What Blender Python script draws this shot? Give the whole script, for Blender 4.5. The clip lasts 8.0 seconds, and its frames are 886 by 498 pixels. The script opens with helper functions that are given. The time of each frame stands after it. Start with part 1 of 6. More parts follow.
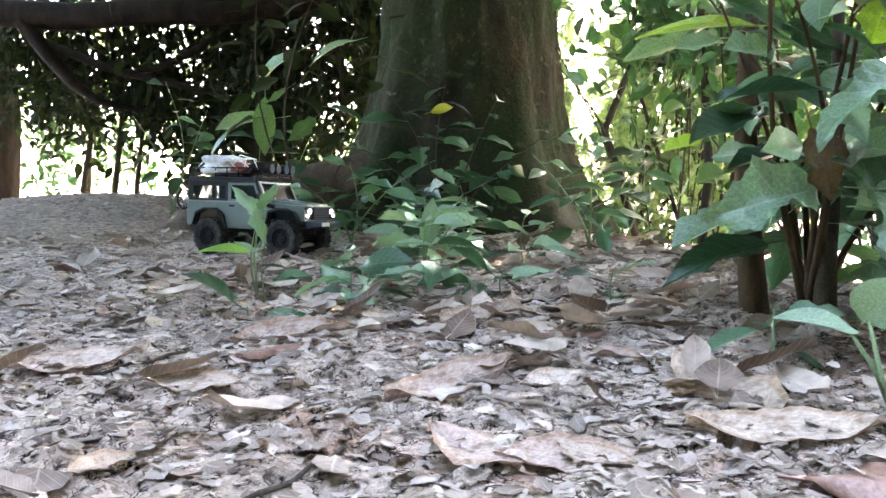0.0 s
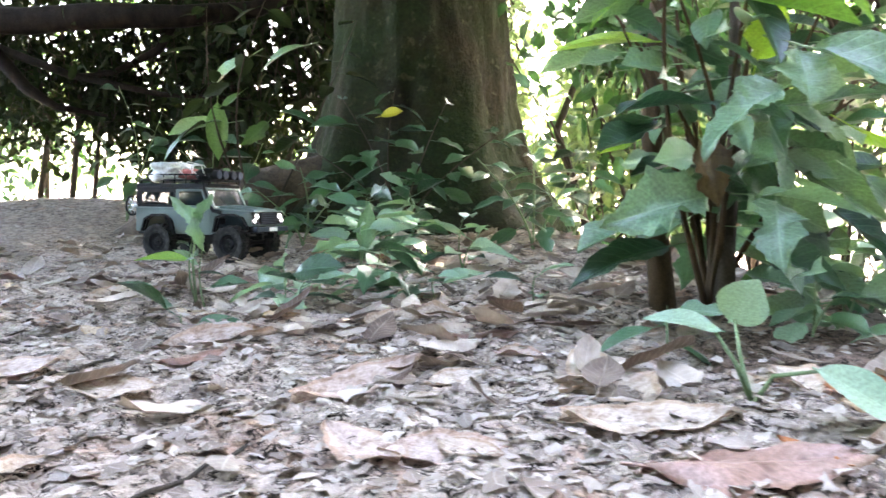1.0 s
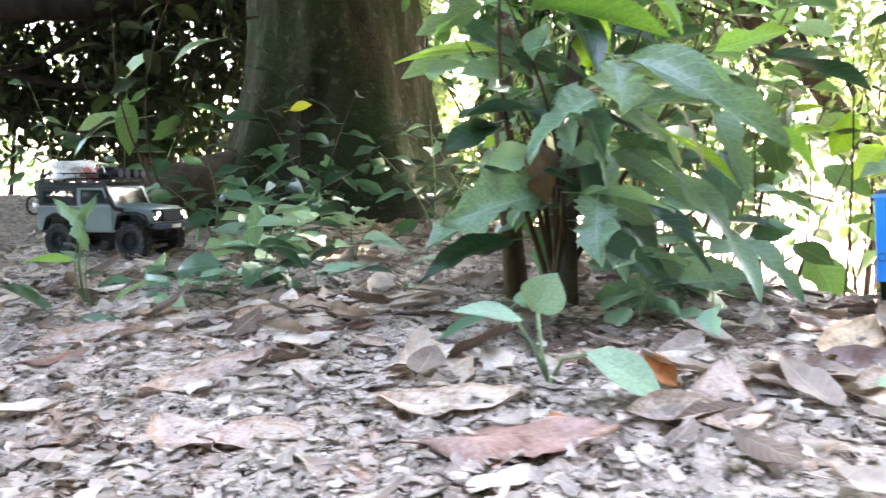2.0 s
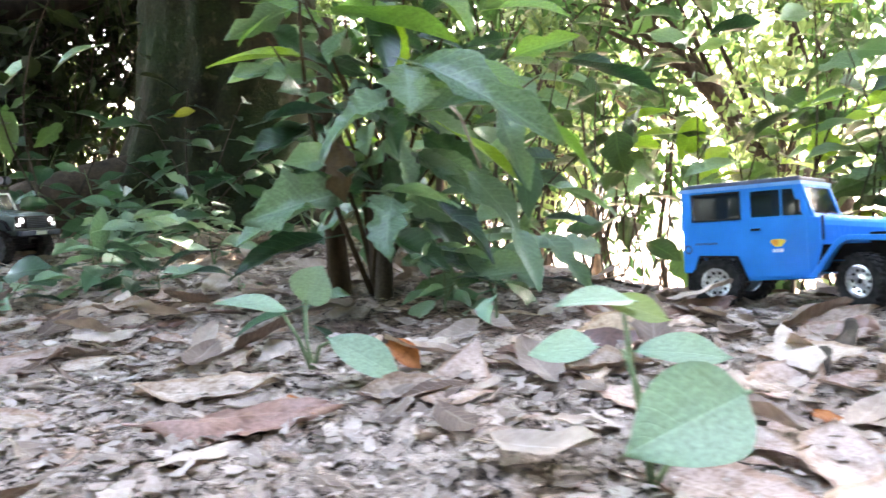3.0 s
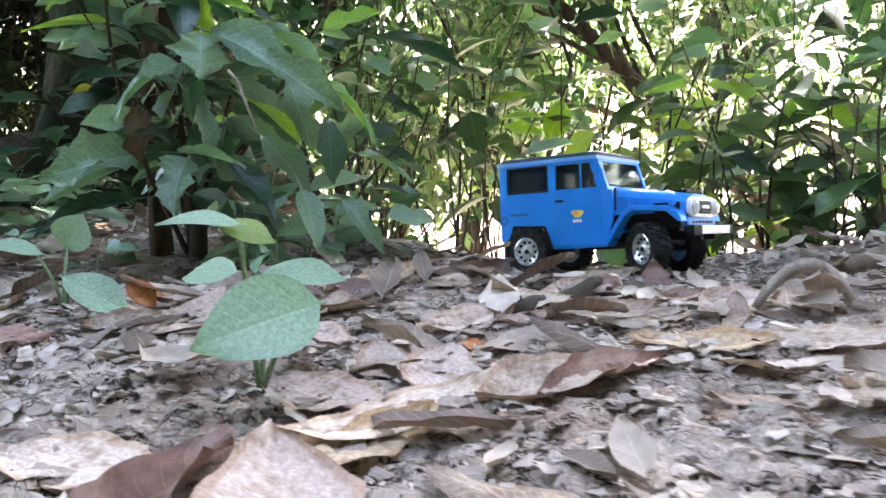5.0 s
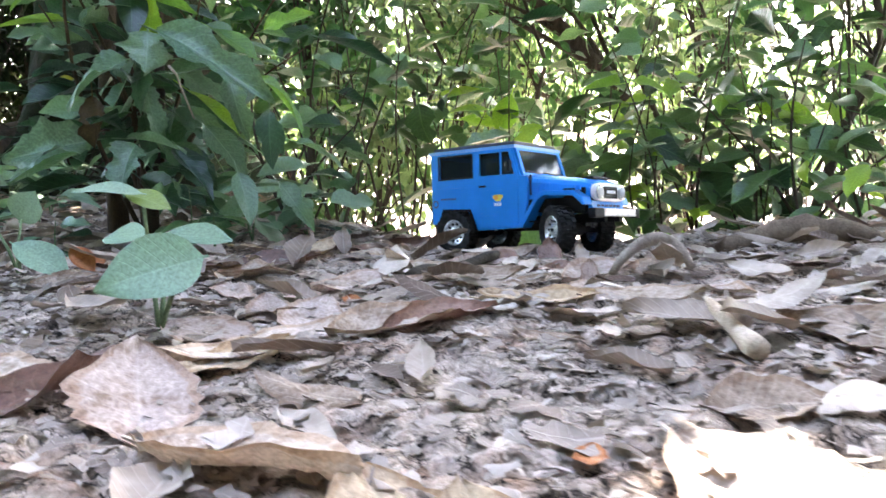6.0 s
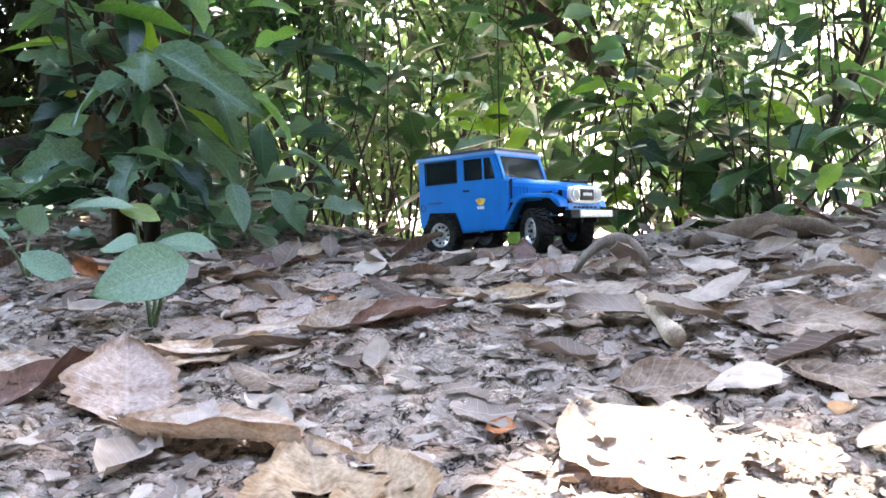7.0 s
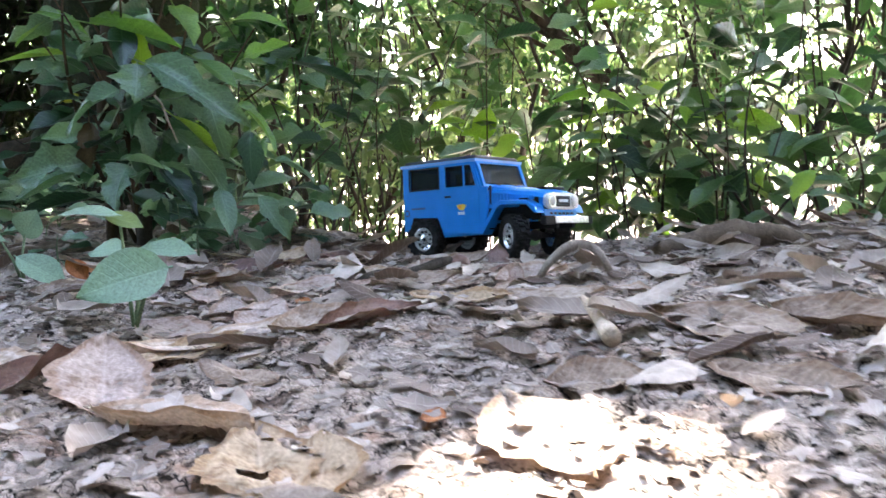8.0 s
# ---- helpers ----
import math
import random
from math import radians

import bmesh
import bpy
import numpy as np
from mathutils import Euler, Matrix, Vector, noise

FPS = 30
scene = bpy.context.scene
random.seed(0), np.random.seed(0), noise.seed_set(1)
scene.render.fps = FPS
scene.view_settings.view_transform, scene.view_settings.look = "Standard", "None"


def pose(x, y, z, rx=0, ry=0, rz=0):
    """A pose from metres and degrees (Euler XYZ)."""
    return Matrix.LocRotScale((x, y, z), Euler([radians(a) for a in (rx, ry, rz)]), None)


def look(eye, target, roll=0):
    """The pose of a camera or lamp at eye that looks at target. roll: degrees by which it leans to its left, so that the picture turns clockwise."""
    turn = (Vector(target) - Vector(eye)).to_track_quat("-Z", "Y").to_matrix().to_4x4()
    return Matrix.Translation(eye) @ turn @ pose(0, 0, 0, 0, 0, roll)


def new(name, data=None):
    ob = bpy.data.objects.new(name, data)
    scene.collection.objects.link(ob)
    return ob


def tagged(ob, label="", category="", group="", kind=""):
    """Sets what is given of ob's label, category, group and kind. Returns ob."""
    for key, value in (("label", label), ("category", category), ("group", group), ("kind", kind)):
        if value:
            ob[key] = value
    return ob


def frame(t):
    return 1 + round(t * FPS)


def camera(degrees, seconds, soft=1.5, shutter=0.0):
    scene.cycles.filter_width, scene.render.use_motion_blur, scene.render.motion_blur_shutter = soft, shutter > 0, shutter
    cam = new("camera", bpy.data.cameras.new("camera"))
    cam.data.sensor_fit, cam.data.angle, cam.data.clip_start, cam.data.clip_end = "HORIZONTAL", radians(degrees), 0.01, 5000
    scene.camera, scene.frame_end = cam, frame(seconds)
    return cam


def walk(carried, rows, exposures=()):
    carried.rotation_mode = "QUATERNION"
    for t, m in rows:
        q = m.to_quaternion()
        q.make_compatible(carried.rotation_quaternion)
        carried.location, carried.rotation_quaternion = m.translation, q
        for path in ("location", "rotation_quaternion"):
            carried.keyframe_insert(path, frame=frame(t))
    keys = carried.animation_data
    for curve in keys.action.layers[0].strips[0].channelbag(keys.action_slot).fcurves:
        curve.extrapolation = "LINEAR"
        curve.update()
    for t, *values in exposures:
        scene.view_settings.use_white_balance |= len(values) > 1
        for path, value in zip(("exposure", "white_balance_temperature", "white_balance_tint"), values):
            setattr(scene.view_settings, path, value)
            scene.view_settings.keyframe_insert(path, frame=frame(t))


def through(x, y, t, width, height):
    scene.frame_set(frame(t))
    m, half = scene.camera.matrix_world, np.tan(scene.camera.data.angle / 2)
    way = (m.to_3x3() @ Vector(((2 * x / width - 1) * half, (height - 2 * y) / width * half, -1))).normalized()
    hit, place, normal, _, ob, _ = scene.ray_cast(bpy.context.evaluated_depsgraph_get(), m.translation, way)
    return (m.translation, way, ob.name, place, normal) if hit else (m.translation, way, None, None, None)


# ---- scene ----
EXPOSURES = [(0, 5.95, 7200, 14), (0.5, 6.13, 7200, 14), (1, 6.2, 7200, 15), (2.5, 6.1, 7400, 16), (3.5, 5.65, 7300, 15), (4, 5.7, 7150, 15), (4.5, 5.35, 7050, 14), (6, 5.25, 6750, 13), (8, 4.9, 6600, 13)]
cam = camera(58.5, 8.0, soft=1.5, shutter=0.45)
PATH = [
    (0, (0.023, -0.022, 0.194), (-0.024, 1.97, 0.015), -0.3),
    (0.5, (0.042, -0.039, 0.203), (0.017, 1.953, 0.022), -0.4),
    (1, (0.079, -0.062, 0.207), (0.102, 1.929, 0.02), -1.0),
    (2.3, (0.214, -0.142, 0.227), (0.404, 1.835, -0.009), -2.2),
    (2.5, (0.243, -0.15, 0.217), (0.456, 1.827, 0.003), -2.4),
    (3, (0.322, -0.18, 0.211), (0.626, 1.784, -0.006), -2.4),
    (3.5, (0.378, -0.205, 0.208), (0.729, 1.751, -0.014), -2.6),
    (4, (0.417, -0.235, 0.199), (0.811, 1.71, -0.052), -2.5),
    (4.5, (0.467, -0.262, 0.187), (0.863, 1.681, -0.068), -2.1),
    (4.7, (0.487, -0.259, 0.179), (0.871, 1.689, -0.065), -1.5),
    (5.8, (0.567, -0.379, 0.166), (0.958, 1.57, -0.059), -0.7),
    (6, (0.585, -0.401, 0.163), (0.976, 1.545, -0.085), -0.7),
    (6.5, (0.606, -0.442, 0.164), (0.997, 1.502, -0.099), -1.1),
    (7, (0.613, -0.469, 0.172), (0.974, 1.483, -0.074), -1.8),
    (7.5, (0.618, -0.486, 0.186), (0.95, 1.474, -0.035), -0.7),
    (8, (0.64, -0.52, 0.18), (0.992, 1.434, -0.061), -1.6),
]
walk(cam, [(t, look(eye, target, roll)) for t, eye, target, roll in PATH], EXPOSURES)

# ---------------------------------------------------------------- light
SUN_DIR = Vector((0.40, 0.62, 0.72)).normalized()
world = bpy.data.worlds.new("world")
scene.world = world
world.use_nodes = True
wn = world.node_tree.nodes
wn.clear()
sky = wn.new("ShaderNodeTexSky")
sky.sky_type = "NISHITA"
sky.sun_disc = False
sky.sun_elevation = math.asin(SUN_DIR.z)
sky.sun_rotation = math.atan2(SUN_DIR.x, SUN_DIR.y)
sky.dust_density = 3.0
sky.air_density = 1.0
bgn = wn.new("ShaderNodeBackground")
bgn.inputs["Strength"].default_value = 0.15
won = wn.new("ShaderNodeOutputWorld")
world.node_tree.links.new(sky.outputs[0], bgn.inputs["Color"])
world.node_tree.links.new(bgn.outputs[0], won.inputs["Surface"])
sun = new("sun", bpy.data.lights.new("sun", "SUN"))
sun.data.energy = 3.2
sun.data.angle = radians(0.53)
sun.data.color = (1.0, 0.95, 0.87)
sun.matrix_world = look(SUN_DIR * 20, (0, 0, 0))

# ---------------------------------------------------------------- materials
def material(name):
    m = bpy.data.materials.new(name)
    m.use_nodes = True
    nt = m.node_tree
    b = nt.nodes["Principled BSDF"]
    return m, nt, b


def node(nt, kind, **values):
    n = nt.nodes.new(kind)
    for k, v in values.items():
        if k in n.inputs:
            n.inputs[k].default_value = v
    return n


def noise_tex(nt, scale, detail=4.0, rough=0.6, coords="Object", stretch=None):
    tc = nt.nodes.new("ShaderNodeTexCoord")
    n = node(nt, "ShaderNodeTexNoise", Scale=scale, Detail=detail, Roughness=rough)
    src = tc.outputs[coords]
    if stretch:
        mp = nt.nodes.new("ShaderNodeMapping")
        mp.inputs["Scale"].default_value = stretch
        nt.links.new(src, mp.inputs["Vector"])
        src = mp.outputs[0]
    nt.links.new(src, n.inputs["Vector"])
    return n


def ramp(nt, src, stops):
    r = nt.nodes.new("ShaderNodeValToRGB")
    els = r.color_ramp.elements
    while len(els) < len(stops):
        els.new(0.5)
    for e, (p, c) in zip(els, stops):
        e.position = p
        e.color = (*c, 1.0) if len(c) == 3 else c
    nt.links.new(src, r.inputs["Fac"])
    return r


def mix(nt, fac, a, b, kind="MIX"):
    m = nt.nodes.new("ShaderNodeMix")
    m.data_type, m.blend_type = "RGBA", kind
    for sock, v in ((m.inputs[0], fac), (m.inputs[6], a), (m.inputs[7], b)):
        if isinstance(v, (int, float)):
            sock.default_value = v
        elif isinstance(v, tuple):
            sock.default_value = (*v, 1.0)
        else:
            nt.links.new(v, sock)
    return m.outputs[2]


def maths(nt, op, a, b=0.0, c=0.0):
    m = nt.nodes.new("ShaderNodeMath")
    m.operation = op
    for sock, v in zip(m.inputs, (a, b, c)):
        if isinstance(v, (int, float)):
            sock.default_value = v
        else:
            nt.links.new(v, sock)
    return m.outputs[0]


def bump(nt, b, height, strength=0.4, dist=0.002):
    n = node(nt, "ShaderNodeBump", Strength=strength, Distance=dist)
    nt.links.new(height, n.inputs["Height"])
    nt.links.new(n.outputs[0], b.inputs["Normal"])
    return n


def plain(name, color, rough=0.5, metal=0.0, wear=0.12, scale=60.0, bumpy=0.0, coat=0.0):
    """A painted, moulded or cast surface with fine wear."""
    m, nt, b = material(name)
    n1, n2 = noise_tex(nt, scale), noise_tex(nt, scale * 7)
    dark = tuple(c * (1 - wear) for c in color)
    light = tuple(min(1.0, c * (1 + wear) + wear * 0.03) for c in color)
    r = ramp(nt, n1.outputs[0], ((0.3, dark), (0.7, light)))
    nt.links.new(r.outputs[0], b.inputs["Base Color"])
    rr = ramp(nt, n2.outputs[0], ((0.3, (max(0, rough - 0.08),) * 3), (0.7, (min(1, rough + 0.1),) * 3)))
    nt.links.new(rr.outputs[0], b.inputs["Roughness"])
    b.inputs["Metallic"].default_value = metal
    if max(color) < 0.07:
        b.inputs["Specular IOR Level"].default_value = 0.14
    b.inputs["Coat Weight"].default_value = coat
    if bumpy:
        bump(nt, b, n2.outputs[0], bumpy, 0.001)
    return m


def leaf_material(name, dark, light, rough=0.42, through=0.35, glow=(1.2, 1.35, 0.6), dead=False, islands=False, spots=0.0, vein=0.28, gloss=None):
    """A leaf's blade: midrib and side veins from its UV, blotches, light coming through."""
    m, nt, b = material(name)
    out = nt.nodes["Material Output"]
    tc = nt.nodes.new("ShaderNodeTexCoord")
    sep = nt.nodes.new("ShaderNodeSeparateXYZ")
    nt.links.new(tc.outputs["UV"], sep.inputs[0])
    u, v = sep.outputs[0], sep.outputs[1]
    av = maths(nt, "ABSOLUTE", v)
    ribs = maths(nt, "PINGPONG", maths(nt, "MULTIPLY", maths(nt, "SUBTRACT", u, maths(nt, "MULTIPLY", av, 0.22)), 9.0), 0.5)
    rib = ramp(nt, ribs, ((0.0, (1, 1, 1)), (0.10, (0, 0, 0))))
    mid = ramp(nt, av, ((0.0, (1, 1, 1)), (0.07, (0, 0, 0))))
    veins = maths(nt, "MAXIMUM", maths(nt, "MULTIPLY", rib.outputs[0], 0.55), mid.outputs[0])
    if islands:
        rnd = nt.nodes.new("ShaderNodeNewGeometry").outputs["Random Per Island"]
    else:
        rnd = nt.nodes.new("ShaderNodeObjectInfo").outputs["Random"]
    n1, n2 = noise_tex(nt, 35.0), noise_tex(nt, 90.0, 5.0, 0.6)
    base = ramp(nt, rnd, ((0.0, dark), (0.55, tuple((a + c) / 2 for a, c in zip(dark, light))), (1.0, light)))
    blot = ramp(nt, n1.outputs[0], ((0.35, (0.72, 0.70, 0.68)), (0.65, (1.15, 1.15, 1.15))))
    col = mix(nt, 1.0, base.outputs[0], blot.outputs[0], "MULTIPLY")
    if dead:
        grain = ramp(nt, n2.outputs[0], ((0.3, (0.82, 0.79, 0.76)), (0.7, (1.1, 1.08, 1.06))))
        col = mix(nt, 1.0, col, grain.outputs[0], "MULTIPLY")
        if not islands:
            # rotten stains and a worn, browned rim
            stain = ramp(nt, noise_tex(nt, 4.5, 5.0, 0.65).outputs[0], ((0.36, (0.55, 0.46, 0.38)), (0.50, (1.0, 0.98, 0.96)), (0.66, (1.12, 1.11, 1.10))))
            col = mix(nt, 1.0, col, stain.outputs[0], "MULTIPLY")
            worn = ramp(nt, maths(nt, "ADD", av, maths(nt, "MULTIPLY", n1.outputs[0], 0.35)), ((0.96, (1, 1, 1)), (1.0, (0.80, 0.71, 0.62))))
            col = mix(nt, 1.0, col, worn.outputs[0], "MULTIPLY")
        veincol = tuple(c * 1.25 for c in light)
        col = mix(nt, maths(nt, "MULTIPLY", veins, 0.3), col, veincol)
    else:
        veincol = tuple(c * 1.6 + 0.02 for c in light)
        col = mix(nt, maths(nt, "MULTIPLY", veins, vein), col, veincol)
    if spots:
        n3 = noise_tex(nt, 120.0, 3.0)
        sp = ramp(nt, n3.outputs[0], ((0.66, (0, 0, 0)), (0.70, (1, 1, 1))))
        col = mix(nt, maths(nt, "MULTIPLY", sp.outputs[0], spots), col, (0.28, 0.2, 0.07))
    nt.links.new(col, b.inputs["Base Color"])
    b.inputs["Specular IOR Level"].default_value = gloss if gloss is not None else (0.2 if dead else 0.5)
    rr = ramp(nt, n2.outputs[0], ((0.3, (rough - 0.1,) * 3), (0.7, (rough + 0.14,) * 3)))
    nt.links.new(rr.outputs[0], b.inputs["Roughness"])
    h = maths(nt, "ADD", maths(nt, "MULTIPLY", veins, -0.6 if not dead else 0.5), maths(nt, "MULTIPLY", n2.outputs[0], 0.5))
    bump(nt, b, h, 0.5, 0.0012)
    tr = nt.nodes.new("ShaderNodeBsdfTranslucent")
    nt.links.new(mix(nt, 1.0, col, glow, "MULTIPLY"), tr.inputs["Color"])
    ms = nt.nodes.new("ShaderNodeMixShader")
    ms.inputs[0].default_value = through
    nt.links.new(b.outputs[0], ms.inputs[1])
    nt.links.new(tr.outputs[0], ms.inputs[2])
    nt.links.new(ms.outputs[0], out.inputs["Surface"])
    return m


GREEN = leaf_material("broad_leaf_green", (0.010, 0.036, 0.017), (0.068, 0.145, 0.072), rough=0.32, through=0.20, glow=(1.0, 1.35, 0.8))
GREEN_FAR = leaf_material("wood_leaf_green", (0.018, 0.060, 0.018), (0.062, 0.14, 0.038), islands=True, through=0.42, glow=(1.0, 1.18, 0.88))
# Lighter copy of the wood leaf, with sunlight put into its colour.
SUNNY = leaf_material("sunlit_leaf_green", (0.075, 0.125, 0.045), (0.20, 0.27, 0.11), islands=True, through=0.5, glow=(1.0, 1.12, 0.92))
PALE = leaf_material("seedling_leaf_green", (0.17, 0.275, 0.190), (0.25, 0.36, 0.262), rough=0.5, through=0.25, spots=0.25, vein=0.10)
# Dusty pale leaf; the sheen of the sky is also put into its colour.
GREYGREEN = leaf_material("dusty_leaf_green", (0.084, 0.155, 0.090), (0.165, 0.262, 0.168), rough=0.29, through=0.26, spots=0.25)
EDGE_GREEN = leaf_material("hedge_leaf_green", (0.011, 0.032, 0.012), (0.085, 0.158, 0.054), rough=0.36, through=0.40, glow=(1.05, 1.25, 0.75))
OLIVE = leaf_material("olive_leaf", (0.12, 0.18, 0.05), (0.17, 0.23, 0.07), through=0.35)
LIME_SOFT = leaf_material("fresh_leaf_green", (0.085, 0.18, 0.040), (0.15, 0.26, 0.065), through=0.42)
LIME = leaf_material("young_leaf_green", (0.14, 0.26, 0.035), (0.22, 0.34, 0.05), through=0.45)
YELLOW = leaf_material("ageing_leaf_yellow", (0.33, 0.33, 0.04), (0.45, 0.40, 0.06), through=0.4)
DEAD = leaf_material("dead_leaf_grey_tan", (0.24, 0.186, 0.144), (0.57, 0.490, 0.420), rough=0.6, through=0.12, glow=(1, 0.8, 0.6), dead=True)
DEAD_MANY = leaf_material("dead_leaves_mixed", (0.11, 0.076, 0.058), (0.55, 0.475, 0.405), rough=0.6, through=0.12, glow=(1, 0.8, 0.6), dead=True, islands=True)
WITHERED = leaf_material("withered_leaf_brown", (0.06, 0.043, 0.018), (0.11, 0.078, 0.032), rough=0.55, through=0.2, glow=(1, 0.8, 0.4), dead=True)
DEAD_RED = leaf_material("dead_leaf_red_brown", (0.13, 0.075, 0.06), (0.26, 0.15, 0.11), rough=0.40, through=0.12, glow=(1, 0.7, 0.5), dead=True, gloss=0.5)
DEAD_ROSE = leaf_material("dead_leaf_rosy_brown", (0.30, 0.19, 0.155), (0.40, 0.265, 0.22), rough=0.42, through=0.12, glow=(1, 0.75, 0.6), dead=True, gloss=0.5)
DEAD_TAN = leaf_material("dead_leaf_pale_tan", (0.42, 0.33, 0.23), (0.52, 0.42, 0.31), rough=0.6, through=0.2, glow=(1, 0.85, 0.6), dead=True)
DEAD_PINK = leaf_material("dead_leaf_pink_grey", (0.37, 0.29, 0.255), (0.50, 0.42, 0.375), rough=0.6, through=0.15, glow=(1, 0.8, 0.7), dead=True)
DEAD_ORANGE = leaf_material("dead_leaf_orange", (0.38, 0.16, 0.07), (0.50, 0.22, 0.09), rough=0.55, through=0.2, glow=(1, 0.7, 0.4), dead=True)
LITTER = leaf_material("leaf_litter_crumbs", (0.155, 0.122, 0.100), (0.50, 0.440, 0.390), rough=0.7, through=0.08, glow=(1, 0.8, 0.6), dead=True, islands=True)


def soil_material():
    """Dry soil with trodden flakes of leaf: warped cells of many tones over grainy earth."""
    m, nt, b = material("forest_soil")
    n0, n1 = noise_tex(nt, 1.3, 5.0), noise_tex(nt, 22.0, 6.0, 0.65)
    n2 = noise_tex(nt, 240.0, 8.0, 0.75)
    tc = nt.nodes.new("ShaderNodeTexCoord")
    warp = noise_tex(nt, 45.0, 3.0)
    shift = nt.nodes.new("ShaderNodeVectorMath")
    shift.operation = "MULTIPLY_ADD"
    nt.links.new(warp.outputs["Color"], shift.inputs[0])
    shift.inputs[1].default_value = (0.03, 0.03, 0.03)
    nt.links.new(tc.outputs["Object"], shift.inputs[2])
    tones, heights, rims = [], [], []
    for scale in (75.0, 160.0):
        vor = nt.nodes.new("ShaderNodeTexVoronoi")
        vor.inputs["Scale"].default_value = scale
        nt.links.new(shift.outputs[0], vor.inputs["Vector"])
        sep = nt.nodes.new("ShaderNodeSeparateColor")
        nt.links.new(vor.outputs["Color"], sep.inputs[0])
        tones.append(sep.outputs[0])
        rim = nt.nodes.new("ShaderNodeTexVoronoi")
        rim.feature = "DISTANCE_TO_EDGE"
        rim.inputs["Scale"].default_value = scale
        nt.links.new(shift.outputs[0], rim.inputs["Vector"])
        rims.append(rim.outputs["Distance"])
        heights.append(maths(nt, "SUBTRACT", sep.outputs[1], vor.outputs["Distance"]))
    tone = maths(nt, "ADD", maths(nt, "MULTIPLY", tones[0], 0.5), maths(nt, "MULTIPLY", tones[1], 0.5))
    # near-black low ends stand in for shade in the soil's crevices
    flake = ramp(nt, tone, ((0.12, (0.03, 0.023, 0.018)), (0.34, (0.36, 0.302, 0.266)), (0.85, (0.66, 0.585, 0.535))))
    earth = ramp(nt, n1.outputs[0], ((0.30, (0.03, 0.022, 0.016)), (0.46, (0.36, 0.30, 0.262)), (0.72, (0.66, 0.585, 0.535))))
    cover = ramp(nt, n1.outputs[0], ((0.40, (0.85, 0.85, 0.85)), (0.60, (0.35, 0.35, 0.35))))
    col = mix(nt, cover.outputs[0], earth.outputs[0], flake.outputs[0])
    rust = ramp(nt, noise_tex(nt, 14.0, 5.0, 0.7).outputs[0], ((0.52, (0, 0, 0)), (0.66, (0.75, 0.75, 0.75))))
    col = mix(nt, rust.outputs[0], col, mix(nt, 1.0, col, (0.80, 0.58, 0.45), "MULTIPLY"))
    # an uncovered patch of red-brown earth
    mp = nt.nodes.new("ShaderNodeMapping")
    mp.vector_type = "TEXTURE"
    mp.inputs["Location"].default_value = (0.47, 0.66, 0.0)
    mp.inputs["Scale"].default_value = (0.34, 0.19, 1.0)
    nt.links.new(tc.outputs["Object"], mp.inputs["Vector"])
    far = nt.nodes.new("ShaderNodeVectorMath")
    far.operation = "LENGTH"
    nt.links.new(mp.outputs[0], far.inputs[0])
    edge = maths(nt, "ADD", far.outputs["Value"], maths(nt, "MULTIPLY", n1.outputs[0], 0.9))
    bare = ramp(nt, edge, ((0.95, (0.85, 0.85, 0.85)), (1.0, (0.0, 0.0, 0.0))))
    bare.color_ramp.elements[0].position = 0.88
    loam = ramp(nt, n2.outputs[0], ((0.32, (0.055, 0.035, 0.025)), (0.68, (0.21, 0.145, 0.11))))
    col = mix(nt, bare.outputs[0], col, loam.outputs[0])
    # bare dark earth on the bank beyond the track, shade painted in too
    mp2 = nt.nodes.new("ShaderNodeMapping")
    mp2.vector_type = "TEXTURE"
    mp2.inputs["Location"].default_value = (-1.45, 2.45, 0.0)
    mp2.inputs["Scale"].default_value = (1.5, 1.15, 1.0)
    nt.links.new(tc.outputs["Object"], mp2.inputs["Vector"])
    far2 = nt.nodes.new("ShaderNodeVectorMath")
    far2.operation = "LENGTH"
    nt.links.new(mp2.outputs[0], far2.inputs[0])
    edge2 = maths(nt, "ADD", far2.outputs["Value"], maths(nt, "MULTIPLY", n1.outputs[0], 0.5))
    bank = ramp(nt, edge2, ((0.95, (0.9, 0.9, 0.9)), (1.0, (0.0, 0.0, 0.0))))
    bank.color_ramp.elements[0].position = 0.80
    col = mix(nt, bank.outputs[0], col, mix(nt, 1.0, col, (0.46, 0.44, 0.40), "MULTIPLY"))
    # near-black cracks painted between some flakes, for the shade in the gaps
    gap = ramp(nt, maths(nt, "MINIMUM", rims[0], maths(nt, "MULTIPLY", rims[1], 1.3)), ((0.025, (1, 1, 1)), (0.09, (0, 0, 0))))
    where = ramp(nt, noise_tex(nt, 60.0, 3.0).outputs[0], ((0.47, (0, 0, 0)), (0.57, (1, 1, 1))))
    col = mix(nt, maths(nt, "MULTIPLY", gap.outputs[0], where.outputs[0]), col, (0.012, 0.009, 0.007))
    c2 = ramp(nt, n2.outputs[0], ((0.30, (0.40, 0.37, 0.35)), (0.5, (1.0, 0.98, 0.97)), (0.72, (1.22, 1.2, 1.18))))
    c0 = ramp(nt, n0.outputs[0], ((0.35, (0.92, 0.88, 0.83)), (0.7, (1.22, 1.17, 1.09))))
    col = mix(nt, 1.0, mix(nt, 1.0, col, c2.outputs[0], "MULTIPLY"), c0.outputs[0], "MULTIPLY")
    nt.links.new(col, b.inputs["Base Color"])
    b.inputs["Roughness"].default_value = 0.9
    b.inputs["Specular IOR Level"].default_value = 0.12
    h = maths(nt, "ADD", maths(nt, "MULTIPLY", heights[0], 0.5), maths(nt, "MULTIPLY", heights[1], 0.35))
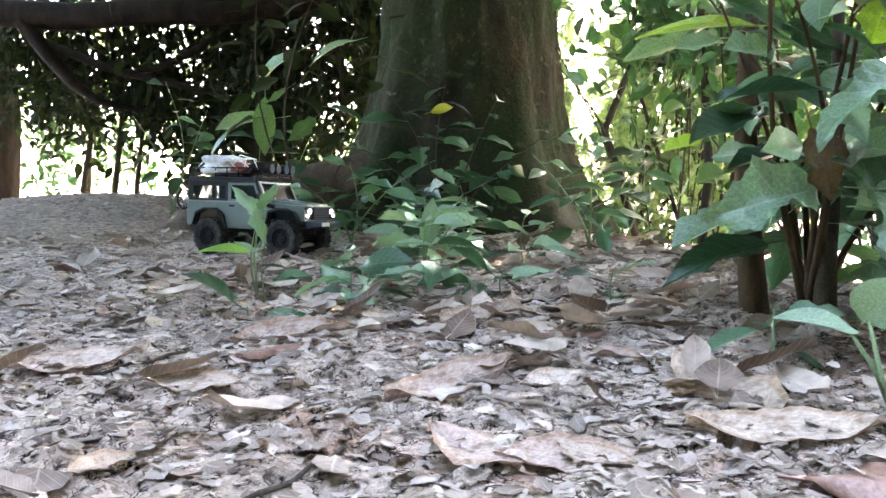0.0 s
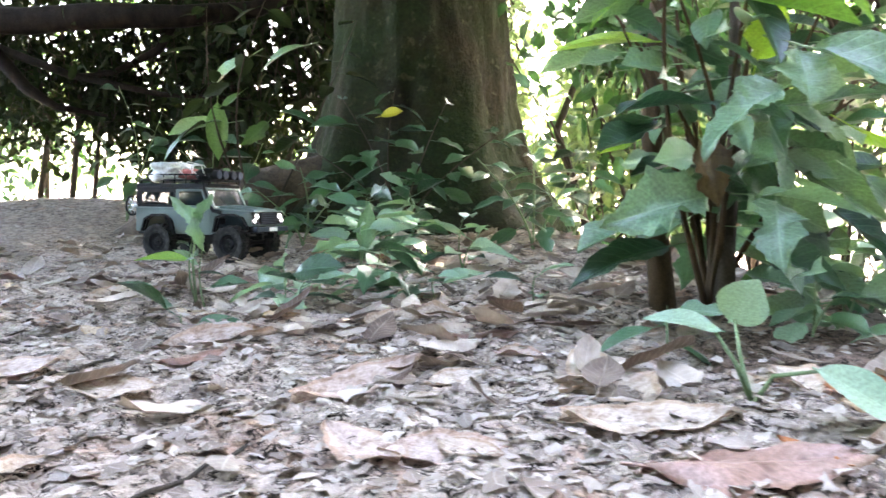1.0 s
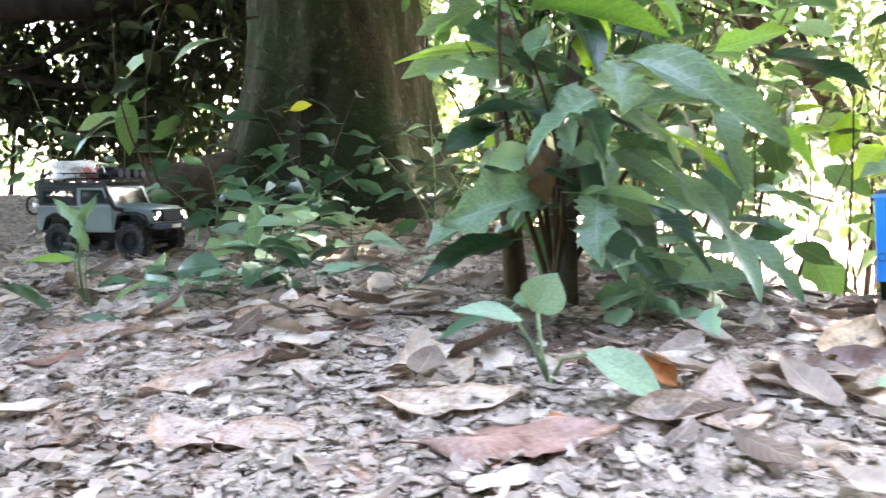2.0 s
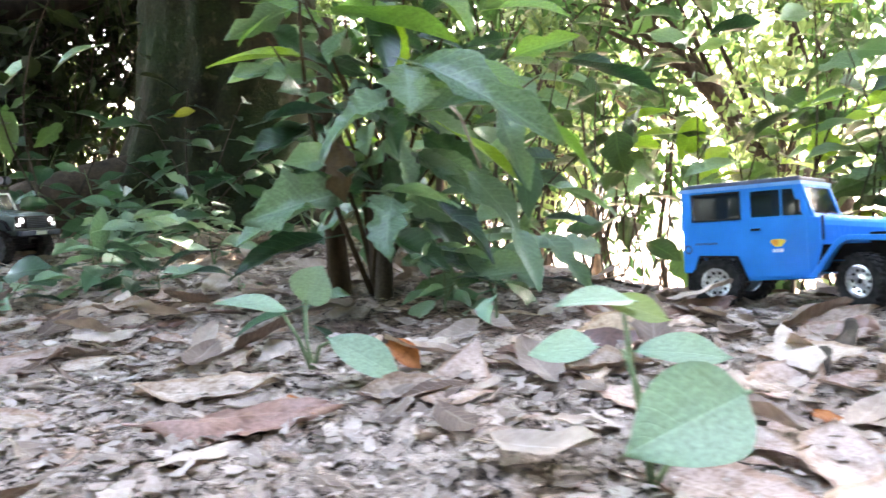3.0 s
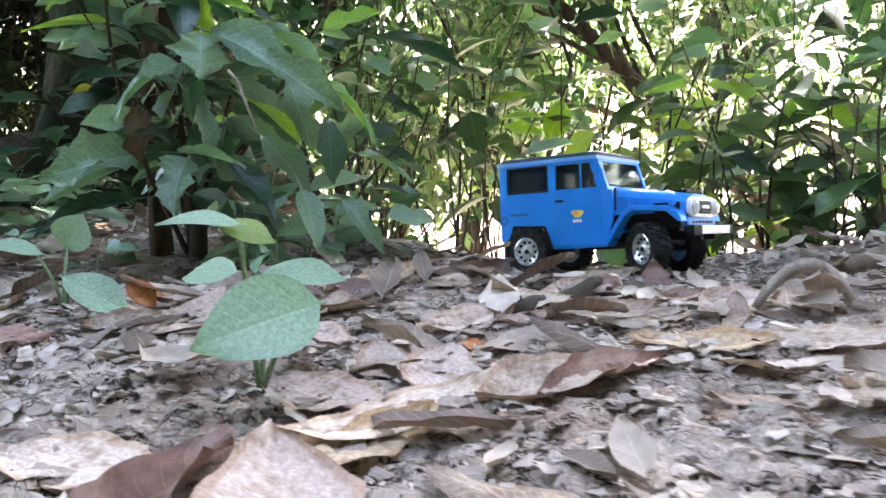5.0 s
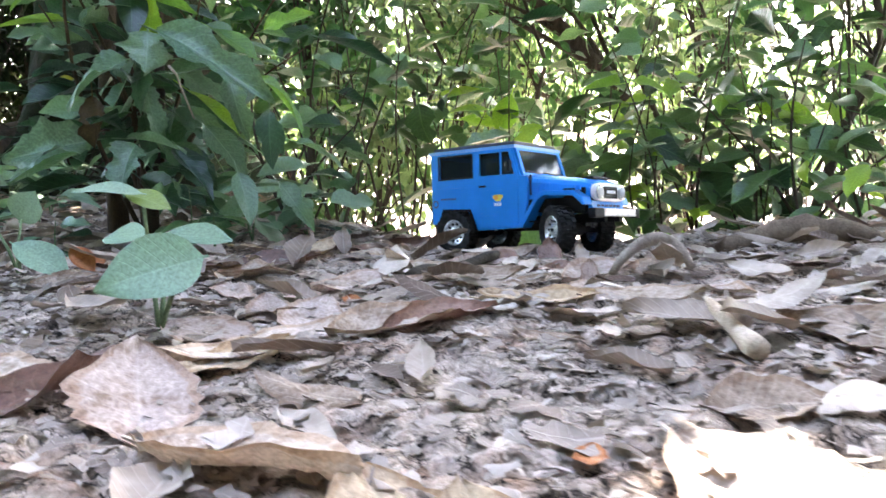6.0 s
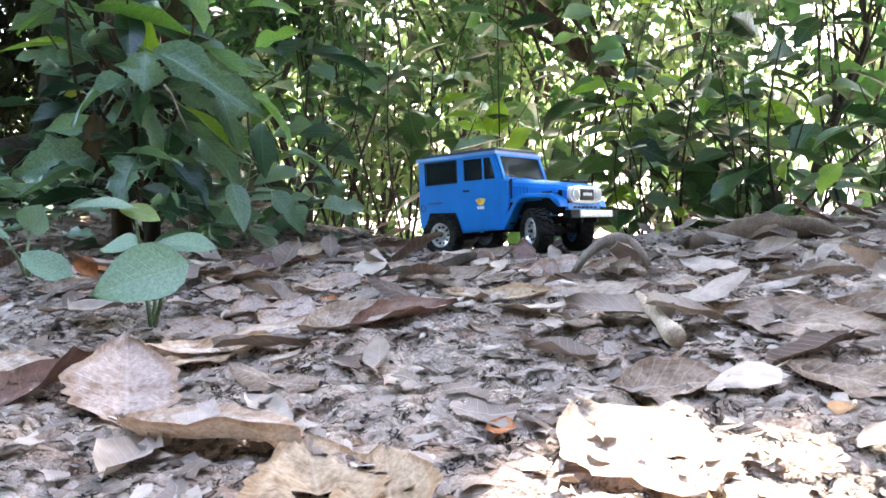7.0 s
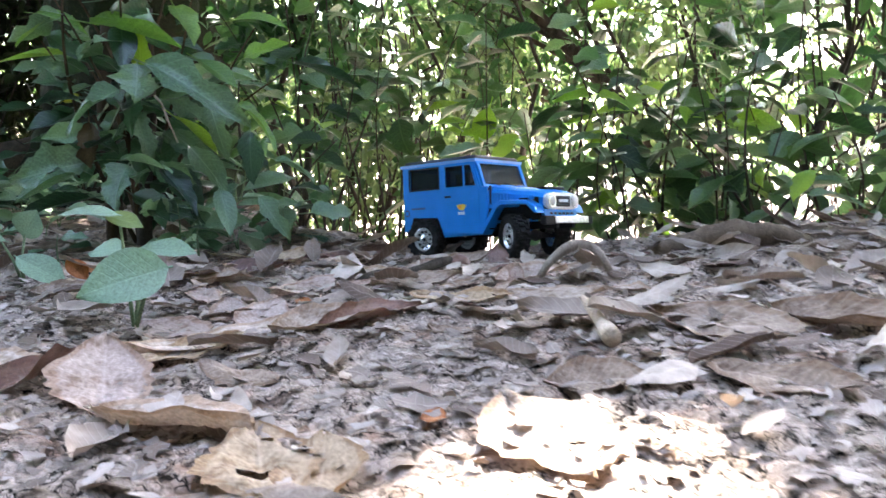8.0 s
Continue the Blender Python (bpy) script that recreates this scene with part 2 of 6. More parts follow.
    h = maths(nt, "ADD", h, maths(nt, "ADD", maths(nt, "MULTIPLY", n1.outputs[0], 0.8), maths(nt, "MULTIPLY", n2.outputs[0], 0.5)))
    bump(nt, b, h, 1.0, 0.009)
    return m


def bark_material(name, dark, light, moss=None, scale=14.0, grain=0.35, lichen=None):
    m, nt, b = material(name)
    n1 = noise_tex(nt, scale, 6.0, 0.65, stretch=(1, 1, grain))
    n2 = noise_tex(nt, scale * 9, 6.0, 0.7)
    n3 = noise_tex(nt, scale * 0.35, 4.0)
    col = ramp(nt, n1.outputs[0], ((0.3, dark), (0.7, light))).outputs[0]
    if moss:
        col = mix(nt, ramp(nt, n3.outputs[0], ((0.4, (0, 0, 0)), (0.6, (1, 1, 1)))).outputs[0], col, moss)
    if lichen:
        spots = ramp(nt, noise_tex(nt, 26.0, 5.0, 0.7).outputs[0], ((0.58, (0, 0, 0)), (0.66, (0.8, 0.8, 0.8))))
        col = mix(nt, spots.outputs[0], col, lichen)
    g = ramp(nt, n2.outputs[0], ((0.3, (0.55, 0.55, 0.55)), (0.7, (1.3, 1.3, 1.3))))
    nt.links.new(mix(nt, 1.0, col, g.outputs[0], "MULTIPLY"), b.inputs["Base Color"])
    b.inputs["Roughness"].default_value = 0.88
    b.inputs["Specular IOR Level"].default_value = 0.15
    bump(nt, b, maths(nt, "ADD", n1.outputs[0], maths(nt, "MULTIPLY", n2.outputs[0], 0.4)), 0.8, 0.02 if scale < 20 else 0.004)
    return m


# Darkened copy of the wood leaf: shade and backlight are put into its colour.
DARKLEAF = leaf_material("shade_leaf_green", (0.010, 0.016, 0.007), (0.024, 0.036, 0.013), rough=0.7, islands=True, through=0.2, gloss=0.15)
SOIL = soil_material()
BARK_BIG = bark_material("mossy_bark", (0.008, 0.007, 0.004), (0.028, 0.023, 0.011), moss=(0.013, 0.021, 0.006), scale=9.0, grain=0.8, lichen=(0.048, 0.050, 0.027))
# Bark for the boughs, its colour darkened to hold their shade.
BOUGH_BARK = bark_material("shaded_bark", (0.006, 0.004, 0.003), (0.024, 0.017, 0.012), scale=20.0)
ROOT_BARK = bark_material("earthy_bark", (0.040, 0.029, 0.020), (0.12, 0.088, 0.064), scale=16.0, grain=0.6)
BARK = bark_material("dark_bark", (0.022, 0.018, 0.014), (0.07, 0.056, 0.042), scale=40.0)
STEM = bark_material("green_stem", (0.10, 0.15, 0.075), (0.20, 0.26, 0.14), scale=80.0)
BROWN_STEM = bark_material("brown_stem", (0.026, 0.018, 0.011), (0.075, 0.048, 0.024), scale=60.0)
TWIG = bark_material("dry_twig", (0.22, 0.17, 0.13), (0.40, 0.33, 0.27), scale=90.0)

# ---------------------------------------------------------------- mesh helpers
def mesh_from(name, verts, faces, uvs=None, smooth=True):
    me = bpy.data.meshes.new(name)
    me.from_pydata([tuple(map(float, v)) for v in verts], [], [tuple(map(int, f)) for f in faces])
    if uvs is not None:
        layer = me.uv_layers.new(name="UVMap")
        idx = np.empty(len(me.loops), dtype=np.int32)
        me.loops.foreach_get("vertex_index", idx)
        layer.data.foreach_set("uv", np.asarray(uvs, dtype=np.float32)[idx].ravel())
    if smooth:
        me.polygons.foreach_set("use_smooth", np.ones(len(me.polygons), dtype=bool))
    me.update()
    return me


def thing(name, me, mat, label="", category="", group="", kind="", m=None):
    if me is not None and mat is not None and not me.materials:
        me.materials.append(mat)
    ob = new(name, me)
    if m is not None:
        ob.matrix_world = m
    return tagged(ob, label, category, group, kind)


def part_mesh(name, me, mat, parent, label="", m=None):
    if mat is not None and not me.materials:
        me.materials.append(mat)
    ob = new(name, me)
    ob.parent = parent
    if m is not None:
        ob.matrix_local = m
    if label:
        ob["label"] = label
    return ob


def part(name, bm, mat, parent, label="", smooth=False, bevel=0.0):
    me = bpy.data.meshes.new(name)
    bmesh.ops.recalc_face_normals(bm, faces=bm.faces)
    bm.to_mesh(me)
    bm.free()
    if smooth:
        me.polygons.foreach_set("use_smooth", np.ones(len(me.polygons), dtype=bool))
    ob = part_mesh(name, me, mat, parent, label)
    if bevel:
        md = ob.modifiers.new("bevel", "BEVEL")
        md.width, md.segments, md.limit_method, md.angle_limit = bevel, 2, "ANGLE", radians(35)
    return ob


def tube(points, radii, sides=8):
    """Verts and faces of a tapered tube through points, closed at both ends."""
    pts = [Vector(p) for p in points]
    verts, faces = [], []
    side = None
    for i, p in enumerate(pts):
        d = (pts[min(i + 1, len(pts) - 1)] - pts[max(i - 1, 0)]).normalized()
        if side is None:
            side = d.orthogonal().normalized()
        side = (side - d * side.dot(d)).normalized()
        up = d.cross(side)
        r = radii[i] if hasattr(radii, "__len__") else radii
        for k in range(sides):
            a = 2 * math.pi * k / sides
            verts.append(p + side * (math.cos(a) * r) + up * (math.sin(a) * r))
    for i in range(len(pts) - 1):
        for k in range(sides):
            a, b = i * sides + k, i * sides + (k + 1) % sides
            faces.append((a, b, b + sides, a + sides))
    faces.append(tuple(range(sides - 1, -1, -1)))
    faces.append(tuple(range((len(pts) - 1) * sides, len(pts) * sides)))
    return verts, faces


def join_tubes(list_of):
    verts, faces = [], []
    for v, f in list_of:
        o = len(verts)
        verts += v
        faces += [tuple(i + o for i in q) for q in f]
    return verts, faces


def leaf_shape(rng, length=1.0,  width=0.45, nu=8, nv=4, fold=0.12, droop=0.25, wave=0.02, curl=0.0, widest=0.45, ragged=0.0, twist=0.0, stalk=0.06, bites=0, teeth=0.0):
    """A blade along +x from the origin, its face to +z. UV: u along it, v from -1 to 1 across."""
    verts, uvs, faces = [], [], []
    p1, p2, p3 = rng.uniform(0, 6.28), rng.uniform(0, 6.28), rng.uniform(0, 6.28)
    e1 = math.log(0.5) / math.log(widest)
    gnaw = [(rng.uniform(0.1, 0.95), rng.choice([-1, 1]), rng.uniform(0.12, 0.42), rng.uniform(0.05, 0.12)) for _ in range(bites)]
    for i in range(nu + 1):
        u = i / nu
        w = 0.5 * width * max(0.012, math.sin(math.pi * (u ** e1)) ** 0.75)
        if u > 0.75:
            w *= 1 - 0.35 * ((u - 0.75) / 0.25)
        for j in range(nv + 1):
            v = -1 + 2 * j / nv
            y = v * w * (1 + ragged * math.sin(9 * u + p1 + (3 if v > 0 else 0)) * abs(v))
            y *= 1 + teeth * abs(v) * (2 * abs((u * 8 + 0.15 * math.sin(p2 + 9 * u)) % 1 - 0.35) - 0.6)
            for gu, gs, gd, gw in gnaw:
                if v * gs > 0:
                    y *= 1 - gd * math.exp(-((u - gu) / gw) ** 2)
            a = curl * v * (0.6 + 0.4 * math.sin(3 * u + p2))
            z = fold * abs(v) * w * 2 - droop * length * u * u
            z += wave * length * math.sin(7 * u + 2 * v + p3) * abs(v)
            z += 0.5 * width * abs(math.sin(a)) * abs(v) * (1 if curl > 0 else -1)
            y *= math.cos(a * 0.8)
            ang = twist * u
            yy, zz = y * math.cos(ang) - z * math.sin(ang), y * math.sin(ang) + z * math.cos(ang)
            verts.append((u * length, yy, zz))
            uvs.append((u, v))
    n = nv + 1
    for i in range(nu):
        for j in range(nv):
            a = i * n + j
            faces.append((a, a + n, a + n + 1, a + 1))
    if stalk:
        o = len(verts)
        r = 0.012 * length
        for x, z in ((-stalk * length, 0.0), (0.1 * length, 0.0)):
            for dy, dz in ((-r, 0), (r, 0), (0, -r)):
                verts.append((x, dy, z + dz))
                uvs.append((0.02, 0.0))
        for k in range(3):
            b = (k + 1) % 3
            faces.append((o + k, o + b, o + b + 3, o + k + 3))
    return verts, faces, uvs


def scrap_shape(rng, n=5):
    """A torn flat piece of leaf, about one unit across."""
    c = [(x + rng.uniform(-.28, .28), y + rng.uniform(-.2, .2)) for x, y in ((-.5, -.32), (.5, -.32), (.5, .32), (-.5, .32))]
    a, b, p, q = rng.uniform(-.25, .25), rng.uniform(-.3, .3), rng.uniform(0, 6.28), rng.uniform(0, 6.28)
    verts, uvs, faces = [], [], []
    for i in range(n + 1):
        for j in range(n):
            u, v = i / n, j / (n - 1)
            x = (1 - u) * (1 - v) * c[0][0] + u * (1 - v) * c[1][0] + u * v * c[2][0] + (1 - u) * v * c[3][0]
            y = (1 - u) * (1 - v) * c[0][1] + u * (1 - v) * c[1][1] + u * v * c[2][1] + (1 - u) * v * c[3][1]
            if i in (0, n) or j in (0, n - 1):
                x = x * .9 + rng.uniform(-.17, .17)
                y = y * .9 + rng.uniform(-.17, .17)
            k = 1 - .22 * (abs(u - .5) * 2) ** 3 * (abs(v - .5) * 2) ** 3
            verts.append((x * k, y * k, a * (u - .5) ** 2 + b * (v - .5) ** 2 + .05 * math.sin(5 * u + p) * math.sin(4 * v + q)))
            uvs.append((u * .6 + .2, v * 1.4 - .6))
    for i in range(n):
        for j in range(n - 1):
            k = i * n + j
            faces.append((k, k + n, k + n + 1, k + 1))
    return verts, faces, uvs


def basis(origin, ahead, up, scale=1.0):
    x = Vector(ahead).normalized()
    z = Vector(up)
    z = z - x * z.dot(x)
    if z.length < 1e-4:
        z = x.orthogonal()
    z.normalize()
    y = z.cross(x)
    m = Matrix((x, y, z)).transposed().to_4x4()
    return Matrix.Translation(origin) @ m @ Matrix.Scale(scale, 4)


def scatter(name, templates, mats, rng):
    """One mesh of many leaves: templates are (verts, faces, uvs), mats an array n x 4 x 4."""
    V, F, U, off = [], [], [], 0
    pick = rng.integers(0, len(templates), len(mats))
    for k, (tv, tf, tu) in enumerate(templates):
        mm = mats[pick == k]
        if not len(mm):
            continue
        tv = np.asarray(tv, float)
        hv = np.c_[tv, np.ones(len(tv))]
        w = np.einsum("nij,vj->nvi", mm, hv)[:, :, :3].reshape(-1, 3)
        f = np.asarray([q for q in tf if len(q) == 4])
        ff = (f[None] + (np.arange(len(mm)) * len(tv))[:, None, None]).reshape(-1, 4) + off
        V.append(w)
        F.append(ff)
        U.append(np.tile(np.asarray(tu, float), (len(mm), 1)))
        off += len(w)
    V, F, U = np.concatenate(V), np.concatenate(F), np.concatenate(U)
    me = bpy.data.meshes.new(name)
    me.vertices.add(len(V))
    me.vertices.foreach_set("co", V.astype(np.float32).ravel())
    me.loops.add(F.size)
    me.loops.foreach_set("vertex_index", F.astype(np.int32).ravel())
    me.polygons.add(len(F))
    me.polygons.foreach_set("loop_start", np.arange(0, F.size, 4, dtype=np.int32))
    me.polygons.foreach_set("use_smooth", np.ones(len(F), dtype=bool))
    layer = me.uv_layers.new(name="UVMap")
    layer.data.foreach_set("uv", U[F.ravel()].astype(np.float32).ravel())
    me.update(calc_edges=True)
    return me


def random_poses(pos, size, rng, tilt=0.6, droop=0.3):
    """Leaf poses at positions: any heading, faces mostly up, tips hanging."""
    n = len(pos)
    a = rng.uniform(0, 2 * np.pi, n)
    d = -droop + rng.normal(0, tilt, n)
    x = np.stack([np.cos(a) * np.cos(d), np.sin(a) * np.cos(d), np.sin(d)], 1)
    up = np.stack([rng.normal(0, tilt, n), rng.normal(0, tilt, n), np.ones(n)], 1)
    y = np.cross(up, x)
    y /= np.linalg.norm(y, axis=1, keepdims=True)
    z = np.cross(x, y)
    m = np.zeros((n, 4, 4))
    m[:, :3, 0], m[:, :3, 1], m[:, :3, 2], m[:, :3, 3], m[:, 3, 3] = x * size[:, None], y * size[:, None], z * size[:, None], pos, 1
    return m


RNG = np.random.default_rng(7)
NEAR_LEAVES = [leaf_shape(RNG, 1.0, w, 8, 4, 0.16, d, 0.015, widest=s, stalk=0.28) for w, d, s in
               ((0.42, 0.18, 0.42), (0.50, 0.28, 0.45), (0.38, 0.35, 0.40), (0.46, 0.10, 0.48), (0.55, 0.22, 0.5))]
NEAR_LEAVES += [leaf_shape(RNG, 1.0, w, 24, 4, f, d, 0.035, widest=s, stalk=0.28, twist=t, ragged=0.14, bites=4, teeth=0.12) for w, d, s, t, f in
                ((0.50, 0.30, 0.45, 0.6, 0.2), (0.54, 0.08, 0.42, -0.5, 0.25), (0.60, 0.40, 0.5, 0.4, 0.1), (0.46, 0.18, 0.40, -0.7, 0.2), (0.56, -0.04, 0.46, 0.3, 0.3))]
MID_LEAVES = [leaf_shape(RNG, 1.0, w, 4, 2, 0.15, d, 0.01, widest=0.45, stalk=0) for w, d in ((0.42, 0.2), (0.5, 0.3), (0.36, 0.15))]
FAR_LEAVES = [leaf_shape(RNG, 1.0, w, 2, 2, 0.15, 0.2, 0.0, widest=0.5, stalk=0) for w in (0.45, 0.6)]
SHORT_LEAVES = [leaf_shape(RNG, 1.0, w, 10, 6, 0.14, d, 0.02, widest=s, stalk=0.05, ragged=0.02) for w, d, s in
                ((0.42, 0.18, 0.42), (0.50, 0.28, 0.45), (0.38, 0.35, 0.40), (0.46, 0.10, 0.48), (0.55, 0.12, 0.42))]
LOBED_LEAVES = [leaf_shape(RNG, 1.0, w, 36, 6, f, d, 0.05, widest=s, stalk=0.12, twist=t, ragged=0.20, bites=6, teeth=0.20) for w, d, s, t, f in
                ((0.52, 0.30, 0.45, 0.35, 0.22), (0.60, 0.16, 0.50, -0.3, 0.30), (0.44, 0.40, 0.42, 0.25, 0.15))]
LEAF_MESH = [mesh_from("leaf", *t) for t in NEAR_LEAVES + SHORT_LEAVES + LOBED_LEAVES]


def leaf_mesh(k, mat):
    """The k-th blade in a material, shared between alike leaves."""
    name = f"leaf_{k}_{mat.name}"
    me = bpy.data.meshes.get(name)
    if me is None:
        me = LEAF_MESH[k].copy()
        me.name = name
        me.materials.append(mat)
    return me


# ---------------------------------------------------------------- the ground
def lattice(x, y, freq, seed):
    """Smooth random relief from -1 to 1 with the given cells per metre."""
    px, py = np.asarray(x, float) * freq, np.asarray(y, float) * freq
    ix, iy = np.floor(px), np.floor(py)
    fx, fy = px - ix, py - iy
    fx, fy = fx * fx * (3 - 2 * fx), fy * fy * (3 - 2 * fy)

    def corner(a, b):
        h = np.sin(a * 127.1 + b * 311.7 + seed * 74.7) * 43758.5453
        return 2 * (h - np.floor(h)) - 1
    top = corner(ix, iy) * (1 - fx) + corner(ix + 1, iy) * fx
    low = corner(ix, iy + 1) * (1 - fx) + corner(ix + 1, iy + 1) * fx
    return top * (1 - fy) + low * fy


def ground_z(x, y):
    x, y = np.asarray(x, float), np.asarray(y, float)
    z = 0.036 + 0 * x
    z = z - 0.043 * np.exp(-(((x - 0.96) / 0.28) ** 2 + ((y - 0.87) / 0.28) ** 2))
    z = z + 0.010 * np.exp(-(((x - 0.38) / 0.25) ** 2 + ((y - 0.80) / 0.25) ** 2))
    z = z + 0.11 * np.exp(-(((x + 1.35) / 0.75) ** 2 + ((y - 3.0) / 0.45) ** 2))
    near = np.exp(-((x - 0.5) / 3.0) ** 2 - ((y - 0.5) / 3.0) ** 2)
    z = z + near * (0.006 * np.sin(7.1 * x + 2.0 * np.sin(5 * y)) * np.sin(6.3 * y + 1.0) + 0.0035 * np.sin(23 * x + 3 * np.sin(17 * y)) * np.sin(19 * y + 2))
    z = z + near * 0.0016 * np.sin(71 * x + 4 * np.sin(53 * y)) * np.sin(67 * y + 3 * np.sin(41 * x))
    z = z + near * (0.0012 * np.sin(151 * x + 5 * np.sin(97 * y)) * np.sin(139 * y + 4 * np.sin(113 * x)))
    # trodden clods, with creases between them
    wx, wy = x + 0.012 * lattice(x, y, 38, 5), y + 0.012 * lattice(x, y, 38, 6)
    clods = 0.0022 * lattice(wx, wy, 55, 1) + 0.0016 * lattice(wx, wy, 120, 2)
    creases = 0.0062 * np.exp(-(lattice(wx, wy, 26, 3) / 0.20) ** 2) + 0.0044 * np.exp(-(lattice(wx, wy, 52, 4) / 0.28) ** 2)
    z = z + near * (clods - creases)
    # the bank falls away behind the cars to lower, open ground
    right = 1 / (1 + np.exp(-(x - 0.42) / 0.10))
    edge = right * (1.05 - 0.12 / (1 + np.exp(-(x - 0.65) / 0.05)) - 0.15 / (1 + np.exp(-(x - 1.12) / 0.08)) - 0.05 * np.clip(x - 1.2, 0, 6)) + (1 - right) * 3.3
    t = np.clip((y - edge) / 2.6, 0, 1)
    return z - (0.22 + 1.05 * right) * t * t * (3 - 2 * t) - 0.10 * right * np.clip((y - edge) / 0.35, 0, 1)


def build_ground():
    inner = np.arange(-0.9, 1.9, 0.0075)
    step, out = 0.0085, [0.0]
    while out[-1] < 600:
        out.append(out[-1] + step)
        step *= 1.13
    out = np.array(out[1:])
    ax = np.concatenate([(-0.9 - out)[::-1], inner, inner[-1] + out])
    deep = np.arange(-0.4, 1.5, 0.0075)
    ay = np.concatenate([(-0.4 - out)[::-1], deep, deep[-1] + out])
    X, Y = np.meshgrid(ax, ay, indexing="ij")
    Z = ground_z(X, Y)
    nx, ny = X.shape
    idx = np.arange(nx * ny).reshape(nx, ny)
    F = np.stack([idx[:-1, :-1], idx[1:, :-1], idx[1:, 1:], idx[:-1, 1:]], -1).reshape(-1, 4)
    me = bpy.data.meshes.new("ground")
    V = np.stack([X, Y, Z], -1).reshape(-1, 3)
    me.vertices.add(len(V))
    me.vertices.foreach_set("co", V.astype(np.float32).ravel())
    me.loops.add(F.size)
    me.loops.foreach_set("vertex_index", F.astype(np.int32).ravel())
    me.polygons.add(len(F))
    me.polygons.foreach_set("loop_start", np.arange(0, F.size, 4, dtype=np.int32))
    me.polygons.foreach_set("use_smooth", np.ones(len(F), dtype=bool))
    me.update(calc_edges=True)
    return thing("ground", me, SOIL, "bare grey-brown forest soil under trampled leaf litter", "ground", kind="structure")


build_ground()

# ---------------------------------------------------------------- trees
def gz(x, y):
    return float(ground_z(x, y))


def big_tree():
    """Old tree with a flared, mossy foot."""
    cx, cy = 0.05, 2.80
    root = tagged(new("tree"), "large old tree with dark mossy bark and flared roots", "tree")
    root.location = (cx, cy, gz(cx, cy))
    rng = random.Random(3)
    sides, rings = 120, 90
    verts, faces = [], []
    for i in range(rings + 1):
        h = -0.08 + 5.2 * (i / rings) ** 1.7
        base = 0.295 + 0.22 * math.exp(-max(h, 0) / 0.22) - 0.02 * h
        lean = -0.05 * math.exp(-h / 0.5)
        for k in range(sides):
            a = 2 * math.pi * k / sides
            flute = math.exp(-max(h, 0) / 0.45) * 0.10 * (0.5 + 0.5 * math.sin(a * 5 + 0.6)) ** 2
            flute += 0.010 * math.sin(a * 3 + h * 2)
            n = 0.03 * noise.noise(Vector((math.cos(a) * 3, math.sin(a) * 3, h * 2.5))) + 0.012 * noise.noise(Vector((math.cos(a) * 11, math.sin(a) * 11, h * 9))) + 0.006 * noise.noise(Vector((math.cos(a) * 30, math.sin(a) * 30, h * 22)))
            r = base + flute + n
            verts.append((math.cos(a) * r + lean, math.sin(a) * r, h))
    for i in range(rings):
        for k in range(sides):
            a, b = i * sides + k, i * sides + (k + 1) % sides
            faces.append((a, b, b + sides, a + sides))
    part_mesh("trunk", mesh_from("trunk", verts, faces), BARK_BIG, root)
    v, f = tube([(.0, -.10, .14), (-.25, -.22, .13), (-.45, -.30, .10), (-.62, -.34, .07), (-.85, -.40, .0), (-1.05, -.42, -.08)], [.16, .13, .11, .10, .07, .03], 16)
    wob = [tuple(Vector(p) * (1 + .05 * noise.noise(Vector(p) * 14))) for p in v]
    part_mesh("root", mesh_from("root", wob, f), ROOT_BARK, root, "thick earthy root running out over the ground")
    limbs = []
    for ang, z0, ln, rise in ((2.7, 1.9, 3.0, 0.9), (0.3, 2.3, 3.2, 1.2), (4.2, 2.6, 3.4, 1.0), (5.3, 2.2, 3.0, 1.1), (1.4, 3.0, 3.0, 1.3)):
        pts = [(math.cos(ang + 0.15 * math.sin(3 * t)) * ln * t, math.sin(ang + 0.15 * math.sin(3 * t)) * ln * t, z0 + rise * t + 0.1 * math.sin(5 * t)) for t in np.linspace(0, 1, 9)]
        limbs.append(tube(pts, [0.11 * (1 - t) + 0.02 for t in np.linspace(0, 1, 9)], 9))
    part_mesh("limb", mesh_from("limb", *join_tubes(limbs)), BARK, root)
    # mostly unseen crown, placed to shade the path, with gaps for sun flecks
    n = 76000
    g = np.random.default_rng(11)
    pos = np.stack([g.uniform(-4, 7, n), g.uniform(0.6, 9.5, n), g.uniform(2.2, 4.8, n)], 1)
    # unseen higher leaves, added to shade the ground behind the camera
    high = np.stack([g.uniform(-5, 8, 26000), g.uniform(2.5, 8.5, 26000), g.uniform(5.2, 9.0, 26000)], 1)
    pos = pos[(pos[:, 1] < 5.4) | (pos[:, 0] < 0.2 + 0.4 * np.sin(pos[:, 1] * 3))]
    pos = pos[pos[:, 1] > 0.2 + 0.55 * (pos[:, 2] - 2.0)]
    clump = np.sin(pos[:, 0] * 2.7 + 1.3 * np.sin(pos[:, 1] * 2.1)) * np.sin(pos[:, 1] * 2.9 + pos[:, 2] * 2)
    pos = np.concatenate([pos[clump > -0.9], high])
    pos = pos[~((pos[:, 1] > 6.0) & (pos[:, 0] < 0.4) & (pos[:, 2] < 5.0) & (g.uniform(0, 1, len(pos)) < 0.7))]
    # leaves taken out where their shadow would keep sun off right-hand trees
    fall = pos[:, :2] - np.outer((pos[:, 2] - 0.4) / SUN_DIR.z, (SUN_DIR.x, SUN_DIR.y))
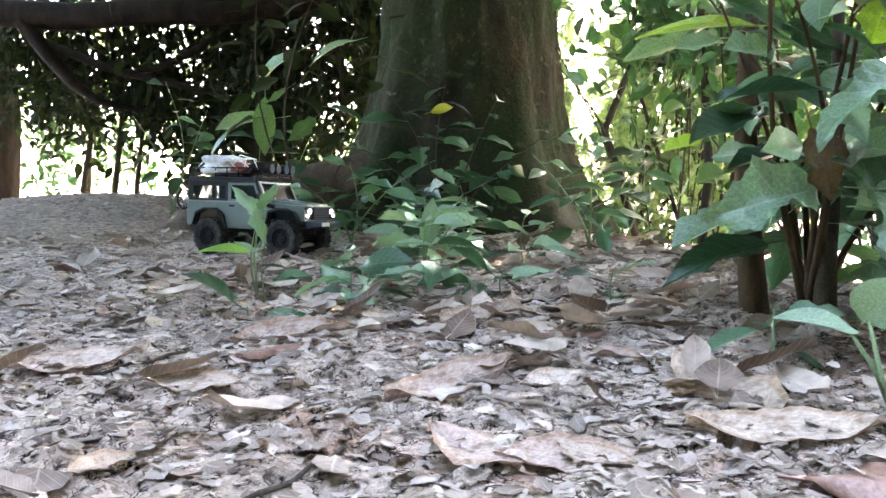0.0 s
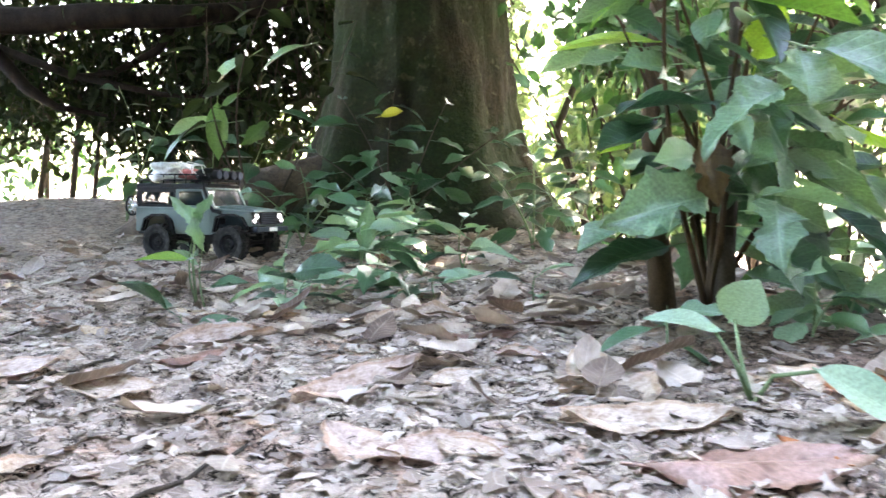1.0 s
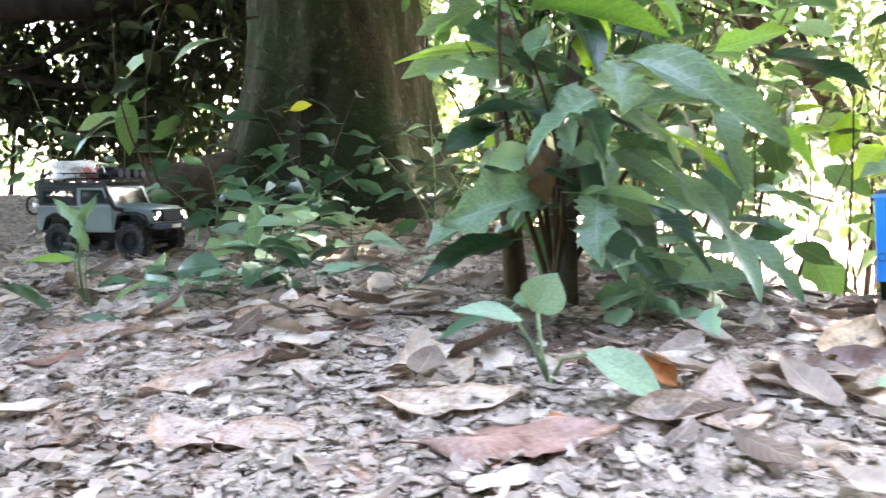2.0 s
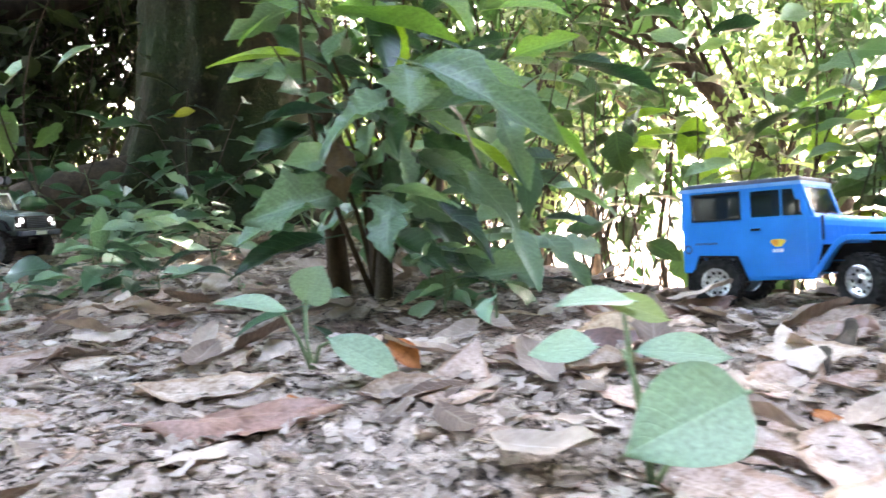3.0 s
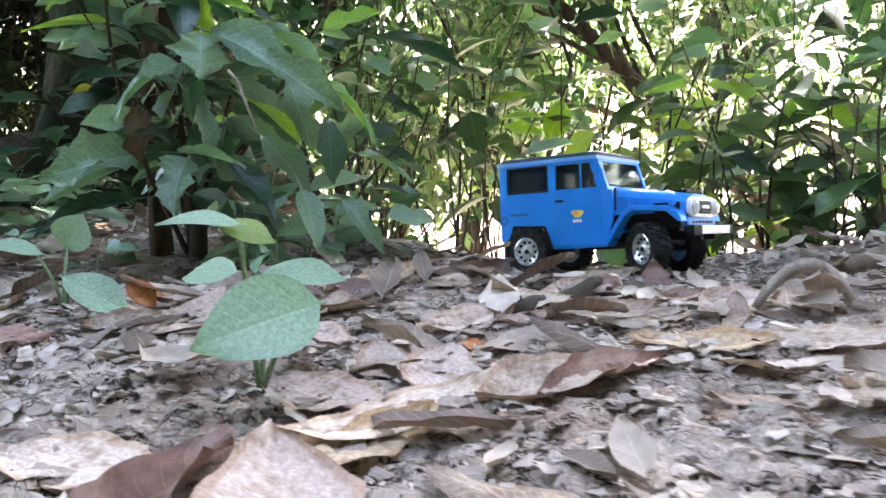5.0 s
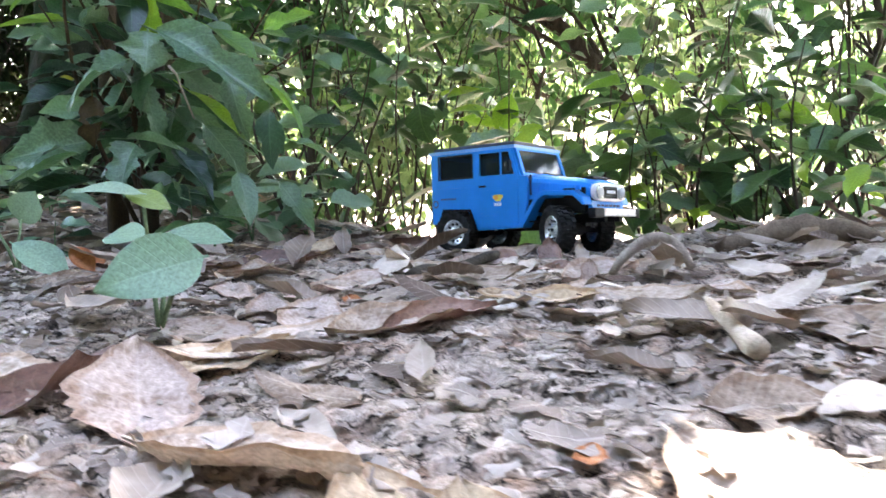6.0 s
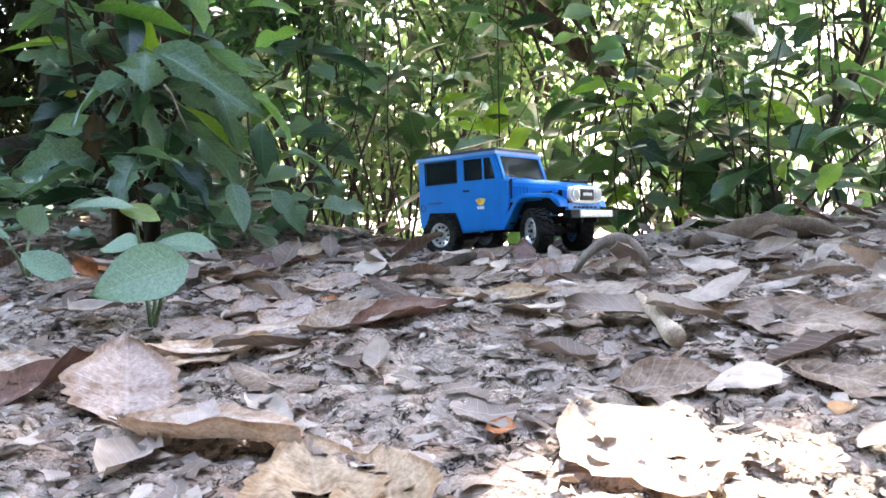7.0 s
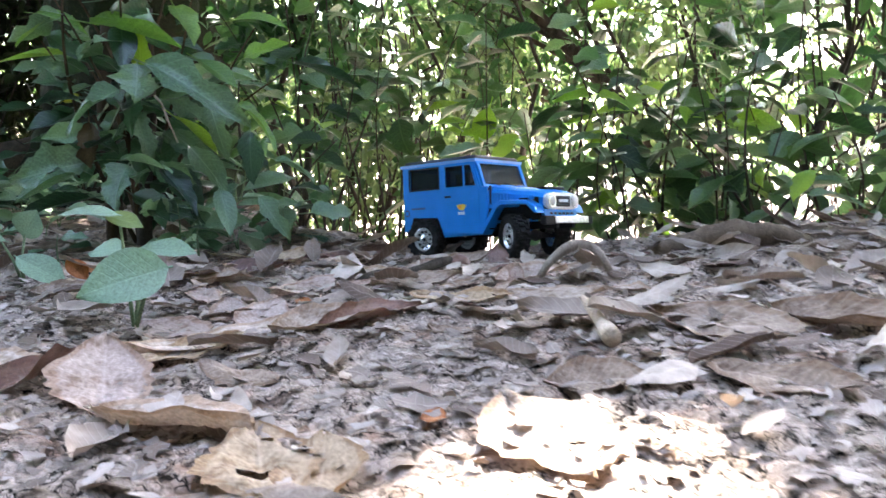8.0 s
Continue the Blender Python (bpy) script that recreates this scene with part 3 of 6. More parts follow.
    thin = np.clip((fall[:, 0] - 0.35) / 0.3, 0, 1) * np.clip((fall[:, 1] - 1.35) / 0.4, 0, 1)
    patch = np.sin(fall[:, 0] * 9 + 1.5 * np.sin(fall[:, 1] * 7)) * np.sin(fall[:, 1] * 8 + 1.3 * np.sin(fall[:, 0] * 5))
    pos = pos[~((thin > 0.5) & (patch > 0.12))]
    size = g.uniform(0.16, 0.30, len(pos)) * np.where(pos[:, 2] > 5.1, 1.8, 1.0)
    m = random_poses(pos, size, g, 0.5)
    # gaps in the leaves through which flecks of sun reach the track
    gaps = (((0.755, -0.165), 0.026), ((0.80, -0.245), 0.030), ((0.775, -0.20), 0.026), ((0.765, -0.26), 0.030), ((0.735, -0.175), 0.028), ((0.742, -0.24), 0.034), ((0.70, -0.26), 0.030), ((0.72, -0.34), 0.045), ((0.09, 1.47), 0.030), ((0.0, 1.46), 0.012), ((0.16, 1.36), 0.012))
    d = np.array(SUN_DIR)
    keep = np.ones(len(m), bool)
    for (px, py), rad in gaps:
        for u in (0.05, 0.35, 0.65, 0.95):
            rel = m[:, :3, 3] + m[:, :3, 0] * u - np.array([px, py, 0.04])
            keep &= np.linalg.norm(rel - (rel @ d)[:, None] * d, axis=1) > rad + 0.15 * size
    m = m[keep]
    m[:, :3, 3] -= np.array(root.location)
    me = scatter("crown", FAR_LEAVES, m, g)
    part_mesh("crown", me, GREEN_FAR, root)["kind"] = "stuff"
    return root


big_tree()


def forest_tree(x, y, trunk_pts, r0, crown_c, crown_r, count, size, label, mat=None, seed=0, name="tree"):
    """A slim forest tree: bent trunk, side branches and a loose crown of leaves."""
    mat = mat or GREEN_FAR
    g = np.random.default_rng(seed)
    root = tagged(new(name), label, "tree")
    root.location = (x, y, gz(x, y))
    n = len(trunk_pts)
    sway = g.normal(0, 0.07, (n, 2)) if r0 < 0.03 else np.zeros((n, 2))
    trunk_pts = [(p[0] + sway[i][0] * max(p[2], 0), p[1] + sway[i][1] * max(p[2], 0), p[2]) for i, p in enumerate(trunk_pts)]
    tubes = [tube(trunk_pts, [r0 * (1 - 0.75 * i / (n - 1)) for i in range(n)], 10)]
    part_mesh("trunk", mesh_from("trunk", *tubes[0]), BARK, root)
    cc, cr = np.array(crown_c), np.array(crown_r)
    twigs, pos = [], []
    nb = max(10, count // 70)
    top = Vector(trunk_pts[-1])
    for _ in range(nb):
        v = g.normal(0, 1, 3)
        v = v / np.linalg.norm(v) * g.uniform(0.45, 1.0)
        end = cc + v * cr
        w = g.uniform(0.2, 1.0) * (n - 1)
        i = min(int(w), n - 2)
        a = np.array(trunk_pts[i]) * (1 - w + i) + np.array(trunk_pts[i + 1]) * (w - i)
        mid = (a + end) / 2 + g.normal(0, 0.08, 3) + (0, 0, 0.1)
        ts = np.linspace(0, 1, 6)
        pts = [(1 - t) ** 2 * a + 2 * t * (1 - t) * mid + t * t * end for t in ts]
        twigs.append(tube(pts, [r0 * 0.2 * (1 - 0.85 * t) + 0.0015 for t in ts], 5))
        m = int(count / nb)
        tt = g.uniform(0.35, 1.08, m) ** 0.7
        line = np.outer((1 - tt) ** 2, a) + np.outer(2 * tt * (1 - tt), mid) + np.outer(tt * tt, end)
        pos.append(line + g.normal(0, 0.10 * float(cr.mean()) + 0.02, (m, 3)))
    part_mesh("branchwork", mesh_from("branchwork", *join_tubes(twigs)), BARK, root)["kind"] = "stuff"
    pos = np.concatenate(pos)
    pos = pos[pos[:, 2] > 0.03]
    me = scatter("crown", MID_LEAVES, random_poses(pos, g.uniform(0.6, 1.3, len(pos)) * size, g, 0.85), g)
    ob = part_mesh("crown", me, mat, root)
    return root


# low dark boughs beyond the old tree, thick with small leaves
DARK = "dark backlit forest tree with small leaves on low boughs"
TALL = [(0, 0, -.05), (.05, .02, .5), (.02, .05, 1.1), (.1, 0, 1.9), (.05, 0, 2.8)]
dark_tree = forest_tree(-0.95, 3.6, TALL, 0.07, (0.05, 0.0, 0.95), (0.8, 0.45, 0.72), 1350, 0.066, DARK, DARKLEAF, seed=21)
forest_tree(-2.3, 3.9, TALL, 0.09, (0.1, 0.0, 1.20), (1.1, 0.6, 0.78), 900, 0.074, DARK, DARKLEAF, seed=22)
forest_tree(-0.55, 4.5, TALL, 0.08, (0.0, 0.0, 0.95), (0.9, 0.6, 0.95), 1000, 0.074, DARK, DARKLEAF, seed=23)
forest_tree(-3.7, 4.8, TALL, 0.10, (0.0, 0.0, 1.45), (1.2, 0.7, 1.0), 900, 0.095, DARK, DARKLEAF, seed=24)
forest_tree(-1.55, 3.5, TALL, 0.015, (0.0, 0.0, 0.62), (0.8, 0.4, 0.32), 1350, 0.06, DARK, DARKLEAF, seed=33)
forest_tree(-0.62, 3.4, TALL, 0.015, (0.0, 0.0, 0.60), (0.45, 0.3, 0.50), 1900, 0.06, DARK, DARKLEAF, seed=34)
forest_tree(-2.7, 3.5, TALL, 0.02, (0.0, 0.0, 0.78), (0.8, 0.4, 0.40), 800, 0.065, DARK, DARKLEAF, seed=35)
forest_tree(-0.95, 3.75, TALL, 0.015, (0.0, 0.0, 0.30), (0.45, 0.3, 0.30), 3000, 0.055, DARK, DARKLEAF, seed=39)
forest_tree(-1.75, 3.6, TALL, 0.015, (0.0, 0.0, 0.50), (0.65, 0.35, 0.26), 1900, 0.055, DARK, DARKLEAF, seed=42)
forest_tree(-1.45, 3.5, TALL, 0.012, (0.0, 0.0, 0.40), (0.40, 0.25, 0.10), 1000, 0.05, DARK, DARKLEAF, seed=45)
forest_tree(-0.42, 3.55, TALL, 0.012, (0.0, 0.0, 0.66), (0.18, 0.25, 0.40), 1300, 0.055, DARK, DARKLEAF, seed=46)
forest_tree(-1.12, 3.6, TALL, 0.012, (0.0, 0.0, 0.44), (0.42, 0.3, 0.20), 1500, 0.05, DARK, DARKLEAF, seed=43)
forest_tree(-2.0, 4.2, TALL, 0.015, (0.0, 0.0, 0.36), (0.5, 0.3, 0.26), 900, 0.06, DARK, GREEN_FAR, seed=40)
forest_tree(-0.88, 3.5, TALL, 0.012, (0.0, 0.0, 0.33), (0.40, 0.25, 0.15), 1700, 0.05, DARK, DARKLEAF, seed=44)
# heavy boughs reaching across from the side
for line, radii in (([(-2.4, -.42, .83), (-1.5, -.42, .815), (-1.0, -.40, .835), (-.6, -.38, .81), (-.3, -.40, .825), (.02, -.38, .82), (.3, -.3, .86), (.7, -.2, 1.0)], [.062, .060, .056, .055, .052, .046, .035, .014]),
                    ([(-1.2, -.40, .95), (-.80, -.40, .80), (-.70, -.40, .66), (-.60, -.40, .54), (-.50, -.38, .47), (-.30, -.36, .43)], [.040, .036, .030, .024, .016, .007]),
                    ([(.02, -.36, .85), (-.10, -.30, .70), (-.30, -.26, .62), (-.60, -.22, .60)], [.022, .018, .013, .006]),
                    ([(-.75, -.40, .72), (-.45, -.34, .60), (-.10, -.30, .52), (.25, -.26, .50)], [.020, .016, .012, .005])):
    v, f = tube([p for p in line], radii, 12)
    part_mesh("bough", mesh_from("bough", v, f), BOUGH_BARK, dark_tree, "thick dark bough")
LIGHT = "slender forest tree with sunlit yellow-green leaves"
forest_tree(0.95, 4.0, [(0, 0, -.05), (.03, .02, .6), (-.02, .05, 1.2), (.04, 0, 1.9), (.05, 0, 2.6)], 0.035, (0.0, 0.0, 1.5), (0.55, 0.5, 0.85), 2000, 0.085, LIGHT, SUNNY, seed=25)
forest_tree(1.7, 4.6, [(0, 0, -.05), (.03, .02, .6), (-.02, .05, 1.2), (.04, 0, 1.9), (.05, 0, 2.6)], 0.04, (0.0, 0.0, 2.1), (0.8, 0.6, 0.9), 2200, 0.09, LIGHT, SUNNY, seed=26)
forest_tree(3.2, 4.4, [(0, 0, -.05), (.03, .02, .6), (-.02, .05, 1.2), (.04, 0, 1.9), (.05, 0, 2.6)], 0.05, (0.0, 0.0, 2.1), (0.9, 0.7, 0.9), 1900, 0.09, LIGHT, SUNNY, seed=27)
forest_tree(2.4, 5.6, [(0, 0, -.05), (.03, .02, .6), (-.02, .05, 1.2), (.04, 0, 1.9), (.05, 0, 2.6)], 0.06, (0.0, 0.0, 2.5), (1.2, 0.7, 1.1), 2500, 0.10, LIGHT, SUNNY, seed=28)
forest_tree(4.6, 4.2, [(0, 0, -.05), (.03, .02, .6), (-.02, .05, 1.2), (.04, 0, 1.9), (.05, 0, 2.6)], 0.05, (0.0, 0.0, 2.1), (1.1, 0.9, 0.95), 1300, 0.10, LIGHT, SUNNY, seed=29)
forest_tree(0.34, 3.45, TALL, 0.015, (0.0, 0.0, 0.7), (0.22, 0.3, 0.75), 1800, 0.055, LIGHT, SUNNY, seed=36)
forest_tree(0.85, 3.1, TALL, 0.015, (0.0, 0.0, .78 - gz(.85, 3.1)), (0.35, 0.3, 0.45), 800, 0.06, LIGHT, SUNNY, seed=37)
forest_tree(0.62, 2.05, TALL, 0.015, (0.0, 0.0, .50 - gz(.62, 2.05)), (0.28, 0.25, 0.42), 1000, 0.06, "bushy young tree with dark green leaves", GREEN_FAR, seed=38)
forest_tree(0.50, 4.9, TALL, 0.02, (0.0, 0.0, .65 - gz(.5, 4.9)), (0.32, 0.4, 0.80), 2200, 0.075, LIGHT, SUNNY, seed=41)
THICK = "bushy forest tree with mid-green leaves on the lower bank"
for i, (x, y, cz, cnt) in enumerate(((0.62, 2.75, .95, 120), (1.15, 3.5, 1.60, 550), (1.75, 3.5, 1.80, 600), (2.45, 3.4, 1.80, 900), (2.95, 2.3, 1.65, 150), (3.3, 2.9, 1.75, 320), (2.2, 3.9, 2.0, 1300), (1.45, 4.0, 2.0, 900), (2.9, 3.6, 2.05, 1300), (3.6, 3.6, 1.9, 350), (0.9, 3.4, 1.3, 350))):
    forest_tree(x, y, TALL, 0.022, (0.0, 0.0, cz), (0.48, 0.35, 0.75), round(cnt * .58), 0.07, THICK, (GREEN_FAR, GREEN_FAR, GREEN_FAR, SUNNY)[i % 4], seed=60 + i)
LEAN = "dark leaning forest tree with sparse leaves"
low = gz(3.05, 3.6)
forest_tree(3.05, 3.6, [(.10, 0, -.1), (.05, 0, -.25 - low), (-.04, 0, -.047 - low), (-.37, 0, .131 - low), (-.60, 0, .329 - low), (-.73, 0, .504 - low), (-.95, 0, .719 - low), (-1.16, 0, .914 - low), (-1.7, .05, 1.5 - low)], 0.090, (-1.2, 0.1, 1.2 - low), (0.6, 0.5, 0.4), 300, 0.09, LEAN, seed=30)
low = gz(1.70, 4.8)
gnarled = forest_tree(1.70, 4.8, [(-.05, 0, -.1), (-.04, 0, -.5 - low), (.02, 0, -.19 - low), (.15, 0, .097 - low), (.18, 0, .388 - low), (.215, 0, .712 - low), (.355, 0, .961 - low), (.30, 0, 1.25 - low), (.2, .05, 2.0 - low)], 0.085, (0.3, 0.1, 1.7 - low), (0.6, 0.4, 0.4), 300, 0.09, LEAN, seed=31)
v, f = tube([(.60, 0, 1.7 - low), (.48, 0, 1.25 - low), (.37, 0, .98 - low), (.50, 0, .742 - low), (.65, 0, .538 - low), (.85, .02, .477 - low), (1.1, .05, .42 - low)], [.10, .095, .09, .055, .045, .035, .015], 10)
part_mesh("limb", mesh_from("limb", v, f), BARK, gnarled, "thick twisted limb")
forest_tree(2.06, 1.6, [(0, 0, -.1), (.02, 0, .35), (.06, 0, .6), (.12, 0, .85), (.22, .02, 1.4)], 0.022, (0.2, 0.0, 1.1), (0.4, 0.3, 0.3), 60, 0.12, LEAN, seed=32)


def far_woods():
    """The edge of the wood across the open ground, in full sun."""
    g = np.random.default_rng(40)
    n = 12000
    a = g.uniform(-1.5, 1.5, n)
    r = g.uniform(30, 42, n)
    h = g.uniform(0, 1, n) ** 0.8 * (9 + 3.0 * np.sin(a * 7) + 2 * np.sin(a * 17 + 1))
    pos = np.stack([np.sin(a) * r, np.cos(a) * r, h - 1.3], 1)
    keep = np.sin(pos[:, 0] * .6 + 2 * np.sin(pos[:, 2] * .5)) * np.sin(pos[:, 2] * .9 + pos[:, 1]) > -0.35
    pos = pos[keep]
    me = scatter("far_woods", FAR_LEAVES, random_poses(pos, g.uniform(0.5, 1.0, len(pos)), g, 0.6), g)
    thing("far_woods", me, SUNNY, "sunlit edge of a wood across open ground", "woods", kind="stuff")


far_woods()


def leaf_screen_behind():
    """Unseen ring of leaves behind the camera, added to cut low sky light."""
    g = np.random.default_rng(41)
    n = 20000
    a = g.uniform(1.5, 4.85, n)
    r = g.uniform(4.6, 6.5, n)
    h = g.uniform(0, 1, n) * (9.6 + .9 * np.sin(a * 5))
    pos = np.stack([.5 + np.sin(a) * r, np.cos(a) * r, h], 1)
    me = scatter("wood_edge", FAR_LEAVES, random_poses(pos, g.uniform(0.35, 0.6, len(pos)), g, 0.6), g)
    thing("wood_edge", me, DARKLEAF, "unseen leaf screen behind the camera, blocking low sky light", "woods", kind="stuff")


leaf_screen_behind()


# ---------------------------------------------------------------- undergrowth
def plant(name, base, stems, label, category="shrub", group="", seed=0, mats=None, sizes=(0.08, 0.12), per=9, stem_mat=None, r0=0.004, droop=0.35, from_t=0.25, turn=2.4, parts=True):
    """A leafy plant: stems (dx, dy, height) from one foot, leaves set spirally on short stalks."""
    mats = mats or [GREEN]
    rng = random.Random(seed)
    root = tagged(new(name), label, category, group)
    bx, by = base
    root.location = (bx, by, gz(bx, by) - 0.004)
    for dx, dy, h in stems:
        bend = Vector((rng.uniform(-.12, .12) * h, rng.uniform(-.12, .12) * h, 0))
        P = lambda t: Vector((dx, dy, 0)) * (t ** 1.4) + bend * math.sin(math.pi * t) + Vector((0, 0, h * t))
        ts = [i / 9 for i in range(10)]
        tubes = [tube([P(t) for t in ts], [r0 * (1 - 0.7 * t) for t in ts], 7)]
        a = rng.uniform(0, 6.28)
        leaves = []
        for k in range(per):
            t = from_t + (1.0 - from_t) * (k + 0.5) / per + rng.uniform(-.03, .03)
            t = min(max(t, 0.05), 1.0)
            a += turn + rng.uniform(-.35, .35)
            size = rng.uniform(*sizes) * (1.0 if t < 0.85 else 0.75)
            e = 0.35 - droop + rng.uniform(-.3, .3) + 0.5 * (t - 0.5)
            out = Vector((math.cos(a) * math.cos(e), math.sin(a) * math.cos(e), math.sin(e)))
            tip = (out + Vector((0, 0, -droop * 0.35))).normalized()
            q = P(t) + tip * size * 0.28
            leaves.append((q, tip, Vector((rng.uniform(-.9, .9), rng.uniform(-1.0, .7), 1)), size))
        part_mesh("stem", mesh_from("stem", *join_tubes(tubes)), stem_mat or STEM, root)
        for q, tip, up, size in leaves:
            part_mesh("leaf", leaf_mesh(rng.choice((0, 1, 3, 5, 5, 6, 7, 8, 9)), rng.choice(mats)), None, root, m=basis(q, tip, up, size))
    return root


MIXED = [EDGE_GREEN] * 11 + [GREYGREEN] * 5 + [LIME]
# the large shrub beside the track
DEEP = [GREEN] * 3 + [GREYGREEN] * 3
main = plant("shrub", (0.385, 0.81), [(-.11, -.04, .32), (-.08, -.08, .38), (.02, -.10, .44), (.12, -.08, .40), (-.02, .10, .50), (.20, -.03, .34), (-.12, .06, .38), (-.06, -.06, .46), (.24, .06, .28), (.10, .08, .52), (-.13, .02, .50)],
             "dense broad-leaved shrub with drooping dark green leaves", seed=5, mats=DEEP, sizes=(0.05, 0.105), per=8, stem_mat=BROWN_STEM, r0=0.004, droop=0.40, from_t=0.26)
v, f = tube([(-.04, .03, -.02), (-.045, .05, .1), (-.05, .055, .22), (-.04, .07, .36)], [.017, .013, .012, .009], 12)
part_mesh("stem", mesh_from("stem", v, f), BROWN_STEM, main, "thick brown stem")
v, f = tube([(.01, -.02, -.02), (.015, -.01, .08), (.03, .01, .2), (.035, .03, .38)], [.013, .010, .008, .005], 12)
part_mesh("stem", mesh_from("stem", v, f), BARK, main)


def set_leaf(parent, base, tip, width, up=(0, 0, 1), mat=None, k=None, mesh=None):
    """One leaf of a plant, from its base to its tip in world metres."""
    o = Vector(base) - parent.location
    d = Vector(tip) - Vector(base)
    m = basis(o, d, up)
    k = 3 if k is None else k
    me = mesh or leaf_mesh(k, mat or GREEN)
    natural = (0.42, 0.50, 0.38, 0.46, 0.55, 0.50, 0.54, 0.60, 0.46, 0.56, 0.42, 0.50, 0.38, 0.46, 0.55, 0.52, 0.60, 0.44)[k]
    s = d.length
    m = m @ Matrix.Diagonal((s, width / natural, s, 1))
    return part_mesh("leaf", me, None, parent, m=m)


# leaves of the shrub that stand out
for base, tip, width, up, mat, k in (
        ((.400, .665, .280), (.316, .658, .243), .052, (-.2, -.6, .8), GREYGREEN, 15),
        ((.423, .690, .318), (.426, .650, .268), .060, (0, -.9, .4), GREYGREEN, 16),
        ((.435, .680, .318), (.571, .590, .256), .052, (.1, -.5, .9), GREYGREEN, 5),
        ((.350, .750, .385), (.486, .690, .351), .036, (.1, -.5, .9), LIME_SOFT, 6),
        ((.415, .760, .320), (.421, .728, .376), .042, (0, -1, .2), LIME, 6),
        ((.316, .790, .344), (.200, .800, .345), .030, (0, -.4, 1), LIME, 3),
        ((.266, .790, .405), (.341, .740, .390), .024, (0, -.6, .8), LIME_SOFT, 1),
        ((.279, .790, .373), (.333, .740, .341), .026, (0, -.6, .8), GREEN, 5),
        ((.519, .670, .264), (.546, .620, .192), .034, (.5, -.7, .4), GREYGREEN, 5),
        ((.562, .670, .259), (.622, .620, .200), .030, (.4, -.6, .6), LIME_SOFT, 8),
        ((.471, .670, .243), (.537, .628, .192), .021, (.4, -.5, .8), LIME, 3),
        ((.348, .710, .182), (.243, .676, .164), .060, (-.1, -.75, .6), GREYGREEN, 16),
        ((.402, .680, .175), (.383, .620, .132), .050, (0, -.85, .5), GREYGREEN, 15),
        ((.391, .690, .183), (.471, .640, .178), .024, (.1, -.4, 1), GREYGREEN, 8),
        ((.451, .670, .168), (.503, .620, .108), .036, (.3, -.7, .6), GREEN, 6),
        ((.529, .650, .138), (.549, .600, .081), .030, (.4, -.8, .4), GREYGREEN, 0),
        ((.399, .710, .132), (.459, .660, .091), .030, (.2, -.7, .6), GREEN, 9),
        ((.580, .710, .121), (.624, .660, .072), .028, (.4, -.6, .6), GREYGREEN, 5),
        ((.607, .750, .177), (.670, .700, .154), .026, (.1, -.5, .9), GREYGREEN, 8),
        ((.556, .800, .398), (.627, .750, .400), .026, (0, -.6, .8), LIME_SOFT, 1),
        ((.567, .770, .335), (.621, .720, .358), .030, (-.3, -.6, .7), LIME_SOFT, 5),
        ((.644, .800, .330), (.747, .750, .292), .034, (.1, -.5, .9), GREEN, 6),
        ((.570, .770, .223), (.569, .720, .157), .036, (.2, -.9, .3), GREEN, 7),
        ((.377, .710, .213), (.354, .660, .198), .030, (-.3, -.5, .8), GREEN, 9),
        ((.266, .750, .266), (.350, .700, .285), .026, (0, -.5, .9), GREEN, 8),
        ((.345, .720, .238), (.352, .690, .170), .034, (-.1, -.9, .3), WITHERED, 9),
        ((.300, .780, .395), (.235, .760, .372), .036, (-.1, -.5, .9), LIME_SOFT, 5),
        ((.470, .760, .410), (.505, .700, .350), .040, (.2, -.7, .6), LIME_SOFT, 6),
        ((.500, .740, .330), (.560, .690, .290), .030, (.2, -.6, .7), LIME_SOFT, 3),
        ((.485, .690, .201), (.542, .640, .151), .034, (.3, -.6, .7), GREYGREEN, 7)):
    set_leaf(main, base, tip, width * 1.1, up, mat, k)

rng = random.Random(17)
for i in range(28):
    a = rng.uniform(3.6, 6.0)
    r, z = rng.uniform(.06, .17), rng.uniform(.07, .36)
    b = Vector((.385 + .07 * math.cos(a), .81 + .07 * math.sin(a), z + .03))
    t = b + Vector((r * math.cos(a) * .8, r * math.sin(a) * .5, rng.uniform(-.08, .01)))
    set_leaf(main, b, t, rng.uniform(.026, .046), (rng.uniform(-.7, .7), -.6, rng.uniform(.3, 1)), rng.choice((GREEN, GREYGREEN)), rng.choice((1, 5, 6, 7, 8, 9, 15, 17)))

# a dry pale stalk caught in the shrub
v, f = tube([(.072, -.205, .225), (.081, -.208, .214), (.087, -.212, .195), (.099, -.212, .162)], [.0018, .0015, .0014, .001], 6)
part_mesh("dry_stalk", mesh_from("dry_stalk", v, f), TWIG, main, "pale dry hanging stalk")
# low plants round the shrub's foot
FOOT = "low green plant growing at a shrub's foot"
for i, (x, y, h, sz, n) in enumerate(((.30, .68, .05, .06, 4), (.46, .72, .08, .065, 5), (.54, .80, .11, .07, 6), (.62, .90, .12, .075, 6), (.50, .62, .05, .05, 3))):
    plant("seedling", (x, y), [(0, 0, h), (.03, -.01, h * .7)] if n > 4 else [(0, 0, h)], FOOT, "seedling", "seedlings in the litter", seed=340 + i, mats=[GREEN, GREYGREEN, PALE], sizes=(sz * .8, sz * 1.2), per=n, r0=.0018, droop=.35)

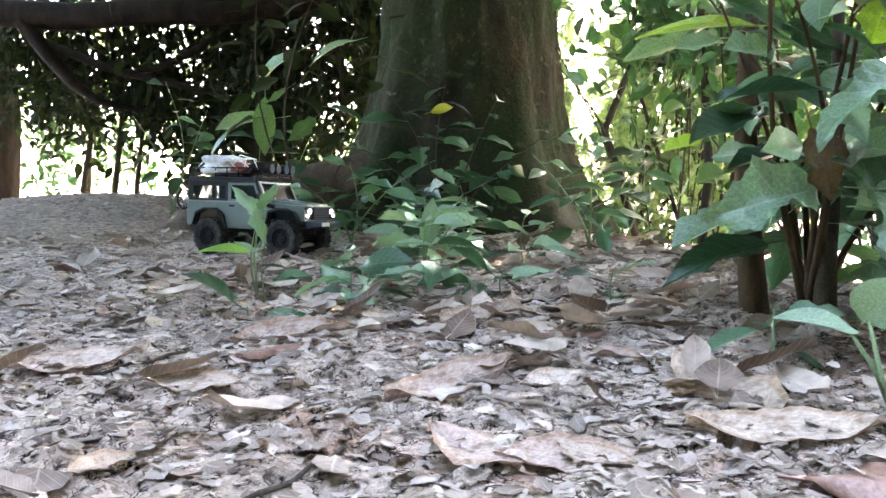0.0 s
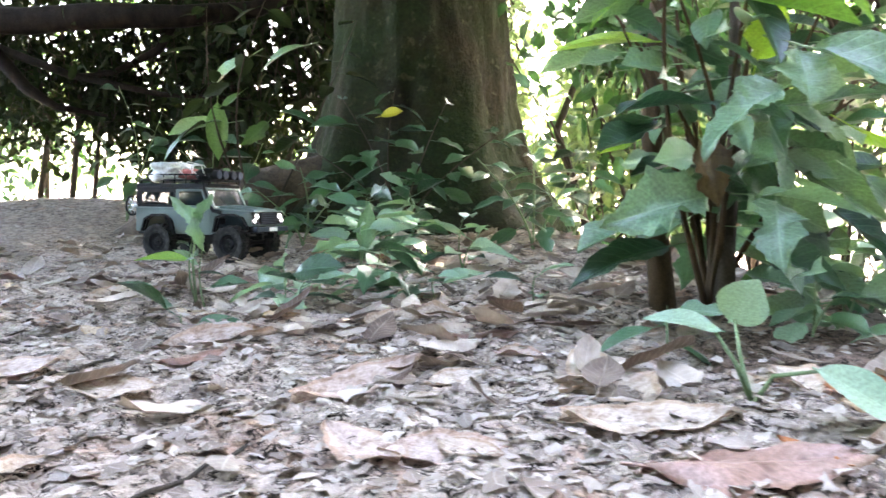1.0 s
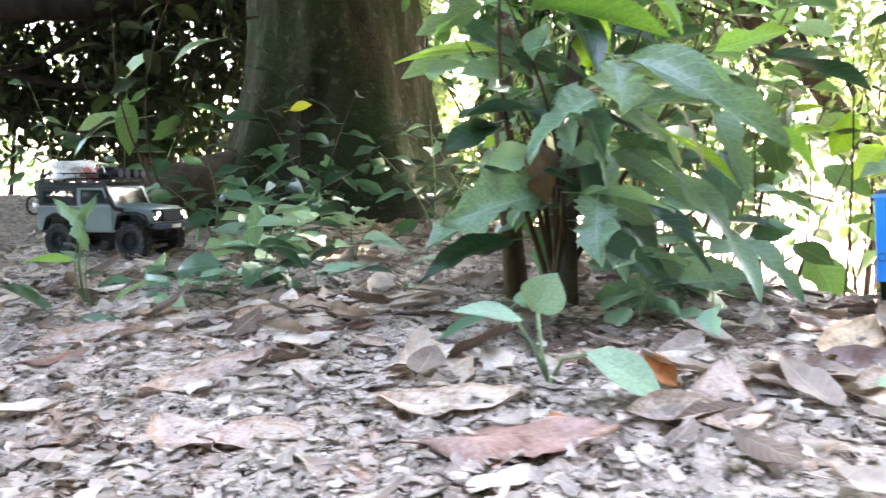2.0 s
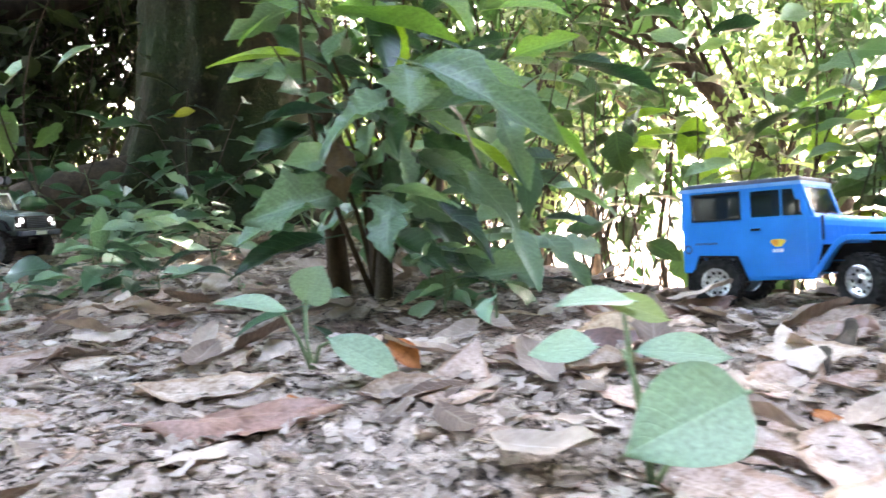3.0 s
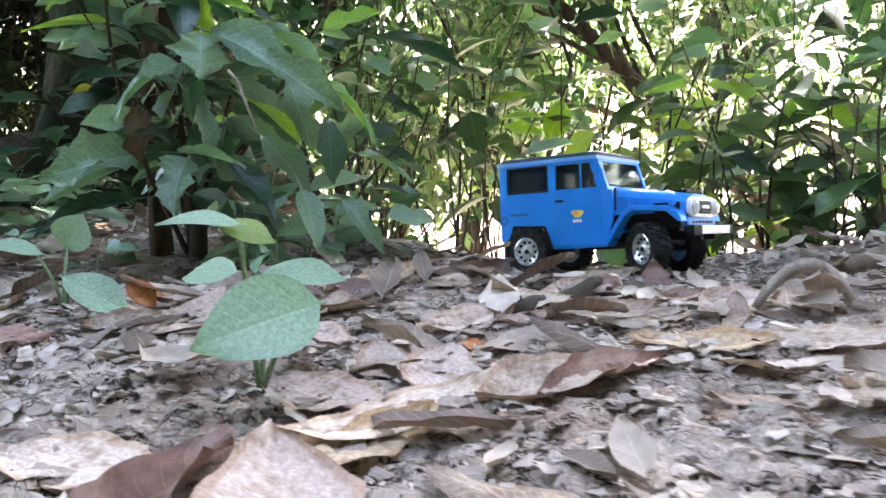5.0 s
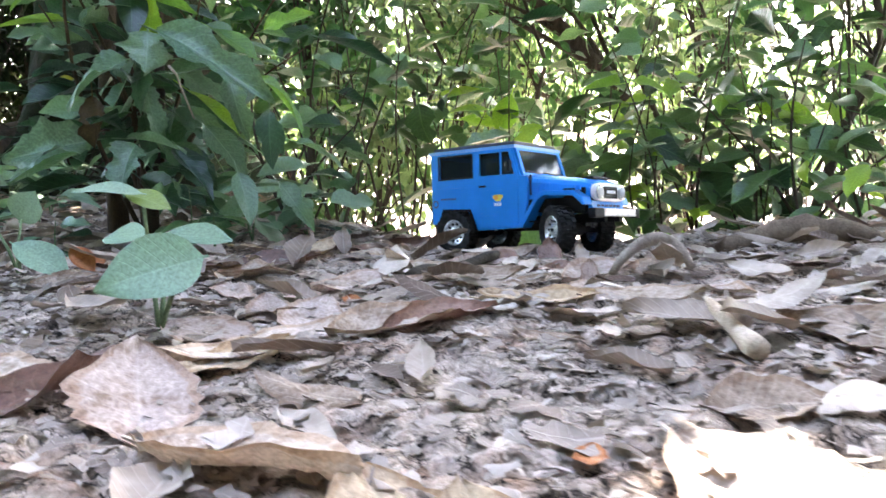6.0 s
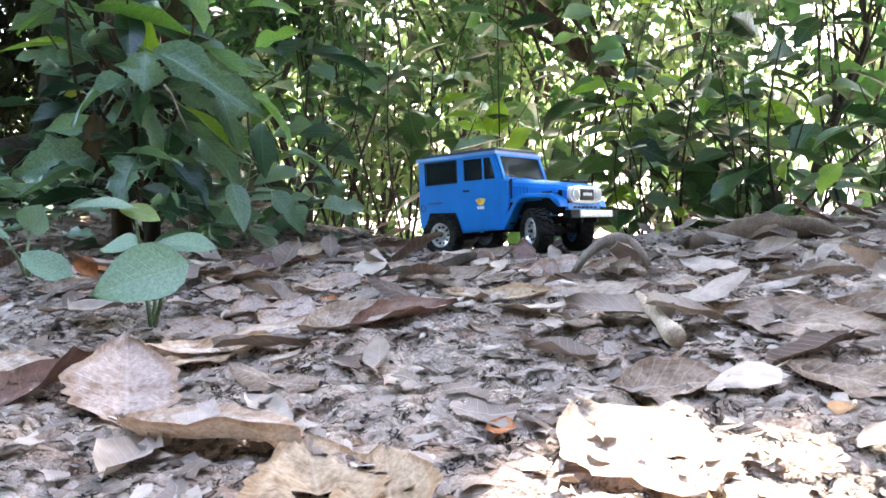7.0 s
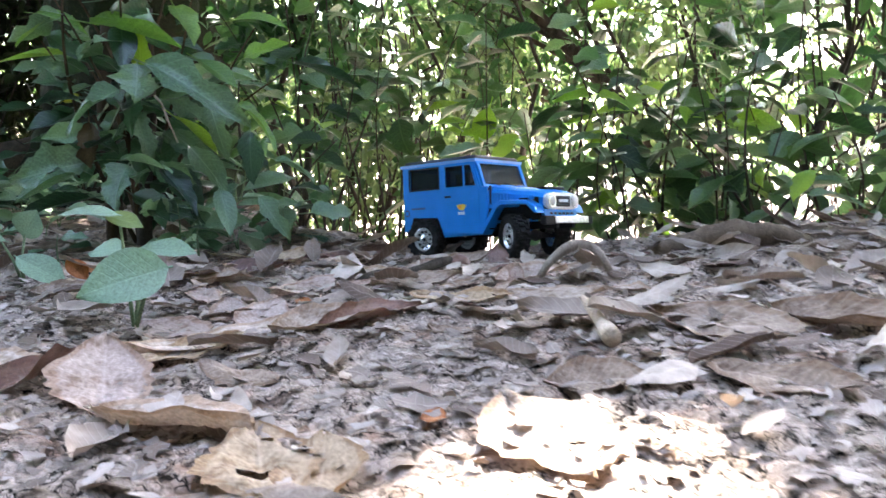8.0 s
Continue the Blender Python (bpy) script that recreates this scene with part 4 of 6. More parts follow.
# leafy shrubs at the edge of the bank, between the large shrub and the saplings
EDGE = "leafy shrub with overlapping dark green leaves at the bank's edge"
for i, (x, y, h, n, sz) in enumerate((
    (.64, 1.32, .50, 10, .085),
    (.98, 1.42, .46, 11, .09), (1.18, 1.30, .40, 11, .09), (1.36, 1.12, .36, 12, .085), (1.52, 1.04, .34, 12, .085), (1.50, 1.42, .52, 12, .10),
    (1.74, 1.22, .44, 12, .095), (1.95, 1.10, .40, 11, .10), (1.82, 1.55, .62, 11, .11), (2.15, 1.42, .56, 10, .11))):
    rng = random.Random(700 + i)
    low = max(0, .04 - gz(x, y))
    st = [(rng.uniform(-.22, .22), rng.uniform(-.16, .16), low + h * rng.uniform(.55, 1.05)) for _ in range(5 if x < 1.1 else 4)]
    plant("shrub", (x, y), st, EDGE, "shrub", "shrubs at the bank's edge", seed=720 + i, mats=[EDGE_GREEN] * 9 + [GREYGREEN, LIME], sizes=(sz * .6, sz * 1.25), per=round(n * (.85 if x < 1.7 and x > 1.2 else .65)), stem_mat=BARK, r0=.003, droop=.45, from_t=(.52 if x < 1.1 else .10) + .7 * low / (low + h))

# saplings and bushes round the resting place of the blue car
SAP = "upright sapling with broad dark green leaves"
for i, (x, y, h, n, sz) in enumerate((
    (.60, 1.02, .30, 6, .085), (.70, 1.28, .50, 9, .10), (.86, 1.45, .75, 7, .11), (1.05, 1.55, .60, 12, .11), (1.28, 1.30, .55, 12, .10),
    (1.42, 1.08, .42, 12, .10), (1.55, .92, .36, 8, .095), (1.62, 1.25, .60, 13, .11), (1.82, 1.05, .50, 9, .11), (1.95, 1.45, .75, 14, .12),
    (2.2, 1.15, .60, 7, .12), (1.25, 1.85, .62, 11, .12), (1.6, 1.95, .66, 11, .12), (2.35, 1.75, .8, 12, .13), (2.0, 2.2, .75, 11, .13), (2.6, 1.5, .7, 7, .12))):
    rng = random.Random(100 + i)
    h = h + max(0, .04 - gz(x, y))
    sz *= 1.2
    st = [(rng.uniform(-.08, .08), rng.uniform(-.08, .08), h), (rng.uniform(-.2, .2), rng.uniform(-.2, .2), h * .8), (rng.uniform(-.25, .25), rng.uniform(-.2, .2), h * .6)]
    plant("sapling", (x, y), st, SAP, "sapling", "saplings behind the blue car", seed=200 + i, mats=MIXED, sizes=(sz * .55, sz * 1.15), per=n if y < 1.2 else round(n * .72), stem_mat=BARK, r0=.004, droop=.48, from_t=.56 if x < 1.26 and y > 1.2 else .22)

lone = plant("sapling", (1.11, 1.40), [(0, 0, .62 - gz(1.11, 1.40))], "thin sapling with yellowing broad leaves", "sapling", seed=88, per=7, sizes=(.09, .12), stem_mat=BARK, r0=.003, from_t=.7)
set_leaf(lone, (1.105, 1.37, .287), (1.075, 1.37, .198), .060, (0, -1, .1), LIME, 4)
side = plant("sapling", (1.72, 1.22), [(0, 0, .50 - gz(1.72, 1.22))], "thin sapling with yellowing broad leaves", "sapling", seed=89, per=6, sizes=(.09, .12), stem_mat=BARK, r0=.003, from_t=.7)
set_leaf(side, (1.60, 1.2, .243), (1.79, 1.2, .228), .056, (0, -.9, .4), LIME, 3)
broad = plant("sapling", (.85, 1.22), [(0, 0, .52 - gz(.85, 1.22))], "slim sapling with a few broad hanging leaves", "sapling", seed=90, per=5, sizes=(.07, .10), mats=[EDGE_GREEN], stem_mat=BARK, r0=.0025, from_t=.7)
set_leaf(broad, (.86, 1.20, .256), (.872, 1.20, .171), .064, (0, -1, .2), EDGE_GREEN, 5)
set_leaf(broad, (1.01, 1.06, .190), (.92, 1.05, .168), .040, (0, -.6, .8), GREYGREEN, 9)

# the bush in front of the old tree, and the lone yellow leaf
bush = plant("shrub", (-.02, 2.16), [(0, 0, .42), (-.15, 0, .40), (.14, .02, .38), (.30, .0, .30), (-.32, .02, .30)], "thin dark shrub against the old tree's foot", seed=8, mats=[GREEN], sizes=(.07, .11), per=9, stem_mat=BARK, r0=.004, droop=.4)
set_leaf(bush, (-.06, 2.13, .37), (.0, 2.11, .385), .035, (0, -.8, .6), YELLOW)
for x, y, h, s in ((-.55, 2.3, .35, 51), (.45, 2.05, .35, 52), (.30, 1.7, .28, 53), (-.25, 1.92, .2, 54), (.62, 2.35, .4, 55), (-.95, 2.6, .45, 56)):
    plant("shrub", (x, y), [(0, 0, h), (.12, .05, h * .8), (-.12, .02, h * .75)], "low dark green undergrowth plant in leaf litter", seed=s, mats=[GREEN], sizes=(.06, .10), per=8, stem_mat=STEM, r0=.003)

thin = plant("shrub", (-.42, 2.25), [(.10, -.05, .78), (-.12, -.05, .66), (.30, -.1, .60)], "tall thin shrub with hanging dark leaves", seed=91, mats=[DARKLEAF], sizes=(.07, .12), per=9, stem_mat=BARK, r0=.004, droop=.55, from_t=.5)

for base, tip, width, up, mat, k in (
        ((-.283, 2.27, .585), (-.43, 2.29, .552), .036, (0, -.6, .8), GREYGREEN, 1), ((-.45, 2.28, .555), (-.615, 2.30, .468), .066, (.2, -.8, .6), GREYGREEN, 5),
        ((-.543, 2.28, .430), (-.545, 2.26, .262), .066, (.1, -1, .1), EDGE_GREEN, 3), ((-.478, 2.29, .455), (-.555, 2.27, .395), .036, (0, -.8, .5), EDGE_GREEN, 5),
        ((-.52, 2.29, .37), (-.69, 2.27, .345), .050, (0, -.5, .9), GREYGREEN, 6), ((-.40, 2.29, .37), (-.47, 2.26, .30), .050, (.2, -.8, .5), EDGE_GREEN, 8),
        ((-.60, 2.29, .36), (-.73, 2.27, .30), .050, (-.2, -.7, .6), EDGE_GREEN, 7), ((-.36, 2.29, .40), (-.25, 2.27, .38), .036, (.1, -.5, .9), GREEN, 1)):
    set_leaf(thin, base, tip, width, up, mat, k)

# small plants among the litter between the two cars
LOW = "small green seedling growing out of leaf litter"
for i, (x, y, h, sz, n) in enumerate(((-.12, .98, .06, .06, 7), (-.03, 1.12, .11, .075, 7), (.03, 1.10, .05, .07, 5), (.08, 1.06, .04, .07, 4), (.21, .95, .05, .055, 3), (-.24, 1.03, .09, .05, 3), (-.04, 1.36, .14, .08, 7), (-.22, .86, .025, .08, 2), (.13, 1.3, .10, .07, 5), (-.05, 1.62, .14, .085, 6), (-.02, 1.55, .12, .08, 6), (.02, 1.85, .15, .09, 6))):
    plant("seedling", (x, y), [(0, 0, h), (.03, .01, h * .7)] if n > 4 else [(0, 0, h)], LOW, "seedling", "seedlings in the litter", seed=300 + i, mats=[GREEN, PALE], sizes=(sz * .8, sz * 1.2), per=n, r0=.0018, droop=.2)
tall = plant("seedling", (-.03, 1.15), [(0, 0, .05)], LOW, "seedling", seed=320, per=2, sizes=(.03, .04), r0=.0018)
set_leaf(tall, (-.03, 1.15, .09), (-.018, 1.15, .165), .03, (.2, -1, .1), GREYGREEN)
front = plant("seedling", (-.255, 1.04), [(0, 0, .10)], LOW, "seedling", seed=321, per=2, sizes=(.03, .04), r0=.0018)
set_leaf(front, (-.250, 1.04, .140), (-.284, 1.04, .192), .021, (.3, -1, .2), GREYGREEN, 17)
set_leaf(front, (-.250, 1.04, .140), (-.230, 1.03, .188), .019, (-.4, -1, .2), GREYGREEN, 15)
set_leaf(front, (-.252, 1.03, .155), (-.244, 1.02, .108), .022, (0, -1, .3), GREYGREEN, 17)
set_leaf(front, (-.262, 1.04, .095), (-.335, 1.03, .103), .022, (0, -.5, 1), LIME, 13)
stalk_line = [Vector(p) - front.location for p in ((-.255, 1.04, .03), (-.258, 1.04, .09), (-.250, 1.04, .15))]
part_mesh("stem", mesh_from("stem", *tube(stalk_line, [.0022, .0018, .0014], 7)), STEM, front)

# first near seedling: four leaves on arching stalks
def stalks(root, lines, r=0.0016):
    for ln in lines:
        pts = [Vector(p) - root.location for p in ln]
        v, f = tube(pts, [r * (1.3 - 0.5 * i / (len(pts) - 1)) for i in range(len(pts))], 7)
        part_mesh("stem", mesh_from("stem", v, f), STEM, root)


s1 = tagged(new("seedling"), "young seedling with pale green oval leaves in litter", "seedling", "seedlings in the litter")
s1.location = (.309, .498, gz(.309, .498))
stalks(s1, [((.309, .498, .036), (.305, .508, .062), (.306, .528, .094)), ((.309, .498, .036), (.298, .503, .066), (.284, .510, .090)), ((.309, .498, .036), (.316, .480, .062), (.328, .438, .076))])
set_leaf(s1, (.303, .530, .092), (.322, .520, .124), .040, (0, -1, .35), PALE, 14)
set_leaf(s1, (.290, .510, .089), (.232, .502, .106), .028, (0, -.35, 1), PALE, 13)
set_leaf(s1, (.324, .434, .078), (.379, .418, .050), .036, (.15, -.65, .75), PALE, 13)
set_leaf(s1, (.372, .452, .070), (.397, .440, .048), .022, (.1, -.7, .7), DEAD_ORANGE, 13)
s2 = tagged(new("seedling"), "seedling with one big spotted pale green leaf", "seedling", "seedlings in the litter")
s2.location = (.491, .208, gz(.491, .208))
stalks(s2, [((.491, .208, .03), (.487, .214, .07), (.482, .224, .128)), ((.491, .208, .03), (.506, .196, .07), (.526, .180, .090)), ((.491, .208, .03), (.495, .225, .07), (.490, .245, .100))])
set_leaf(s2, (.528, .178, .090), (.458, .155, .077), .053, (-.05, -.80, .60), PALE, 14)
set_leaf(s2, (.484, .214, .134), (.438, .200, .141), .020, (0, -.4, 1), PALE, 13)
set_leaf(s2, (.470, .220, .134), (.504, .210, .125), .020, (0, -.6, .8), OLIVE, 13)
set_leaf(s2, (.494, .235, .101), (.546, .222, .100), .026, (0, -.5, .8), PALE, 13)
set_leaf(s2, (.478, .255, .100), (.440, .270, .098), .028, (0, -.5, .8), PALE, 13)
# ---------------------------------------------------------------- dead leaves
def dead_blade(seed, width, lift=0.0, curl=0.0, widest=0.5, twist=0.0, nu=20, nv=7, hole=None):
    """A dry, crumpled blade along +x: broken rim, buckled face, raised or rolled margins."""
    verts, uvs, faces = [], [], []
    e1 = math.log(0.5) / math.log(widest)
    off = Vector((seed * 3.7, seed * 1.3, seed * 0.7))
    for i in range(nu + 1):
        u = i / nu
        full = max(0.02, math.sin(math.pi * min(1.0, u) ** e1)) ** 0.78
        for j in range(nv + 1):
            v = -1 + 2 * j / nv
            side = 2.0 if v > 0 else -2.0
            rim = 1 + 0.30 * noise.noise(Vector((u * 3.5, side, 0)) + off) + 0.22 * noise.noise(Vector((u * 11, side, 5)) + off) + 0.12 * noise.noise(Vector((u * 27, side, 9)) + off)
            y = v * 0.5 * width * full * (1 - abs(v) + abs(v) * max(0.25, rim))
            x = u + 0.05 * noise.noise(Vector((v * 4, u * 2, 3)) + off) * (1 if 0 < i < nu else 2.2)
            z = 0.6 * lift * (u - 0.5) ** 2 * 4 + 0.045 * noise.noise(Vector((u * 2.6, v * 1.4, 1)) + off) + 0.030 * noise.noise(Vector((u * 7, v * 3.5, 2)) + off) + 0.012 * noise.noise(Vector((u * 17, v * 8, 4)) + off)
            z += 0.45 * curl * width * abs(v) ** 2.5 * (0.7 + 0.8 * noise.noise(Vector((u * 3, side, 7)) + off)) - 0.03 * (1 - abs(v)) ** 3
            a = twist * (u - 0.5)
            verts.append((x, y * math.cos(a) - z * math.sin(a), y * math.sin(a) + z * math.cos(a)))
            uvs.append((u, v))
    n = nv + 1
    for i in range(nu):
        for j in range(nv):
            if hole and hole[0] <= i < hole[1] and hole[2] <= j < hole[3]:
                continue
            a = i * n + j
            faces.append((a, a + n, a + n + 1, a + 1))
    o = len(verts)
    for x, z in ((-0.11, 0.01), (0.08, -0.02)):
        for dy, dz in ((-0.010, 0), (0.010, 0), (0, -0.014)):
            verts.append((x, dy, z + dz))
            uvs.append((0.02, 0.0))
    for k in range(3):
        b = (k + 1) % 3
        faces.append((o + k, o + b, o + b + 3, o + k + 3))
    return verts, faces, uvs


DEAD_FORMS = ((1, 0.42, 0.05, 0.25, 0.45, 0.2), (2, 0.48, -0.06, 0.45, 0.50, -0.4), (3, 0.40, 0.09, -0.30, 0.42, 0.4), (4, 0.50, 0.10, 0.20, 0.50, 0.2),
              (5, 0.36, -0.05, 0.70, 0.45, -0.5), (6, 0.46, 0.04, -0.40, 0.48, 0.3), (7, 0.52, 0.06, 0.15, 0.55, -0.2), (8, 0.44, -0.04, -0.20, 0.40, 0.5))
DEAD_SHAPES = [dead_blade(q, w, l, c, s_, t) for q, w, l, c, s_, t in DEAD_FORMS]
DEAD_SHAPES.append(dead_blade(9, 0.50, 0.03, 0.10, 0.5, 0.1, 24, 10, (8, 10, 3, 7)))
DEAD_SMALL = [dead_blade(q + 20, w, l, c, s_, t, 8, 4) for q, w, l, c, s_, t in DEAD_FORMS]
DEAD_MESH = [mesh_from("dead_leaf", *t) for t in DEAD_SHAPES]
DEAD_LABEL = {"dead_leaf_grey_tan": "curled grey-tan dead leaf lying on the litter", "dead_leaf_rosy_brown": "thick rosy-brown dead leaf lying on the litter", "dead_leaf_red_brown": "glossy red-brown dead leaf lying on the litter",
              "dead_leaf_pale_tan": "pale tan dead leaf lying on the litter", "dead_leaf_pink_grey": "pinkish grey dead leaf lying on the litter", "dead_leaf_orange": "small orange dead leaf lying on the litter"}


def dead_leaf(x, y, heading, length, mat=None, k=0, width=None, pitch=0.0, roll=0.0, lift=0.0):
    mat = mat or DEAD
    name = f"dead_{k}_{mat.name}"
    me = bpy.data.meshes.get(name)
    if me is None:
        me = DEAD_MESH[k].copy()
        me.name = name
        me.materials.append(mat)
    natural = (0.42, 0.48, 0.40, 0.50, 0.36, 0.46, 0.52, 0.44, 0.50)[k]
    m = pose(0, 0, 0, roll, pitch, heading) @ Matrix.Diagonal((length, width / natural if width else length, length, 1)) @ Matrix.Translation((-0.5, 0, 0))
    co = np.empty(len(me.vertices) * 3)
    me.vertices.foreach_get("co", co)
    w = np.c_[co.reshape(-1, 3), np.ones(len(me.vertices))] @ np.array(m).T
    gap = w[:, 2] - ground_z(w[:, 0] + x, w[:, 1] + y)
    z = -float(np.quantile(gap, 0.16)) + lift
    ob = new("dead_leaf", me)
    ob.matrix_world = Matrix.Translation((x, y, z)) @ m
    return tagged(ob, DEAD_LABEL[mat.name], "dead leaf", "dead leaves on the track")


LAID = []


def lay(x, y, heading, length, mat, k, width, pitch, roll):
    """One leaf that stands out from the litter."""
    LAID.append((x, y))
    dead_leaf(x, y, heading, length, mat, k, width, pitch * .8, roll * .75, 0.002)


lay(.508, .018, 100, .105, DEAD_PINK, 3, .066, -20, 8)
lay(.452, .055, 62, .120, DEAD_RED, 4, .050, -6, -16)
lay(.567, .140, 33, .160, DEAD, 3, .046, 0, 5)
lay(.602, .205, 60, .075, DEAD_PINK, 6, .048, -18, 10)
lay(.572, .240, 100, .055, DEAD_PINK, 0, .038, -20, 0)
lay(.565, -.080, -36, .110, DEAD, 1, .056, -3, -14)
lay(.616, -.150, 95, .092, DEAD_TAN, 8, .056, -4, 8)
lay(.644, -.162, 85, .082, DEAD_TAN, 6, .044, -4, -8)
lay(.757, -.148, -85, .118, DEAD, 6, .070, 0, 2)
lay(.823, -.055, -15, .066, DEAD, 1, .048, -4, 12)
lay(.787, .210, -25, .095, DEAD_TAN, 0, .042, -3, 10)
lay(.872, .200, -18, .108, DEAD, 3, .046, -3, 10)
lay(.962, .040, -60, .135, DEAD, 6, .072, -2, 12)
lay(.930, -.090, -50, .090, DEAD, 0, .052, -3, 10)
lay(1.050, .020, -70, .125, DEAD, 1, .062, -3, 12)
lay(.708, -.100, 60, .020, DEAD_ORANGE, 0, .014, -8, 0)
lay(.600, -.195, -15, .115, DEAD, 5, .054, 0, 4)
lay(.695, .165, 22, .105, DEAD_RED, 4, .030, -4, 20)
lay(.640, .272, 100, .028, DEAD_ORANGE, 1, .016, -10, 0)
lay(.260, .372, 2, .128, DEAD_ROSE, 5, .058, 0, 10)
lay(.222, .565, -75, .135, DEAD, 0, .062, 4, 12)
lay(.015, .590, 45, .135, DEAD_PINK, 3, .048, -4, 14)
lay(.095, .600, 20, .056, DEAD, 6, .036, -8, 8)
lay(.030, .435, 130, .085, DEAD_PINK, 0, .046, -4, 6)
lay(.082, .420, -5, .080, DEAD_PINK, 6, .046, -3, 8)
lay(.028, .840, 60, .105, DEAD, 6, .054, -8, 8)
lay(-.147, .668, 30, .062, DEAD_RED, 5, .032, 0, 5)
lay(.225, .468, -8, .115, DEAD, 3, .052, -3, 10)
lay(-.145, .750, 20, .110, DEAD_PINK, 1, .050, -4, 12)
lay(.380, .400, -10, .070, DEAD, 1, .034, 0, 22)
lay(.333, 1.000, -25, .075, DEAD_RED, 2, .034, -4, 8)
lay(.655, .345, 35, .115, DEAD_PINK, 3, .048, -4, 12)
lay(.810, .510, 5, .090, DEAD_PINK, 6, .052, -6, 10)
lay(.870, .470, -30, .075, DEAD, 2, .040, -5, 14)
lay(.850, .575, 8, .120, DEAD, 3, .052, -5, 12)
lay(.425, .420, 70, .140, DEAD_PINK, 2, .054, -6, 8)
lay(.525, .190, -40, .095, DEAD_PINK, 6, .052, 0, 8)
lay(.660, .155, 12, .095, DEAD, 1, .052, -2, 10)
lay(.590, .260, -105, .105, DEAD_PINK, 0, .052, -4, 6)
lay(.635, .630, -65, .105, DEAD_RED, 3, .048, -6, 10)
lay(.548, .105, 42, .105, DEAD_TAN, 0, .038, -2, 8)
lay(.487, .105, 53, .078, DEAD_RED, 2, .042, -2, 6)
lay(.407, .110, -30, .095, DEAD, 6, .052, 0, 6)
lay(.600, .550, 43, .150, DEAD_TAN, 3, .050, -5, 10)
lay(.380, .505, 60, .035, DEAD_ORANGE, 0, .025, -16, 20)
lay(.300, .390, 110, .050, DEAD_ORANGE, 5, .020, 0, 0)
lay(.720, .420, -30, .095, DEAD, 6, .052, -6, 12)
lay(.760, .320, 0, .095, DEAD, 3, .044, -4, 16)
lay(.900, .350, 15, .095, DEAD_PINK, 1, .046, -6, 14)
lay(1.300, .420, -12, .125, DEAD, 5, .062, -3, 10)
lay(.720, .620, 15, .110, DEAD_RED, 3, .052, -6, 14)
lay(-.180, .560, -15, .080, DEAD, 6, .042, -4, 10)
lay(-.300, .620, 20, .095, DEAD_PINK, 3, .048, -4, 12)
lay(.905, .520, 80, .050, DEAD_RED, 3, .030, -62, 0)
lay(.880, .430, 10, .075, DEAD_RED, 0, .032, -4, 8)
lay(.545, .480, 5, .150, DEAD_RED, 0, .050, -3, 12)
lay(.868, .300, 70, .040, DEAD_PINK, 1, .018, -55, 10)
lay(.130, .740, 10, .065, DEAD_RED, 5, .032, 0, 0)

g = random.Random(77)
placed = 0
while placed < 250:
    x, y = g.uniform(-.75, 1.7), g.uniform(-.35, 1.75)
    # fewer leaves on the worn middle of the track
    if y < .45 - .9 * x + .25 and g.random() < .75:
        continue
    if y < .25 and any(math.hypot(x - h[0], y - h[1]) < .065 for h in LAID):
        continue
    if math.hypot((x - .45) / .22, (y - .68) / .14) < 1 and g.random() < .6:
        continue
    if math.hypot(x - 1.0, y - .72) < .13 or math.hypot(x + .32, y - 1.62) < .1:
        continue
    ln = g.choice((.035, .045, .055, .065, .08, .095))
    form = (g.uniform(0, 360), ln * g.uniform(.85, 1.15), g.choice([DEAD] * 5 + [DEAD_PINK] * 2 + [DEAD_RED, DEAD_TAN]), g.randrange(8), None, g.uniform(-8, 5), g.uniform(-10, 10), .001)
    placed += 1
    # few on the bare bank
    if x > -.25 or y < 1.35 or placed % 5 == 0:
        dead_leaf(x, y, *form)


def loose_leaves():
    """The many more dead leaves of the litter, away from the bare middle of the track."""
    rng = np.random.default_rng(19)
    n = 3600
    pos = np.stack([rng.uniform(-1.2, 2.0, n), rng.uniform(-.5, 2.1, n)], 1)
    bare = (pos[:, 1] < .70 - .9 * pos[:, 0]) & (rng.uniform(0, 1, n) < .80)
    deep = ((pos[:, 0] > .95) & (pos[:, 1] > .95)) | ((pos[:, 0] < -.25) & (pos[:, 1] > 1.35) & (rng.uniform(0, 1, n) < .8))
    car = np.minimum(np.hypot(pos[:, 0] - .96, pos[:, 1] - .77), np.hypot(pos[:, 0] - 1.04, pos[:, 1] - .68)) < .12
    loam = (np.hypot((pos[:, 0] - .45) / .22, (pos[:, 1] - .68) / .14) < 1) & (rng.uniform(0, 1, n) < .7)
    near = np.min([np.hypot(pos[:, 0] - h[0], pos[:, 1] - h[1]) for h in LAID if h[1] < .2], axis=0) < .045
    pos = pos[~bare & ~deep & ~car & ~loam & ~near]
    size = rng.uniform(.022, .075, len(pos))
    z = ground_z(pos[:, 0], pos[:, 1]) + .09 * size + rng.uniform(0, .006, len(pos))
    m = random_poses(np.c_[pos, z], size, rng, .22, -.03)
    open_spots = ((.95, .24), (.34, .344), (.056, .353), (-.07, .378))
    m = m[np.min([np.hypot(m[:, 0, 3] - x, m[:, 1, 3] - y) for x, y in open_spots], axis=0) > .05]
    me = scatter("dead_leaf_cover", DEAD_SMALL, m, rng)
    thing("dead_leaf_cover", me, DEAD_MANY, "loose cover of curled grey and brown dead leaves", "leaf litter", kind="stuff")


loose_leaves()


